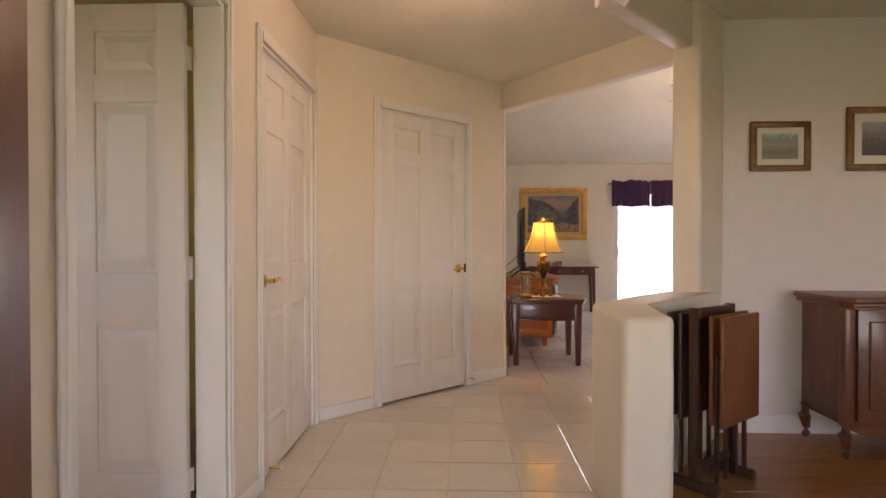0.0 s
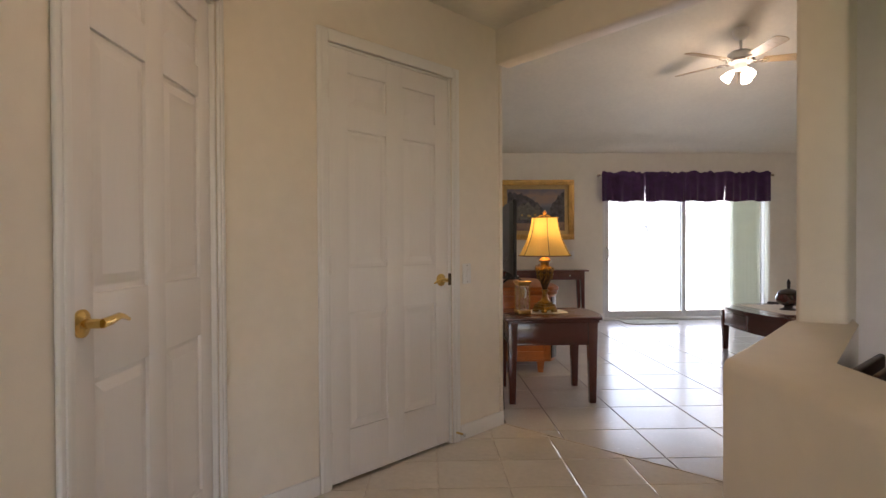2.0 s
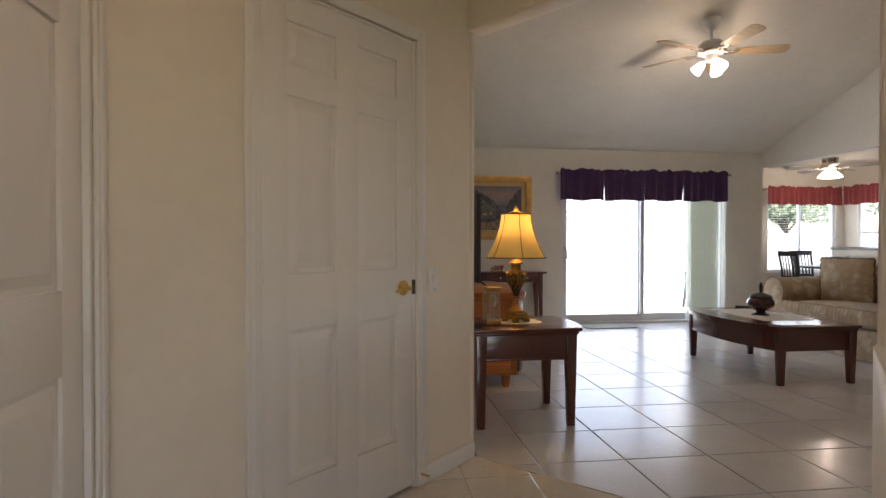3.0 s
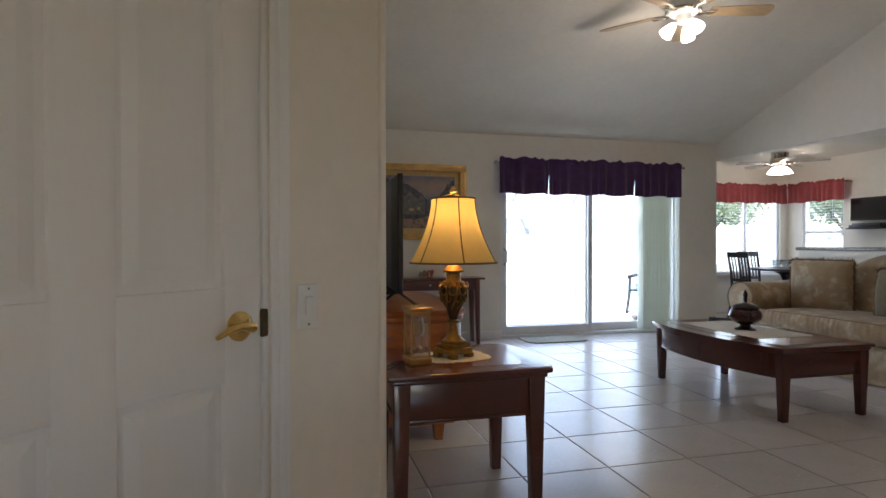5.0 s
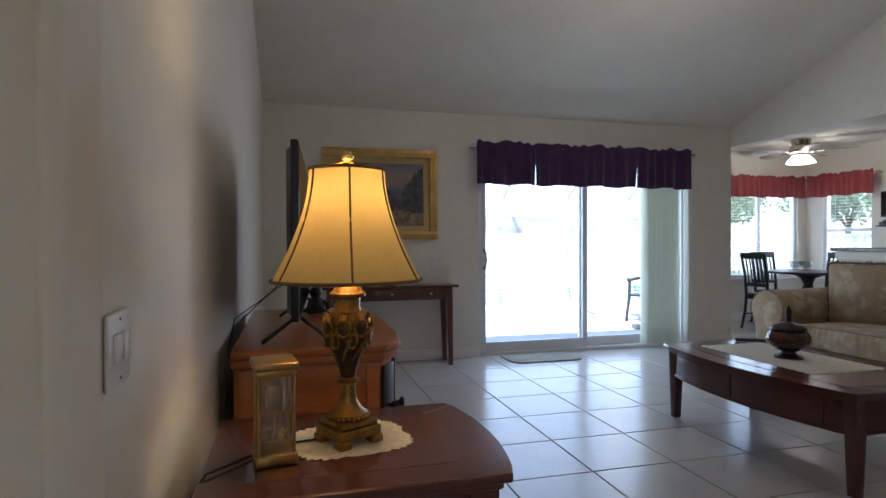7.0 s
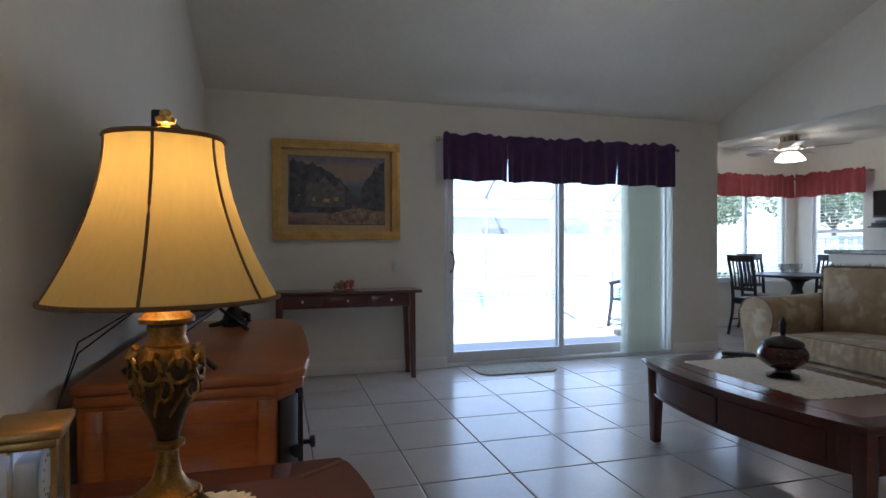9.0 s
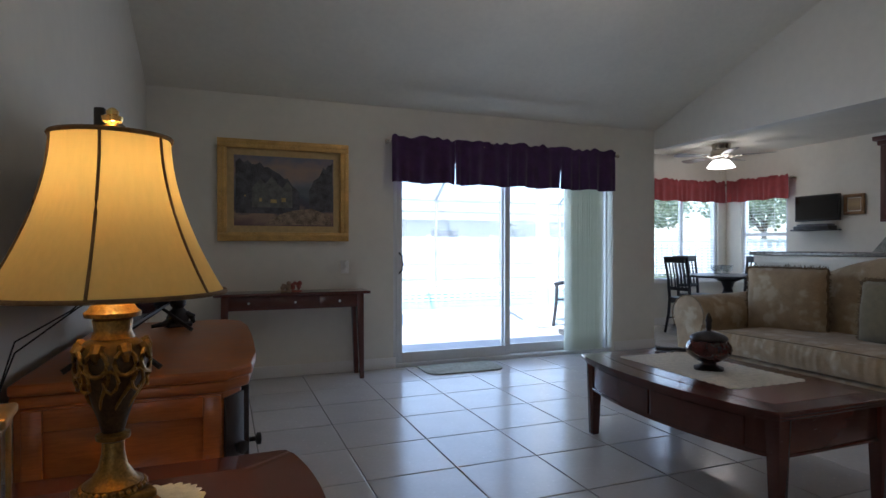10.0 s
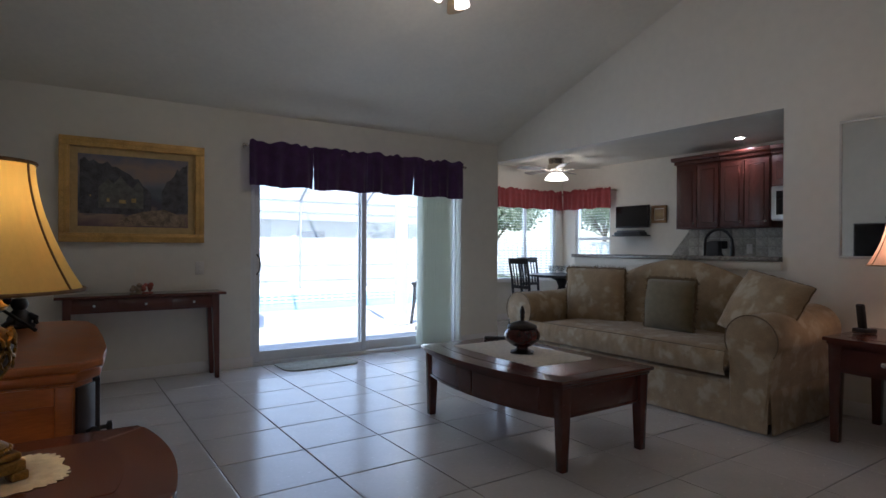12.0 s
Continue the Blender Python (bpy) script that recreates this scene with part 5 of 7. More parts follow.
part("lid_knob", lathe([(0.009, 0.20), (0.014, 0.212), (0.012, 0.232), (0.016, 0.244), (0.011, 0.268), (0.004, 0.282), (0.0, 0.286)], 20), M_URNDARK, ur)
ur.scale = (1.1, 1.1, 1.04)
rm = thing("remote_control", (3.90, 7.06, 0.471), -35, "black remote control lying on the coffee table", "remote control")
part("handset", box(-0.09, -0.024, 0.003, 0.09, 0.024, 0.024, 0.008, 3), M_BLACKPLASTIC, rm)
for i in range(6):
    for j in range(3):
        part("button", box(-0.07 + i * 0.022, -0.015 + j * 0.012, 0.0235, -0.058 + i * 0.022, -0.008 + j * 0.012, 0.026, 0.001), M_GREYPLASTIC, rm)
ph = thing("cordless_phone", (5.36, 5.31, 0.621), 70, "black cordless telephone upright in its cradle on the end table", "telephone")
part("cradle", box(-0.045, -0.05, 0, 0.045, 0.05, 0.035, 0.010, 3), M_BLACKPLASTIC, ph)
part("handset", box(-0.024, -0.016, 0.02, 0.024, 0.014, 0.185, 0.010, 3, m=pose(0, 0.01, 0, -8)), M_BLACKPLASTIC, ph)
part("trim_band", box(-0.046, -0.051, 0.006, 0.046, 0.051, 0.010, 0.001), M_NICKEL, ph)


# sofa
def cushion(w, d, h, bm=None, m=None, n=12, puff=1.0, sharp=3.0):
    tmp = bmesh.new()
    bmesh.ops.create_grid(tmp, x_segments=n, y_segments=n, size=1)
    top = tmp.verts[:]
    ext = bmesh.ops.extrude_face_region(tmp, geom=tmp.faces[:])
    low = [g for g in ext["geom"] if isinstance(g, bmesh.types.BMVert)]
    for vs, sg in ((top, 1), (low, -1)):
        for v in vs:
            f = max(0, (1 - abs(v.co.x) ** sharp) * (1 - abs(v.co.y) ** sharp)) ** 0.5
            sx = 1 - 0.05 * abs(v.co.y) * (1 - abs(v.co.y)) * puff
            v.co = Vector((v.co.x * w / 2 * sx, v.co.y * d / 2, sg * (h / 2) * (0.10 + 0.90 * f)))
    return merge(bm if bm is not None else bmesh.new(), tmp, m)


so = thing("sofa", (4.83, 5.60, 0), 0, "beige damask sofa with rolled arms and a pleated skirt", "sofa")
SL, SD = 2.40, 0.97
part("base", box(0.03, 0.05, 0.03, SD - 0.05, SL - 0.05, 0.30, 0.02, 3), M_DAMASK, so)


def skirt_run(p0, p1, z0, z1, out):
    bm = bmesh.new()
    a, b = Vector((*p0, 0)), Vector((*p1, 0))
    d = b - a
    nn = max(10, int(d.length * 30))
    o = Vector((d.y, -d.x, 0)).normalized() * out
    rows = []
    for i in range(nn + 1):
        p = a + d * i / nn
        wv = 0.004 * math.sin(i * 0.9) + 0.003 * math.sin(i * 0.37 + 1)
        rows.append([bm.verts.new((*(p + o.normalized() * (wv * k / 4 + 0.012 * k / 4)).xy, z1 + (z0 - z1) * k / 4)) for k in range(5)])
    for p, q in zip(rows, rows[1:]):
        for k in range(4):
            bm.faces.new((p[k], q[k], q[k + 1], p[k + 1]))
    ext = bmesh.ops.extrude_face_region(bm, geom=bm.faces[:])
    for g in ext["geom"]:
        if isinstance(g, bmesh.types.BMVert):
            g.co -= o.normalized() * 0.006
    return bm


def gathered(p0, p1, z0, z1):
    """A boxed cushion front, drawn into uneven upright gathers under its piping."""
    bm = bmesh.new()
    n, rnd = 260, random.Random(5)
    ph = [rnd.uniform(0, 6.28) for _ in range(4)]
    rows = []
    for i in range(n + 1):
        u = i / n
        y = p0[1] + (p1[1] - p0[1]) * u
        w = 0.0030 * math.sin(95 * u + 3 * math.sin(9 * u + ph[0])) + 0.0022 * math.sin(210 * u + ph[1] + 2 * math.sin(23 * u))
        rows.append([bm.verts.new((p0[0] - 0.022 * math.sin(math.pi * v) + w * (0.25 + 0.75 * v), y, z0 + (z1 - z0) * v)) for v in (0, 0.2, 0.45, 0.7, 0.9, 1.0)])
    for p, q in zip(rows, rows[1:]):
        for k in range(5):
            bm.faces.new((p[k], q[k], q[k + 1], p[k + 1]))
    ext = bmesh.ops.extrude_face_region(bm, geom=bm.faces[:])
    for g in ext["geom"]:
        if isinstance(g, bmesh.types.BMVert):
            g.co.x += 0.012
    return bm


part("skirt", skirt_run((0.012, SL - 0.02), (0.012, 0.02), 0.008, 0.27, 1), M_DAMASK, so, "pleated damask skirt")
part("skirt", skirt_run((0.02, 0.010), (SD - 0.06, 0.010), 0.008, 0.27, 1), M_DAMASK, so, "pleated damask skirt")
part("skirt", skirt_run((SD - 0.06, SL - 0.010), (0.02, SL - 0.010), 0.008, 0.27, 1), M_DAMASK, so, "pleated damask skirt")
part("seat_cushion", merge(bmesh.new(), cushion(1.86, 0.80, 0.20, n=24, sharp=8), pose(0.395, SL / 2, 0.395, 0, 0, 90)), M_DAMASK, so)
part("piping", tube([(0.005, 0.29, 0.475), (0.002, SL / 2, 0.482), (0.005, SL - 0.29, 0.475)], 0.0045, 6), M_PIPING, so, "tan piping")
part("seat_boxing", gathered((-0.006, 0.285), (-0.006, SL - 0.285), 0.322, 0.474), M_DAMASK, so, "gathered damask cushion front")
for y, s in ((0.0, 1), (SL, -1)):
    ab_ = bmesh.new()
    prof = [(0.125 + 0.165 * math.cos(-0.5 + (math.pi + 1.1) * k_ / 24), 0.565 + 0.160 * math.sin(-0.5 + (math.pi + 1.1) * k_ / 24)) for k_ in range(25)]
    prof = [(0.255, 0.05)] + prof + [(0.035, 0.05)]
    rings = []
    for x, sc, dz in ((0.0, 0.9, -0.005), (0.012, 1.0, 0), (0.30, 1.0, 0.0), (0.60, 1.0, 0.01), (0.86, 1.0, 0.03)):
        rings.append([ab_.verts.new((x, y + s * (0.145 + (px - 0.145) * sc), 0.3 + (pz - 0.3) * (sc if pz > 0.3 else 1) + dz)) for px, pz in prof])
    for p, q in zip(rings, rings[1:]):
        for i in range(len(prof) - 1):
            ab_.faces.new((p[i], p[i + 1], q[i + 1], q[i]))
    ab_.faces.new(rings[0])
    ab_.faces.new(rings[-1][::-1])
    arm = part("arm", ab_, M_DAMASK, so, "rolled damask arm")
    part("piping", tube([(0.0, y + s * px, pz) for px, pz in prof[1:-1]], 0.0045, 6), M_PIPING, arm, "tan piping")
bb = bmesh.new()
nb = 40
front, back = [], []
for i in range(nb + 1):
    u = i / nb
    y = 0.06 + u * (SL - 0.12)
    z = 0.69 + 0.355 * math.sin(math.pi * min(1, u * 1.04)) ** 1.3
    front.append([bb.verts.new((x, y, zz)) for x, zz in ((0.66, 0.30), (0.685, 0.55), (0.73, z - 0.10), (0.765, z - 0.025), (0.81, z), (0.86, z - 0.02), (0.90, z - 0.10), (0.93, 0.30))])
for p, q in zip(front, front[1:]):
    for k_ in range(7):
        bb.faces.new((p[k_], q[k_], q[k_ + 1], p[k_ + 1]))
bb.faces.new(front[0])
bb.faces.new(front[-1][::-1])
part("backrest", bb, M_DAMASK, so, "camel-backed damask backrest")
for y in (0.06, SL - 0.06):
    for x in (0.06, 0.88):
        part("leg", taper(x, y, 0, 0.06, 0.022, 0.028), M_DARKWOOD, so)


def pillow(at, rot, w, h, material, label, fringe):
    p = thing("cushion", label=label, category="cushion", group="cushions on the sofa")
    p.matrix_world = Matrix.Translation(at) @ Euler([radians(a) for a in rot]).to_matrix().to_4x4()
    part("cover", cushion(w, h, 0.20, n=16, sharp=2.4), material, p)
    pts = []
    for k_ in range(80):
        t = k_ / 80 * 4
        side, u = int(t), (t - int(t)) * 2 - 1
        x, y = ((u, -1), (1, u), (-u, 1), (-1, -u))[side]
        wob = 1 + 0.012 * math.sin(k_ * 2.3)
        pts.append((x * w / 2 * wob * (1 - 0.05 * abs(y) * (1 - abs(y))), y * h / 2 * wob, 0.004 * math.sin(k_ * 1.7)))
    part("edge_trim", tube(pts, 0.012 if fringe else 0.006, 6, closed=True), M_FRINGE, p, "brown fringed edge")
    if fringe:
        rnd = random.Random(int(at[1] * 100))
        fb = bmesh.new()
        for i in range(300):
            a_ = Vector(pts[int(i / 300 * 80)]).lerp(Vector(pts[(int(i / 300 * 80) + 1) % 80]), (i / 300 * 80) % 1)
            o_ = Vector((a_.x / w if abs(a_.x) / w > abs(a_.y) / h else 0, a_.y / h if abs(a_.y) / h >= abs(a_.x) / w else 0, 0)).normalized()
            tube([a_, a_ + o_ * 0.014 + Vector((rnd.gauss(0, 0.003), rnd.gauss(0, 0.003), rnd.gauss(0, 0.005))), a_ + o_ * rnd.uniform(0.020, 0.030) + Vector((rnd.gauss(0, 0.005), rnd.gauss(0, 0.005), rnd.gauss(0, 0.008)))], [0.0035, 0.003, 0.001], 3, fb)
        tagged(part("fringe", fb, M_FRINGE, p, "brown thread fringe"), kind="stuff")
    return p


pillow((5.36, 7.42, 0.700), (90, 0, -78), 0.58, 0.50, M_DAMASK, "large fringed damask cushion leaning on the sofa back", True)
pillow((5.30, 6.61, 0.69), (84, 0, -92), 0.44, 0.40, M_OLIVE, "plain olive cushion with a fringe on the sofa", True)
pillow((5.27, 5.87, 0.735), (62, 10, -110), 0.56, 0.46, M_DAMASK, "damask cushion tilted against the sofa arm", False)

# mirror on the east wall
mi = thing("wall_mirror", (RIGHT_X - 0.002, 5.047, 1.549), -90, "tall mirror with a thin silver frame above the end table", "mirror")
for b_ in ((-0.562, -0.02, 0.458, 0.562, 0, 0.475), (-0.562, -0.02, -0.475, 0.562, 0, -0.458), (-0.562, -0.02, -0.458, -0.545, 0, 0.458), (0.545, -0.02, -0.458, 0.562, 0, 0.458)):
    part("frame_rail", box(*b_, 0.004), M_SILVERFRAME, mi)
part("mirror_glass", box(-0.545, -0.012, -0.458, 0.545, -0.002, 0.458), M_MIRROR, mi)


# ceiling fans
def ceiling_fan(name, at, rod, blades, span, angle0, blade_mat, lights, label, pitch=9):
    f = thing(name, at, 0, label, "ceiling fan")
    metal = M_WHITEPAINT if rod else M_NICKEL
    part("canopy", lathe([(0.078, 0.0), (0.078, -0.03), (0.070, -0.075), (0.045, -0.105), (0.015, -0.115)] if rod else [(0.115, 0.075), (0.115, 0.045), (0.108, 0.035), (0.108, -0.03), (0.098, -0.045), (0.085, -0.06)], 32), metal, f)
    zb = -rod - 0.05
    if rod:
        part("down_rod", tube([(0, 0, -0.06), (0, 0, -rod)], 0.014, 12), metal, f)
    part("motor_housing", lathe([(0.03, zb + 0.075), (0.085, zb + 0.068), (0.125, zb + 0.035), (0.130, zb - 0.02), (0.11, zb - 0.05), (0.06, zb - 0.06)], 40), metal, f)
    part("trim_ring", lathe([(0.131, zb - 0.022), (0.138, zb - 0.03), (0.131, zb - 0.042), (0.11, zb - 0.046)], 40), M_NICKEL, f)
    for i in range(blades):
        a = angle0 + 360 / blades * i
        r = pose(0, 0, zb - 0.04, 0, 0, a)
        arm_bm = tube([(0.09, 0, 0), (0.13, 0.012, -0.012), (0.17, 0.0, 0.0), (0.21, 0.02, 0.004), (0.25, 0, 0.004)], [0.010, 0.008, 0.008, 0.007, 0.006], 8, m=r)
        for sy in (-1, 1):
            tube([(0.10, sy * 0.01, 0), (0.14, sy * 0.032, -0.006), (0.17, sy * 0.018, 0.002), (0.20, sy * 0.036, 0.0), (0.25, sy * 0.03, 0.004)], 0.006, 6, arm_bm, r)
        part("blade_arm", arm_bm, M_NICKEL, f, "ornate scrolled blade arm" if rod else "")
        w0, w1 = 0.056, 0.074
        poly = [(0.20, -w0), (span - 0.05, -w1), (span - 0.015, -w1 + 0.016), (span, -w1 + 0.05), (span, w1 - 0.05), (span - 0.015, w1 - 0.016), (span - 0.05, w1), (0.20, w0)]
        part("blade", prism(poly, 0.006, 0.013, 0.002, 1, m=r @ pose(0, 0, 0, pitch)), blade_mat, f)
    part("switch_housing", lathe([(0.055, zb - 0.055), (0.058, zb - 0.09), (0.045, zb - 0.12), (0.02, zb - 0.13)], 28), metal, f)
    if lights == 1:
        part("glass_shade", lathe([(0.05, zb - 0.075), (0.095, zb - 0.09), (0.135, zb - 0.135), (0.162, zb - 0.178), (0.158, zb - 0.182), (0.07, zb - 0.19), (0.0, zb - 0.191)], 64, lobes=10, depth=0.06), M_GLOW, f, "lit frosted bowl").visible_shadow = False
    else:
        for i in range(lights):
            a = 360 / lights * i + 159
            r = pose(0, 0, zb - 0.10, 0, 0, a) @ pose(0.045, 0, 0, 0, 0, 0) @ pose(0, 0, 0, 0, 138, 0)
            part("lamp_arm", tube([(0, 0, -0.03), (0, 0, 0.05)], 0.010, 8, m=r), metal, f)
            part("glass_shade", lathe([(0.016, 0.035), (0.028, 0.05), (0.040, 0.085), (0.050, 0.13), (0.052, 0.15), (0.045, 0.152), (0.0, 0.150)], 28, m=r), M_GLOW, f, "lit frosted tulip shade").visible_shadow = False
    for x in (-0.03, 0.03):
        part("pull_chain", tube([(x, 0, zb - 0.12), (x, 0, zb - 0.26)], 0.0015, 5), M_BRASS, f)
    return f


FAN_Z = EAVE + 0.36 * (BACK_Y - FAN[1]) - 0.005
ceiling_fan("ceiling_fan", (FAN[0], FAN[1], FAN_Z + 0.012), 0.24, 5, 0.69, -17, M_FANWOOD, 3, "white ceiling fan with nickel arms, oak blades and three lit lights", -12)
ceiling_fan("ceiling_fan", (7.3, 9.85, 2.365), 0.0, 5, 0.62, 20, M_FANGREY, 1, "low brushed nickel ceiling fan with a lit frosted bowl")

# ---- kitchen and breakfast nook ----
bar = thing("bar_ledge", (0, 0, 0), 0, "grey granite ledge on the half wall between kitchen and living room", "counter")
part("slab", box(RIGHT_X - 0.045, 5.992, 1.042, RIGHT_X + 0.30, 8.08, 1.076, 0.008, 3), M_GRANITE, bar)
part("face_trim", box(RIGHT_X - 0.02, 5.992, 0.975, RIGHT_X - 0.002, 8.05, 1.041, 0.004), M_LIVWALL, bar)


def raised_door(x, y0, y1, z0, z1, parent, knob_low=True):
    d = part("cabinet_door", box(x - 0.02, y0, z0, x, y1, z1, 0.003), M_KITCHWOOD, parent)
    e = 0.055
    part("raised_panel", box(x - 0.027, y0 + e, z0 + e, x - 0.016, y1 - e, z1 - e, 0.009, 3), M_KITCHWOOD, d)
    for b_ in ((y0 + e - 0.006, y0 + e), (y1 - e, y1 - e + 0.006)):
        part("bead", box(x - 0.0225, b_[0], z0 + e, x - 0.018, b_[1], z1 - e), M_KITCHWOOD, d)
    part("knob", lathe([(0.005, 0), (0.005, 0.012), (0.011, 0.017), (0.009, 0.024)], 10, m=pose(x - 0.02, y0 + 0.03, z0 + 0.05, 0, -90)), M_NICKEL, d)
    return d


CX = EAST_X - 0.33
for y0, y1, z0 in ((7.82, 8.425, 1.395), (7.205, 7.819, 1.395), (6.43, 7.204, 1.86)):
    uc = thing("wall_cabinet", (0, 0, 0), 0, "cherry kitchen wall cabinet with raised panel doors", "cabinet", "kitchen wall cabinets")
    part("body", box(CX, y0, z0, EAST_X - 0.001, y1, 2.24, 0.003), M_KITCHWOOD, uc)
    mid = (y0 + y1) / 2
    for a, b in ((y0 + 0.015, mid - 0.004), (mid + 0.004, y1 - 0.015)):
        raised_door(CX - 0.001, a, b, z0 + 0.02, 2.2, uc)
    cr = prism([(CX - 0.055, y0), (CX - 0.055, y1 + (0.055 if y1 > 8 else 0)), (EAST_X - 0.002, y1 + (0.055 if y1 > 8 else 0)), (EAST_X - 0.002, y0)], 2.285, 2.335, 0.008, 2)
    prism([(CX - 0.025, y0), (CX - 0.025, y1 + (0.025 if y1 > 8 else 0)), (EAST_X - 0.002, y1 + (0.025 if y1 > 8 else 0)), (EAST_X - 0.002, y0)], 2.235, 2.287, 0.012, 3, cr)
    part("crown_moulding", cr, M_KITCHWOOD, uc)
mw = thing("microwave", (0, 0, 0), 0, "stainless steel microwave under a wall cabinet", "microwave")
part("case", box(CX - 0.02, 6.447, 1.465, EAST_X - 0.01, 7.19, 1.858, 0.006), M_STEEL, mw)
part("door", box(CX - 0.045, 6.647, 1.475, CX - 0.02, 7.186, 1.85, 0.006), M_STEEL, mw)
part("door_window", box(CX - 0.048, 6.707, 1.53, CX - 0.043, 7.13, 1.80, 0.002), M_SCREEN, mw, "black glass window")
part("handle", tube([(CX - 0.045, 6.677, 1.52), (CX - 0.075, 6.677, 1.54), (CX - 0.075, 6.677, 1.79), (CX - 0.045, 6.677, 1.81)], 0.009, 8), M_STEEL, mw)
bc = thing("base_cabinet", (0, 0, 0), 0, "cherry kitchen base cabinets under a granite worktop", "cabinet")
part("body", box(EAST_X - 0.60, 4.7, 0.0, EAST_X - 0.002, 8.40, 0.87, 0.003), M_KITCHWOOD, bc)
for i in range(7):
    raised_door(EAST_X - 0.601, 4.75 + i * 0.52, 5.24 + i * 0.52, 0.12, 0.84, bc)
wt = thing("worktop", (0, 0, 0), 0, "grey granite kitchen worktop along the wall", "worktop")
part("slab", box(EAST_X - 0.63, 4.7, 0.871, EAST_X - 0.002, 8.43, 0.91, 0.006, 3), M_GRANITE, wt)
pc = thing("base_cabinet", (0, 0, 0), 0, "cherry kitchen sink cabinet behind the half wall", "cabinet")
part("body", box(RIGHT_X + 0.142, 4.72, 0.0, RIGHT_X + 0.74, 8.0, 0.87, 0.003), M_KITCHWOOD, pc)
wt2 = thing("worktop", (0, 0, 0), 0, "grey granite sink worktop behind the half wall", "worktop")
part("slab", box(RIGHT_X + 0.142, 4.72, 0.871, RIGHT_X + 0.77, 8.03, 0.91, 0.006, 3), M_GRANITE, wt2)
bs = thing("backsplash", (EAST_X, 0, 0), 0, "mottled stone tile backsplash under the wall cabinets", "backsplash", kind="structure")
tile = None
for r in range(4):
    for c in range(26):
        y0, z0 = 5.0 + c * 0.15, 0.912 + r * 0.121
        cut = 8.43 + (1.395 - z0 - 0.06) * 0.55
        if y0 + 0.147 > cut:
            continue
        if tile is None:
            tile = box(-0.010, 0, 0, -0.001, 0.147, 0.118, 0.0015, 1)
            first = part("stone_tile", tile, M_SPLASH, bs, m=Matrix.Translation((0, y0, z0)))
        else:
            o = new("stone_tile", first.data)
            o.parent = bs
            o.matrix_basis = Matrix.Translation((0, y0, z0))
part("end_piece", prism([(8.43, 1.396), (8.43, 0.912), (8.82, 0.912)], -0.009, -0.001, m=Matrix(((0, 0, 1, 0), (1, 0, 0, 0), (0, 1, 0, 0), (0, 0, 0, 1)))), M_SPLASH, bs)

fc = thing("kitchen_faucet", (6.42, 7.00, 0.91), 0, "black gooseneck kitchen faucet behind the half wall", "faucet")
arc = [(0, 0, 0.0), (0, 0, 0.25)] + [(0, -0.135 + 0.135 * math.cos(a), 0.275 + 0.135 * math.sin(a)) for a in [math.pi * k / 10 for k in range(11)]] + [(0, -0.27, 0.24)]
part("spout", tube(arc, 0.013, 10), M_BLACKMETAL, fc)
part("spray_head", tube([(0, -0.27, 0.25), (0, -0.27, 0.15)], [0.018, 0.021], 10), M_BLACKMETAL, fc)
part("base", lathe([(0.03, 0), (0.03, 0.01), (0.02, 0.03), (0.018, 0.07)], 20), M_BLACKMETAL, fc)
part("lever", tube([(0.015, 0.0, 0.06), (0.05, 0.03, 0.09)], 0.007, 8), M_BLACKMETAL, fc)
cm = thing("coffee_maker", (8.18, 7.92, 0.91), 90, "black drip coffee maker on the granite worktop", "coffee maker")
part("base", box(-0.09, -0.11, 0, 0.09, 0.11, 0.03, 0.008), M_BLACKPLASTIC, cm)
part("tank", box(-0.09, 0.02, 0.03, 0.09, 0.11, 0.32, 0.010), M_BLACKPLASTIC, cm)
part("brew_head", box(-0.09, -0.11, 0.23, 0.09, 0.03, 0.33, 0.014), M_BLACKPLASTIC, cm)
part("carafe", lathe([(0.055, 0.032), (0.07, 0.06), (0.07, 0.13), (0.045, 0.18), (0.05, 0.2)], 24, m=Matrix.Translation((0, -0.045, 0))), M_SCREEN, cm)
plate("wall_socket", pose(EAST_X - 0.011, 7.62, 1.14, 0, 0, -90), "white wall socket on the stone backsplash", "socket")
plate("wall_socket", pose(EAST_X - 0.011, 7.05, 1.14, 0, 0, -90), "white wall socket on the stone backsplash", "socket")

wtv = thing("television", (EAST_X - 0.002, 9.34, 1.61), -90, "small black flat-screen television on the kitchen wall", "television")
part("housing", box(-0.29, -0.075, -0.165, 0.29, -0.035, 0.165, 0.006), M_BLACKPLASTIC, wtv)
part("screen", box(-0.275, -0.078, -0.145, 0.275, -0.074, 0.152), M_SCREEN, wtv, "glossy dark screen")
part("wall_bracket", box(-0.08, -0.04, -0.08, 0.08, 0, 0.08, 0.004), M_BLACKMETAL, wtv)
shf = thing("media_shelf", (EAST_X - 0.002, 9.33, 1.355), -90, "small black wall shelf holding media boxes under a television", "shelf")
part("shelf_board", box(-0.27, -0.20, -0.035, 0.27, 0, -0.018, 0.004), M_BLACKPLASTIC, shf)
part("media_box", box(-0.24, -0.18, -0.018, 0.22, -0.02, 0.025, 0.004), M_BLACKPLASTIC, shf)
part("media_box", box(-0.20, -0.17, 0.025, 0.20, -0.03, 0.05, 0.004), M_GREYPLASTIC, shf)
framed("picture", pose(EAST_X - 0.002, 8.91, 1.63, 0, 0, -90), 0.25, 0.25, 0.04, 0.012, M_PRINT3, M_PICFRAME, "small gilt-framed picture on the kitchen wall")
cl = thing("recessed_light", (7.9, 7.48, LOW), 0, "lit recessed ceiling light in the kitchen", "ceiling light")
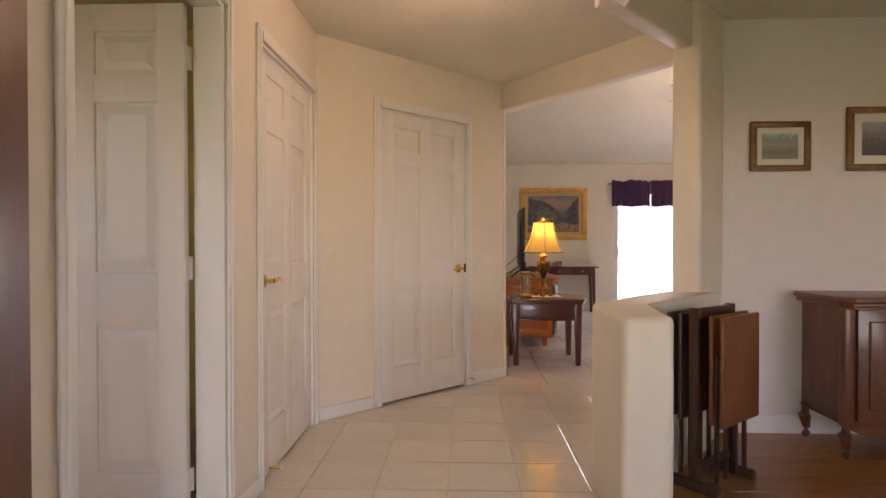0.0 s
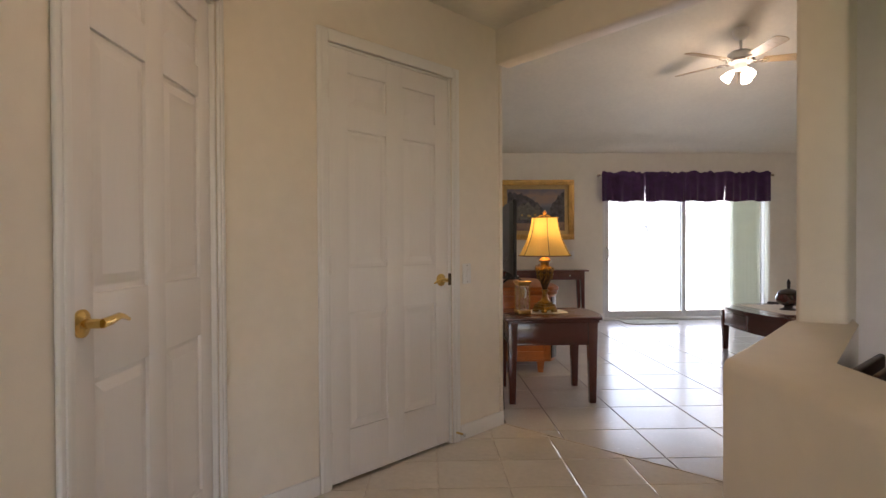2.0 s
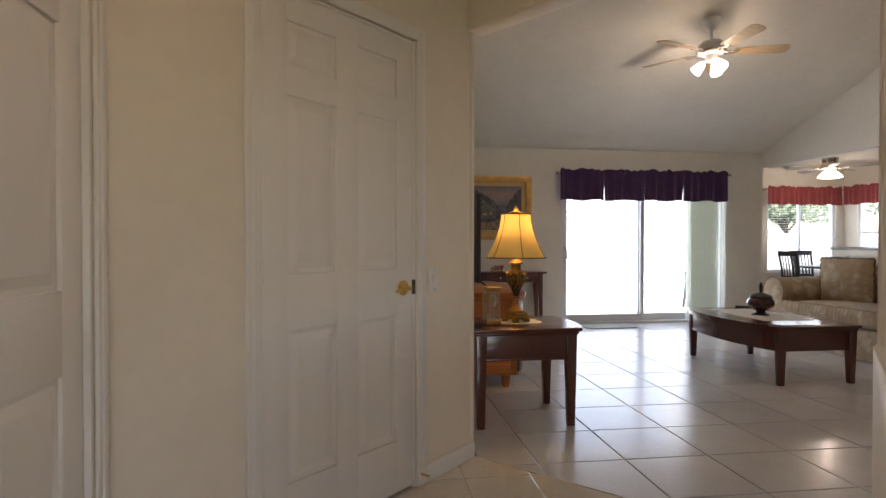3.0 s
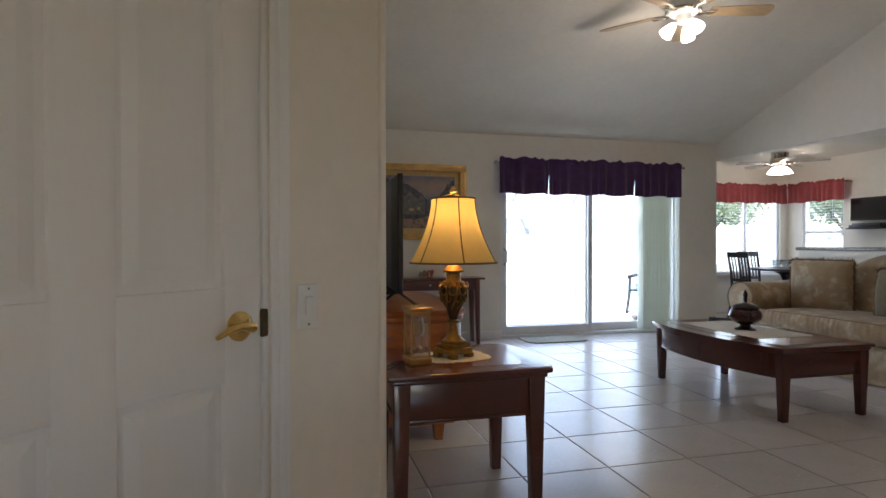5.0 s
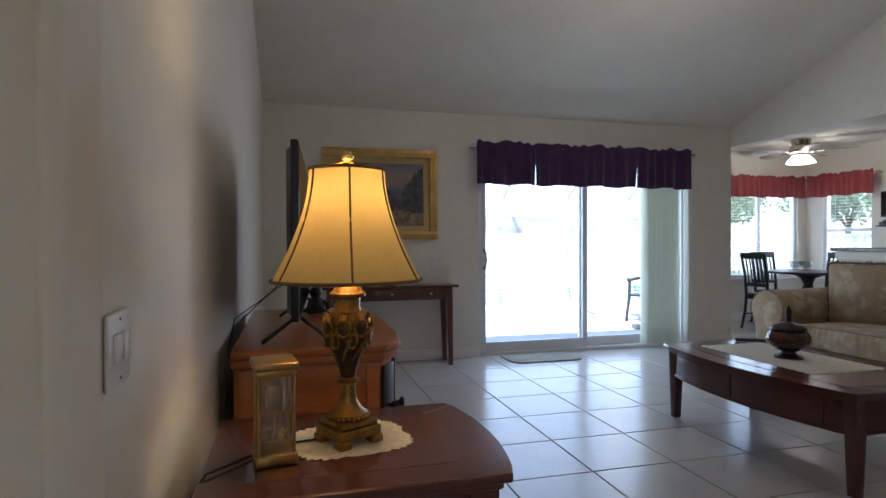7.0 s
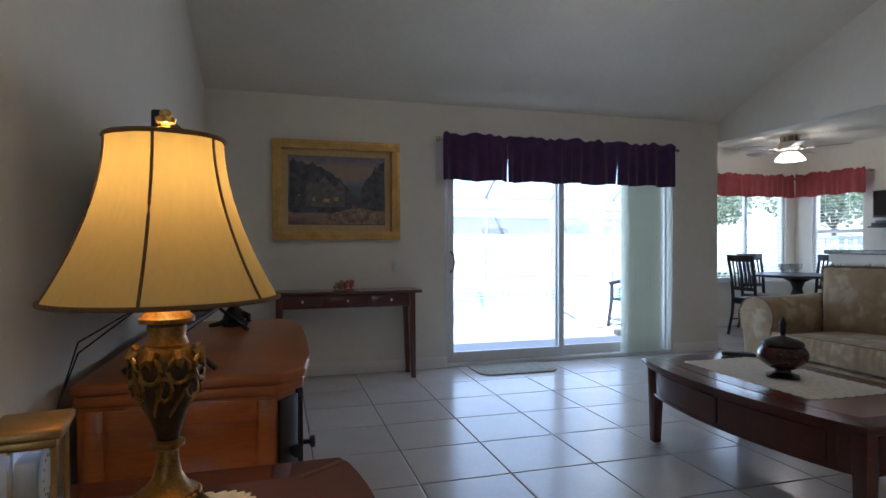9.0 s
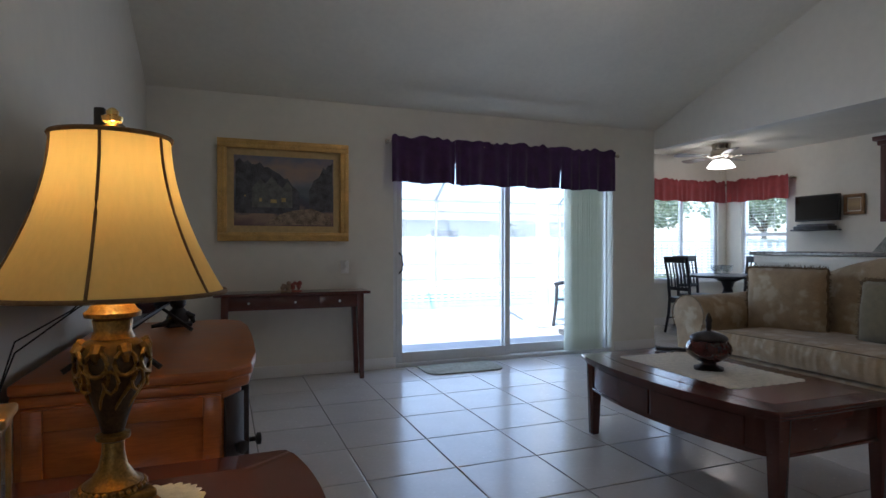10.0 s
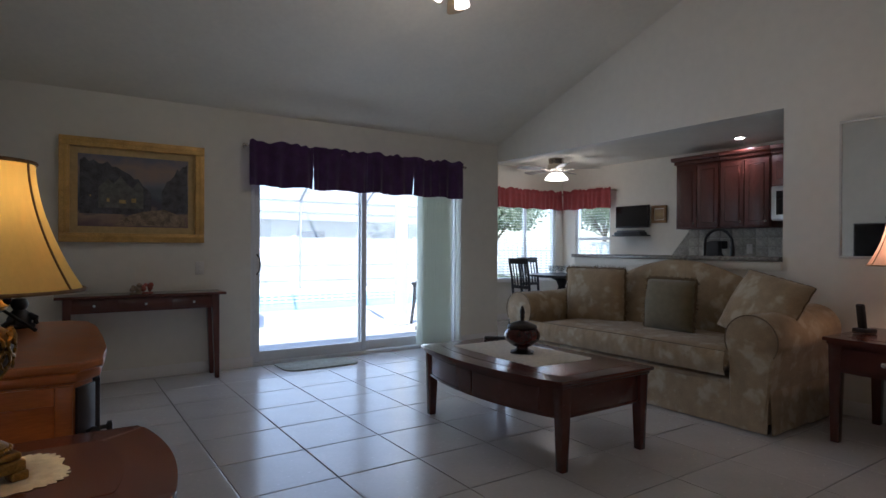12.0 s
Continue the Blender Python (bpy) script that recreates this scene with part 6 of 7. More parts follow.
part("trim_ring", lathe([(0.047, -0.002), (0.07, -0.006), (0.076, -0.001)], 32), M_WHITEPAINT, cl)
part("lens", lathe([(0.0, -0.004), (0.048, -0.004)], 32), M_CAN, cl, "lit lens").visible_shadow = False


def window(name, m, w, h, label, sash=True, slats=True):
    """Own x across, z up from the sill, y into the wall."""
    v = thing(name, label=label, category="window", kind="structure")
    v.matrix_world = m
    for b_ in ((0, 0.03, 0, 0.045, 0.10, h), (w - 0.045, 0.03, 0, w, 0.10, h), (0.045, 0.03, 0, w - 0.045, 0.10, 0.045), (0.045, 0.03, h - 0.045, w - 0.045, 0.10, h)):
        part("window_frame", box(*b_, 0.004), M_ALU, v)
    if sash:
        part("sash_bar", box(0.045, 0.045, h * 0.47, w - 0.045, 0.09, h * 0.47 + 0.045, 0.004), M_ALU, v)
    else:
        part("sash_bar", box(w / 2 - 0.025, 0.045, 0.045, w / 2 + 0.025, 0.09, h - 0.045, 0.004), M_ALU, v)
    part("glass_pane", box(0.04, 0.066, 0.04, w - 0.04, 0.071, h - 0.04), M_GLASS, v).visible_shadow = False
    part("window_sill", box(-0.04, -0.05, -0.03, w + 0.04, 0.03, -0.001, 0.006), M_TRIM, v)
    if slats:
        b = thing(name.replace("window", "window_blind").rsplit("_", 1)[0], label="white slatted blind hanging in a nook window, slats open", category="blind")
        b.matrix_world = m
        part("head_rail", box(0.02, -0.02, h - 0.05, w - 0.02, 0.03, h - 0.005, 0.004), M_SLAT, b)
        n_ = int((h - 0.10) / 0.042)
        sl = None
        for i in range(n_):
            mm = pose(w / 2, 0.005, 0.035 + i * 0.042, 5)
            if sl is None:
                sl = part("slat", box(-w / 2 + 0.03, -0.022, -0.0012, w / 2 - 0.03, 0.022, 0.0012), M_SLAT, b, m=mm, smooth=False)
            else:
                o = new("slat", sl.data)
                o.parent = b
                o.matrix_basis = mm
        part("bottom_rail", box(0.03, -0.02, 0.004, w - 0.03, 0.026, 0.024, 0.003), M_SLAT, b)
        for x in (0.2, w - 0.2):
            part("ladder_cord", tube([(x, 0.005, 0.02), (x, 0.005, h - 0.04)], 0.0015, 5), M_SLAT, b)
    return v


window("window_1", pose(6.95, NOOK_Y, 0.62), 1.31, 1.38, "white framed nook window looking on the garden", False)
window("window_3", pose(HALL_X - 0.12 - 0.95, 0.3, 1.1, 0, 0, 180), 0.85, 0.9, "white framed side room window", True, False)
window("window_2", pose(EAST_X, NOOK_Y + 0.15 - 0.42, 0.62, 0, 0, -90), 0.74, 1.38, "white framed sash window in the nook", True)
valance("valance", 1.38, 0.305, pose(6.88, NOOK_Y - 0.09, 2.075), M_RED, "brick red gathered valance over a nook window", (), 0.010, 30)
valance("valance", 0.99, 0.315, pose(EAST_X - 0.09, 10.68, 2.083, 0, 0, -90), M_RED, "brick red gathered valance over the side window of the nook", (), 0.010, 30)

nt = thing("pedestal_table", (7.42, 9.85, 0), 0, "round black painted pedestal dining table in the nook", "table")
part("tabletop", lathe([(0.49, 0.725), (0.515, 0.73), (0.52, 0.745), (0.51, 0.755), (0.0, 0.756)], 48), M_BLACKWOOD, nt)
part("pedestal", lathe([(0.16, 0.70), (0.08, 0.66), (0.05, 0.58), (0.075, 0.50), (0.09, 0.40), (0.07, 0.28), (0.085, 0.2), (0.06, 0.16)], 28), M_BLACKWOOD, nt)
for i in range(4):
    part("foot", tube([(0.03, 0, 0.20), (0.14, 0, 0.16), (0.26, 0, 0.06), (0.34, 0, 0.022)], [0.04, 0.036, 0.03, 0.022], 10, m=pose(0, 0, 0, 0, 0, 45 + 90 * i)), M_BLACKWOOD, nt)
bowl_glass = clear_glass("bowl_glass", (0.95, 0.97, 0.97), 0.25, 0.05)
for bx, by in ((7.49, 10.10), (7.63, 10.06)):
    gb = thing("glass_bowl", (bx, by, 0.757), 0, "cut glass bowl on the dark dining table", "bowl", "glass bowls")
    part("bowl", lathe([(0.035, 0), (0.042, 0.012), (0.064, 0.05), (0.078, 0.115), (0.073, 0.115), (0.058, 0.052), (0.0, 0.016)], 28, lobes=10, depth=0.04), bowl_glass, gb)


def dining_chair(m, label):
    c = thing("dining_chair", label=label, category="chair", group="chairs round the nook table")
    c.matrix_world = m
    part("seat", prism([(-0.21, -0.20), (0.21, -0.20), (0.19, 0.20), (-0.19, 0.20)], 0.435, 0.465, 0.010, 3), M_BLACKWOOD, c)
    part("seat_rail", box(-0.185, -0.18, 0.385, 0.185, 0.18, 0.437, 0.003), M_BLACKWOOD, c)
    for sx in (-1, 1):
        part("front_leg", taper(sx * 0.18, -0.17, 0, 0.436, 0.015, 0.021), M_BLACKWOOD, c)
        part("back_post", tube([(sx * 0.175, 0.26, 0.0), (sx * 0.175, 0.20, 0.25), (sx * 0.175, 0.185, 0.45), (sx * 0.178, 0.205, 0.70), (sx * 0.185, 0.26, 0.985)], [0.016, 0.018, 0.020, 0.018, 0.016], 8), M_BLACKWOOD, c)
        part("side_stretcher", tube([(sx * 0.178, -0.165, 0.19), (sx * 0.176, 0.21, 0.19)], 0.009, 8), M_BLACKWOOD, c)
    part("top_rail", box(-0.205, 0.238, 0.91, 0.205, 0.262, 0.99, 0.008, 3), M_BLACKWOOD, c)
    part("lower_rail", box(-0.175, 0.186, 0.555, 0.175, 0.204, 0.60, 0.004), M_BLACKWOOD, c)
    for i in range(5):
        x = -0.12 + i * 0.06
        part("back_slat", tube([(x, 0.195, 0.58), (x, 0.215, 0.75), (x, 0.25, 0.93)], 0.010, 6), M_BLACKWOOD, c)
    return c


ch1 = dining_chair(pose(6.97, 10.02, 0, 0, 0, 90), "black painted slat-back dining chair at the nook table")
copy_thing(ch1, pose(7.67, 9.80, 0, 0, 0, -90))
copy_thing(ch1, pose(7.44, 10.36, 0, 0, 0, 0))

# ---- outside ----
M_DECK = mat("pale_pool_deck", (0.66, 0.65, 0.62), 0.8, var=0.05, scale=3, bump=0.3, bscale=90)
M_GRASS = mat("lawn_grass", (0.09, 0.13, 0.04), 0.95, var=0.25, scale=2, bump=0.5, bscale=60)
M_FENCE = mat("white_vinyl_fence", (0.70, 0.71, 0.70), 0.45, var=0.03, scale=3)
M_POOL = mat("pool_plaster", (0.60, 0.73, 0.75), 0.5, var=0.06, scale=4)
M_POOLTILE = mat("blue_pool_tile", (0.26, 0.38, 0.44), 0.3, var=0.3, scale=20)
tn, tl = M_POOLTILE.node_tree.nodes, M_POOLTILE.node_tree.links
bk, bm_, bs_ = tn.new("ShaderNodeTexBrick"), tn.new("ShaderNodeMapping"), tn.new("ShaderNodeTexCoord")
bm_.inputs["Rotation"].default_value = (radians(90), 0, 0)
bk.offset, bk.inputs["Scale"].default_value = 0.0, 1.0
bk.inputs["Brick Width"].default_value, bk.inputs["Row Height"].default_value, bk.inputs["Mortar Size"].default_value = 0.18, 0.088, 0.028
bk.inputs["Color1"].default_value, bk.inputs["Color2"].default_value = (0.14, 0.26, 0.30, 1), (0.20, 0.33, 0.36, 1)
bk.inputs["Mortar"].default_value = (0.66, 0.72, 0.72, 1)
tl.new(bs_.outputs["Object"], bm_.inputs["Vector"])
tl.new(bm_.outputs["Vector"], bk.inputs["Vector"])
tl.new(bk.outputs["Color"], tn["Principled BSDF"].inputs["Base Color"])
M_WATER = clear_glass("pool_water", (0.93, 0.97, 0.97), 0.2, 0.03)
M_STUCCO = mat("pale_stucco", (0.62, 0.58, 0.52), 0.85, var=0.05, scale=3, bump=0.2)
M_ROOF = mat("pale_grey_shingle", (0.40, 0.40, 0.41), 0.9, var=0.2, scale=14, bump=0.4)
M_LEAF = translucent("green_leaf", (0.40, 0.46, 0.34), 0.0, (2, 2, 2), 0.5)
M_BARK = mat("palm_bark", (0.20, 0.15, 0.11), 0.9, var=0.25, scale=12, bump=0.5)
M_CHAIR = mat("dark_patio_resin", (0.035, 0.035, 0.04), 0.5, var=0.1)
POOL = (0.5, 14.3, 10.4, 18.2)
gr = bmesh.new()
for p in ([(-300, -300), (300, -300), (300, -2), (-300, -2)], [(-300, -2), (-3.4, -2), (-3.4, 60), (-300, 60)], [(14, -2), (300, -2), (300, 60), (14, 60)],
          [(-300, 60), (300, 60), (300, 600), (-300, 600)], [(-3.4, 22.9), (14, 22.9), (14, 60), (-3.4, 60)]):
    gr.faces.new([gr.verts.new((x, y, -0.09)) for x, y in p])
tagged(part("ground", gr, M_GRASS, smooth=False), "flat green lawn reaching the horizon", "ground", kind="structure")
dk = bmesh.new()
x0, y0, x1, y1 = POOL
for p in ([(-3.4, -2), (14, -2), (14, y0), (-3.4, y0)], [(-3.4, y0), (x0, y0), (x0, y1), (-3.4, y1)], [(x1, y0), (14, y0), (14, y1), (x1, y1)], [(-3.4, y1), (14, y1), (14, 22.9), (-3.4, 22.9)]):
    dk.faces.new([dk.verts.new((x, y, -0.12 if y < 9 else -0.06)) for x, y in p])
tagged(part("pavement", dk, M_DECK, smooth=False), "pale textured pool deck", "pavement", kind="structure")
po = thing("swimming_pool", (0, 0, 0), 0, "blue swimming pool with a dark tile waterline in a pale deck", "pool", kind="structure")
pb = bmesh.new()
for p in ([(x0, y0, -1.5), (x1, y0, -1.5), (x1, y1, -1.5), (x0, y1, -1.5)], [(x0, y0, -1.5), (x0, y0, -0.32), (x1, y0, -0.32), (x1, y0, -1.5)], [(x0, y1, -1.5), (x1, y1, -1.5), (x1, y1, -0.32), (x0, y1, -0.32)],
          [(x0, y0, -1.5), (x0, y1, -1.5), (x0, y1, -0.32), (x0, y0, -0.32)], [(x1, y0, -1.5), (x1, y0, -0.32), (x1, y1, -0.32), (x1, y1, -1.5)]):
    pb.faces.new([pb.verts.new(v) for v in p])
part("basin", pb, M_POOL, po, smooth=False)
tb_ = bmesh.new()
for a, b in (((x0, y0), (x1, y0)), ((x1, y0), (x1, y1)), ((x1, y1), (x0, y1)), ((x0, y1), (x0, y0))):
    tb_.faces.new([tb_.verts.new(v) for v in ((*a, -0.32), (*b, -0.32), (*b, -0.061), (*a, -0.061))])
part("waterline_tiles", tb_, M_POOLTILE, po, "dark blue tile band", smooth=False)
wb = bmesh.new()
wb.faces.new([wb.verts.new(v) for v in ((x0, y0, -0.29), (x1, y0, -0.29), (x1, y1, -0.29), (x0, y1, -0.29))])
part("water", wb, M_WATER, po, smooth=False)

M_BEAM = mat("white_aluminium_beam", (0.42, 0.43, 0.44), 0.5, var=0.05)
sc = thing("screen_enclosure", (0, 0, 0), 0, "pale aluminium pool screen enclosure with pale mesh", "enclosure")
EY, EZ = 19.6, 2.45
for i in range(9):
    x = -3.25 + i * 2.05
    part("upright", box(x - 0.025, EY - 0.04, -0.06, x + 0.025, EY + 0.04, EZ, 0.004), M_BEAM, sc)
    part("roof_beam", tube([(x, EY, EZ), (x, EY - 2.6, 4.1), (x, 11.6, 4.1), (x, 10.9, 2.75)], 0.045, 4), M_BEAM, sc)
for z in (0.62, 2.13, EZ):
    part("rail", box(-3.25, EY - 0.022, z - 0.022, 13.15, EY + 0.022, z + 0.022, 0.003), M_BEAM, sc)
for y, z in ((EY - 1.3, 3.27), (EY - 2.6, 4.1), (15.0, 4.1), (12.6, 4.1)):
    part("purlin", box(-3.25, y - 0.022, z - 0.022, 13.15, y + 0.022, z + 0.022, 0.003), M_BEAM, sc)
scr = bpy.data.materials.new("screen_mesh")
scr.use_nodes = True
sn, sl_ = scr.node_tree.nodes, scr.node_tree.links
sn.remove(sn["Principled BSDF"])
s1_, s2_, s3_ = sn.new("ShaderNodeBsdfTransparent"), sn.new("ShaderNodeBsdfDiffuse"), sn.new("ShaderNodeMixShader")
s2_.inputs["Color"].default_value = (0.50, 0.52, 0.53, 1)
s3_.inputs["Fac"].default_value = 0.30
sl_.new(s1_.outputs["BSDF"], s3_.inputs[1])
sl_.new(s2_.outputs["BSDF"], s3_.inputs[2])
sl_.new(s3_.outputs["Shader"], sn["Material Output"].inputs["Surface"])
for i in range(8):
    x = -3.25 + i * 2.05
    for z0, z1 in ((-0.06, 0.62), (0.62, 2.13), (2.13, EZ)):
        part("screen_panel", box(x + 0.025, EY - 0.003, z0 + 0.02, x + 2.025, EY + 0.003, z1 - 0.02), scr, sc, "pale insect screen").visible_shadow = False
col = thing("porch_column", (5.72, 11.62, -0.06), 0, "square white porch column on the pool deck", "column")
part("shaft", box(-0.075, -0.075, 0.12, 0.075, 0.075, 2.7, 0.01), M_FENCE, col)
part("base_block", box(-0.095, -0.095, 0, 0.095, 0.095, 0.13, 0.01), M_FENCE, col)

pch = thing("patio_chair", (6.24, 11.42, -0.06), -70, "dark resin patio armchair on the pool deck", "chair")
part("seat", prism([(-0.25, -0.24), (0.25, -0.24), (0.22, 0.22), (-0.22, 0.22)], 0.38, 0.41, 0.012, 3), M_CHAIR, pch)
for sx in (-1, 1):
    part("front_leg", tube([(sx * 0.29, -0.26, 0), (sx * 0.26, -0.22, 0.38), (sx * 0.27, -0.20, 0.62)], [0.022, 0.026, 0.026], 8), M_CHAIR, pch)
    part("back_leg", tube([(sx * 0.27, 0.34, 0), (sx * 0.23, 0.22, 0.40)], [0.022, 0.026], 8), M_CHAIR, pch)
    part("armrest", tube([(sx * 0.27, -0.24, 0.62), (sx * 0.28, 0.0, 0.64), (sx * 0.25, 0.26, 0.66)], 0.028, 8), M_CHAIR, pch)
for i in range(7):
    x = -0.21 + i * 0.07
    part("back_slat", tube([(x * 0.9, 0.21, 0.40), (x, 0.30, 0.70), (x * 0.9, 0.38, 0.92 - abs(x) * 0.2)], 0.036, 8), M_CHAIR, pch)

fe = thing("garden_fence", (0, 23.0, 0), 0, "white solid vinyl garden fence beyond the pool", "fence")
for i in range(18):
    x = -16 + i * 2.4
    part("fence_post", box(x - 0.06, -0.06, -0.09, x + 0.06, 0.06, 1.54, 0.006), M_FENCE, fe)
    part("fence_panel", box(x + 0.06, -0.02, 0.0, x + 2.34, 0.02, 1.45), M_FENCE, fe, smooth=False)
    part("fence_rail", box(x + 0.06, -0.035, 1.34, x + 2.34, 0.035, 1.46, 0.004), M_FENCE, fe)
for hx, hy, w, d in ((-4.0, 36, 17, 9), (17, 38, 13, 9)):
    ho = thing("neighbour_house", (hx, hy, -0.09), 0, "pale stucco neighbour's house with a pale grey roof beyond the fence", "house")
    part("wall", box(-w / 2, -d / 2, 0, w / 2, d / 2, 2.7), M_STUCCO, ho, smooth=False)
    rb = bmesh.new()
    o = [rb.verts.new(v) for v in ((-w / 2 - 0.5, -d / 2 - 0.5, 2.65), (w / 2 + 0.5, -d / 2 - 0.5, 2.65), (w / 2 + 0.5, d / 2 + 0.5, 2.65), (-w / 2 - 0.5, d / 2 + 0.5, 2.65))]
    t = [rb.verts.new(v) for v in ((-w / 2 + d / 2, 0, 5.0), (w / 2 - d / 2, 0, 5.0))]
    for f in ((o[0], o[1], t[1], t[0]), (o[1], o[2], t[1]), (o[2], o[3], t[0], t[1]), (o[3], o[0], t[0])):
        rb.faces.new(f)
    part("roof", rb, M_ROOF, ho, smooth=False)
    for i in range(3):
        wx = -w / 3 + i * w / 3
        part("window", box(wx - 0.8, -d / 2 - 0.03, 0.9, wx + 0.8, -d / 2 + 0.02, 2.1, 0.01), M_SCREEN, ho)


def palm(at, h, seed, crown=1.7):
    rnd = random.Random(seed)
    t = thing("palm_tree", at, rnd.uniform(0, 360), "palm tree with arching green fronds beyond the fence", "tree", "garden palms")
    pts = [(0.15 * math.sin(k * 0.4), 0.1 * math.cos(k * 0.5), h * k / 6) for k in range(7)]
    part("trunk", tube(pts, [0.17, 0.15, 0.14, 0.13, 0.13, 0.12, 0.14], 10), M_BARK, t)
    bm = bmesh.new()
    for f in range(26):
        a, up = rnd.uniform(0, 2 * math.pi), rnd.uniform(-0.3, 1.2)
        ln = crown * rnd.uniform(0.8, 1.1)
        mid = []
        for k in range(9):
            u = k / 8
            r = ln * u * math.cos(up * (1 - u) * 0.8)
            z = h + ln * (u * math.sin(up) - 0.75 * u * u)
            mid.append(Vector((r * math.cos(a), r * math.sin(a), z)))
        side = Vector((-math.sin(a), math.cos(a), 0))
        for k in range(1, 9):
            w = 0.42 * math.sin(math.pi * (k / 8) ** 0.7) * crown / 1.7 + 0.04
            for s in (-1, 1):
                q = mid[k] + side * s * w + Vector((0, 0, -0.25 * w)) + (mid[k] - mid[k - 1]) * 0.9
                d = (mid[k] - mid[k - 1]) * 0.30
                bm.faces.new([bm.verts.new(v) for v in (mid[k] - d, mid[k] + d, q)])
    part("crown", bm, M_LEAF, t, smooth=False)
    return t


palm((12.5, 24.3, -0.09), 1.9, 3, 1.3)
palm((14.2, 24.7, -0.09), 1.8, 4, 1.2)
palm((10.1, 24.0, -0.09), 1.45, 5, 0.6)


def bush_tree(at, h, spread, seed):
    rnd = random.Random(seed)
    t = thing("garden_tree", at, 0, "leafy green garden tree beyond the fence", "tree", "garden trees")
    tr_ = tube([(0, 0, 0), (0.05, 0.03, h * 0.3), (-0.04, 0, h * 0.55)], [0.14, 0.11, 0.07], 8)
    for k in range(6):
        a = rnd.uniform(0, 6.28)
        tube([(0, 0, h * 0.35), (spread * 0.3 * math.cos(a), spread * 0.3 * math.sin(a), h * 0.6), (spread * 0.6 * math.cos(a), spread * 0.6 * math.sin(a), h * 0.8)], [0.06, 0.04, 0.02], 6, tr_)
    part("trunk", tr_, M_BARK, t)
    vs, fs = [], []
    for k in range(3600):
        c = Vector((rnd.gauss(0, 1), rnd.gauss(0, 1), rnd.gauss(0, 1))).normalized()
        rad = rnd.random() ** 0.4 * (0.75 + 0.35 * noise.noise(c * 1.7 + Vector((seed, 0, 0))))
        p = Vector((c.x * spread * rad, c.y * spread * rad, h * 0.68 + c.z * h * 0.36 * rad))
        u = Vector((rnd.gauss(0, 1), rnd.gauss(0, 1), rnd.gauss(0, 1))).normalized() * 0.13
        w = u.cross(Vector((rnd.gauss(0, 1), rnd.gauss(0, 1), rnd.gauss(0, 1)))).normalized() * 0.07
        i = len(vs)
        vs += [p - u, p + w, p + u, p - w]
        fs.append((i, i + 1, i + 2, i + 3))
    me = bpy.data.meshes.new("crown")
    me.from_pydata(vs, [], fs)
    me.materials.append(M_LEAF)
    o = new("crown", me)
    o.parent = t
    return t


for i, (x, y, h, s) in enumerate(((19, 25.5, 4.6, 2.9), (24.5, 23.5, 5.2, 3.4), (29, 19.5, 5.0, 3.4), (31, 14.5, 5.0, 3.2))):
    bush_tree((x, y, -0.09), h, s, 11 + i)
fe2 = thing("garden_fence", (17.0, 0, 0), 0, "white picket garden fence beside the house", "fence")
for i in range(60):
    y = 6 + i * 0.28
    part("picket", box(-0.012, y - 0.045, 0.0, 0.012, y + 0.045, 1.25), M_FENCE, fe2, smooth=False)
for z in (0.3, 1.0):
    part("fence_rail", box(0.012, 5.9, z, 0.05, 22.9, z + 0.08), M_FENCE, fe2, smooth=False)

# ---- floors, laid piece by piece ----


def clip_poly(poly, a, b, c):
    """Keeps the side where a x + b y <= c."""
    out = []
    for i, p in enumerate(poly):
        q = poly[(i + 1) % len(poly)]
        dp, dq = a * p[0] + b * p[1] - c, a * q[0] + b * q[1] - c
        if dp <= 0:
            out.append(p)
        if dp * dq < 0:
            t = dp / (dp - dq)
            out.append((p[0] + (q[0] - p[0]) * t, p[1] + (q[1] - p[1]) * t))
    return out


def area(poly):
    return abs(sum(p[0] * q[1] - p[1] * q[0] for p, q in zip(poly, poly[1:] + poly[:1]))) / 2


def tile_mesh(poly, h=0.006, edge=0.0035):
    cx, cy = sum(p[0] for p in poly) / len(poly), sum(p[1] for p in poly) / len(poly)
    k = len(poly)
    vs = [(x, y, -h) for x, y in poly] + [(x, y, -0.0012) for x, y in poly]
    for x, y in poly:
        d = math.hypot(x - cx, y - cy) or 1
        f = 1 - edge * 1.4 / d
        vs.append((cx + (x - cx) * f, cy + (y - cy) * f, 0))
    fs = [tuple(range(2 * k, 3 * k))]
    for i in range(k):
        j = (i + 1) % k
        fs += [(i, j, k + j, k + i), (k + i, k + j, 2 * k + j, 2 * k + i)]
    me = bpy.data.meshes.new("tile")
    me.from_pydata(vs, [], fs)
    return me


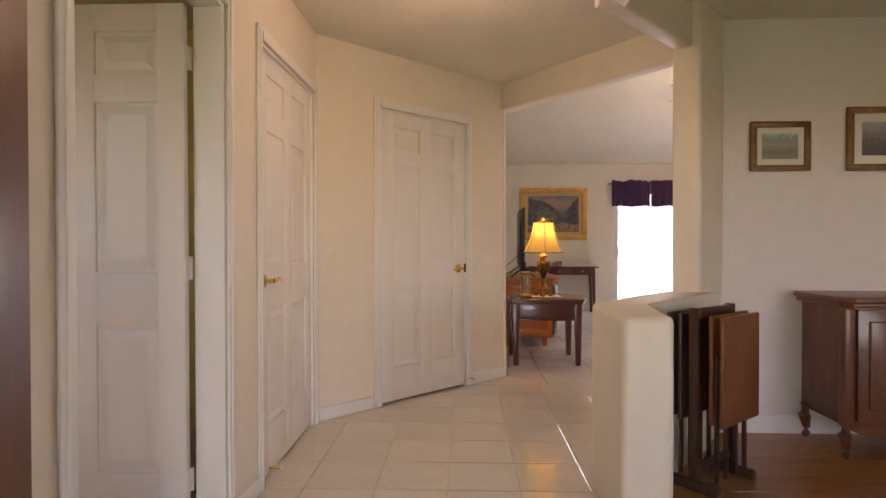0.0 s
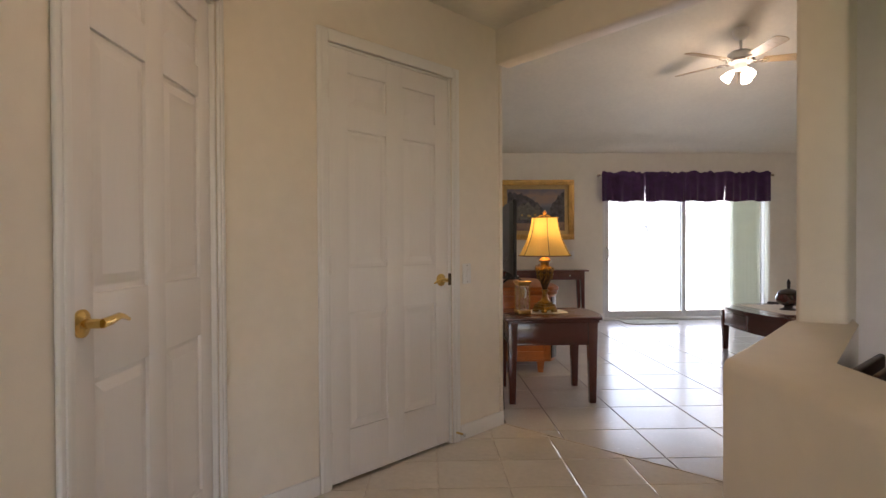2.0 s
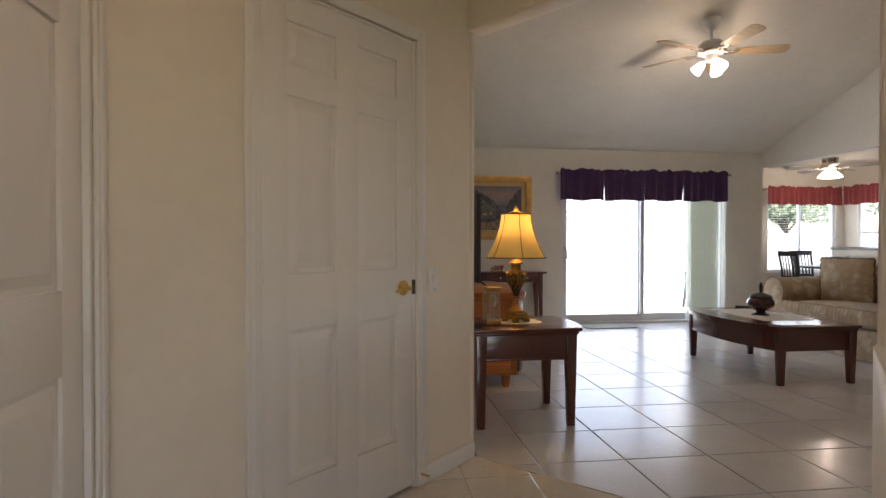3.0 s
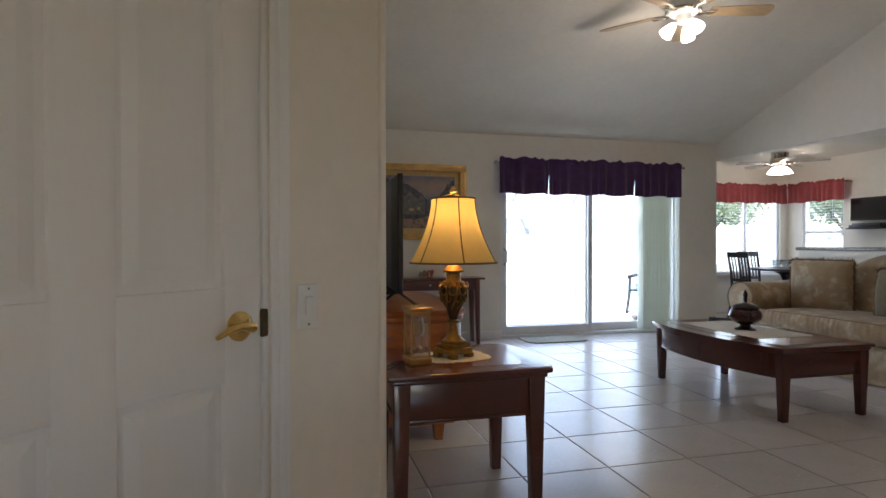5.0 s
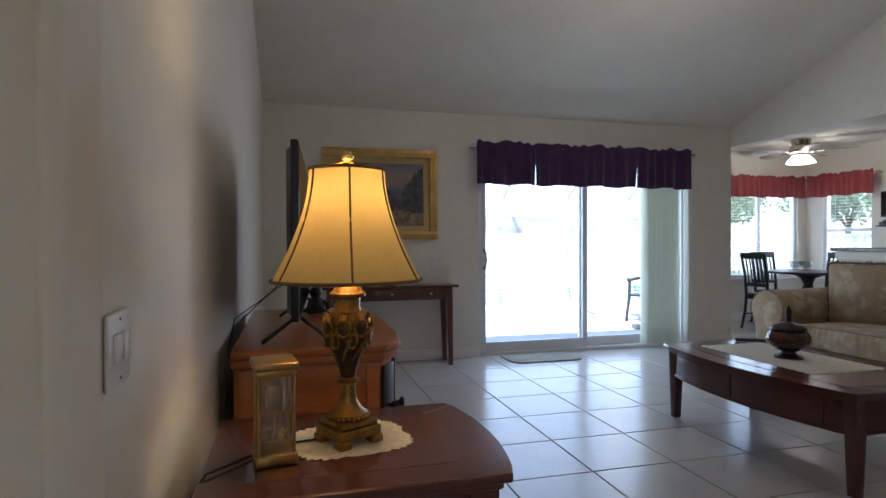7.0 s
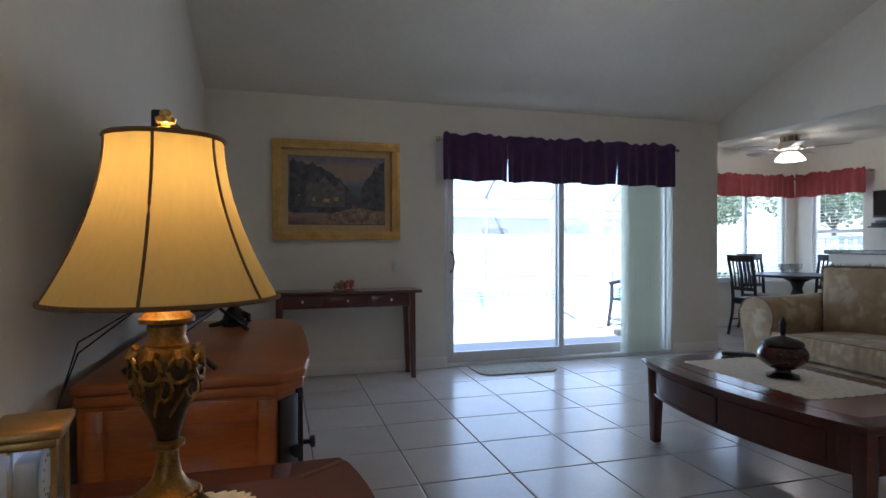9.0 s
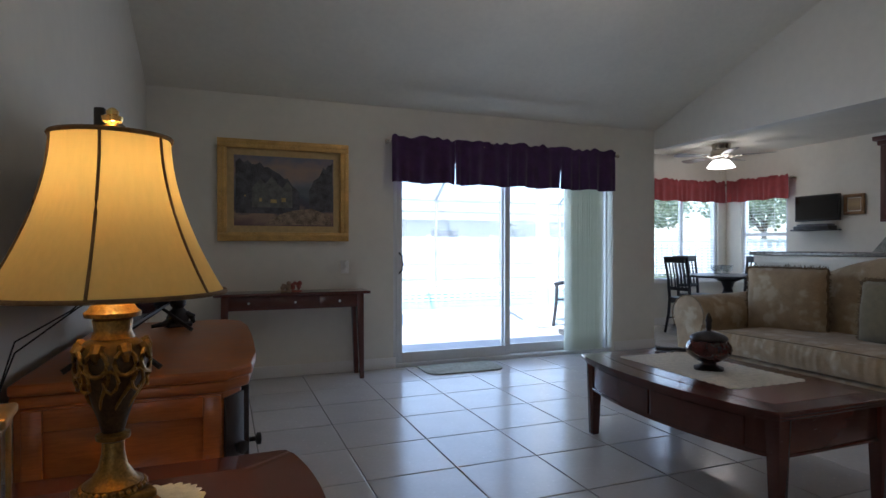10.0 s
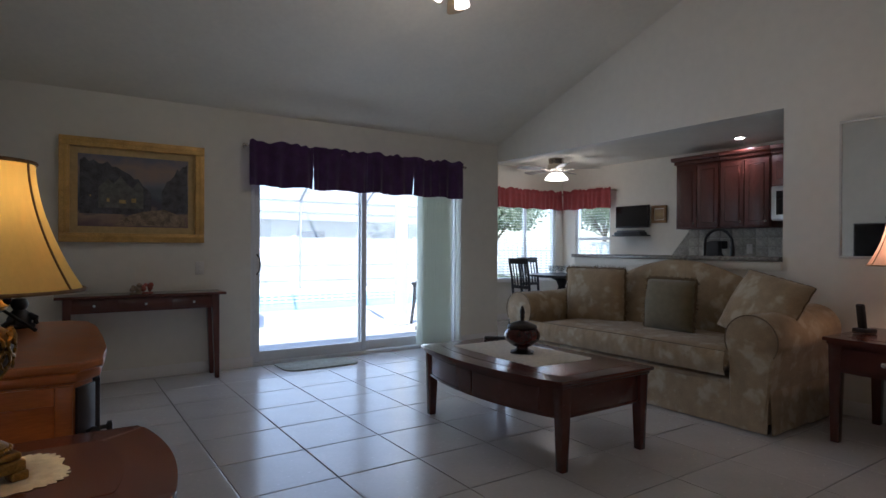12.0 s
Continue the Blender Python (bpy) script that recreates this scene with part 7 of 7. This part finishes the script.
def lay(parent, name, x0, y0, x1, y1, ox, oy, px, py, gap, cuts, material, stagger=0.0):
    shared = {}
    i0, j0 = math.floor((x0 - ox) / px), math.floor((y0 - oy) / py)
    for j in range(j0, math.ceil((y1 - oy) / py)):
        for i in range(i0, math.ceil((x1 - ox) / px) + 1):
            a, b = ox + i * px + (stagger * ((j * 37) % 5) / 5), oy + j * py
            poly = [(a + gap / 2, b + gap / 2), (a + px - gap / 2, b + gap / 2), (a + px - gap / 2, b + py - gap / 2), (a + gap / 2, b + py - gap / 2)]
            for cut in ((-1, 0, -x0), (1, 0, x1), (0, -1, -y0), (0, 1, y1), *cuts):
                poly = clip_poly(poly, *cut) if len(poly) > 2 else []
            if len(poly) < 3 or area(poly) < 0.0008:
                continue
            full = area(poly) > 0.999 * (px - gap) * (py - gap)
            if full and "m" in shared:
                me = shared["m"]
            else:
                me = tile_mesh([(x - a, y - b) for x, y in poly])
                me.materials.append(material)
                if full:
                    shared["m"] = me
            o = new(name, me)
            o.parent = parent
            o.matrix_basis = Matrix.Translation((a, b, random.uniform(-0.0004, 0.0004)))


fl = thing("floor", (0, 0, 0), 0, "tiled floor of hall, living room and nook, planked in the dining room", "floor", kind="structure")
part("screed", prism([(-3.4, -1.8), (8.6, -1.8), (8.6, 11.0), (5.6, 11.0), (5.6, 9.55), (-3.4, 9.55)], -0.12, -0.0045), M_GROUT, fl, "dark grey grout bed", smooth=False)
part("hall_screed", prism([(-0.70, -1.6), (1.02, -1.6), (1.02, 2.6), (1.66, 3.30), (2.13, 3.36), (0.70, 4.79), (-0.70, 3.45)], -0.02, -0.0035), M_HGROUT, fl, "tan grout bed", smooth=False)
DIAG = 5.49
lay(fl, "tile", LEFT_X, 3.47, RIGHT_X + 0.14, BACK_Y, 2.42, 6.94, 0.463, 0.463, 0.0065, [(-1, -1, -(DIAG + 0.004))], M_TILE)
lay(fl, "hall_tile", HALL_X - 0.12, -1.6, 2.2, 4.80, 0.62, 3.18, 0.33, 0.33, 0.006, [(1, 1, DIAG - 0.004), (-1, 1, 4.06), (0.42, -0.36, -0.43 + 0.002)], M_HTILE)
lay(fl, "tile", RIGHT_X + 0.14, 4.7, EAST_X, NOOK_Y, 2.42, 6.94, 0.463, 0.463, 0.0065, [], M_TILE)
wp = thing("floor_planks", (0, 0, 0), 0, "orange oak plank floor of the dining room", "floor", kind="structure")
lay(wp, "plank", 1.03, -1.6, 5.95, DIN_Y, 0.0, -1.6, 1.2, 0.083, 0.0012, [(-0.42, 0.36, 0.43), ], M_OAK, 0.9)
cp = thing("floor_side_room", (0, 0, 0), 0, "cream carpet of the side room", "floor", kind="structure")
part("carpet", box(-3.2, 0.3, -0.004, HALL_X - 0.12, 3.3, 0.006), mat("cream_carpet", (0.55, 0.48, 0.38), 0.95, var=0.1, scale=40, bump=0.6, bscale=500), cp)
tr1 = thing("floor_strip", (0, 0, 0), 0, "thin metal edging strip where the two tile floors meet", "floor strip", kind="structure")
part("strip", prism([(0.71, DIAG - 0.714), (0.716, DIAG - 0.708), (2.02, DIAG - 2.012), (2.014, DIAG - 2.018)], -0.003, 0.002), M_HGROUT, tr1)
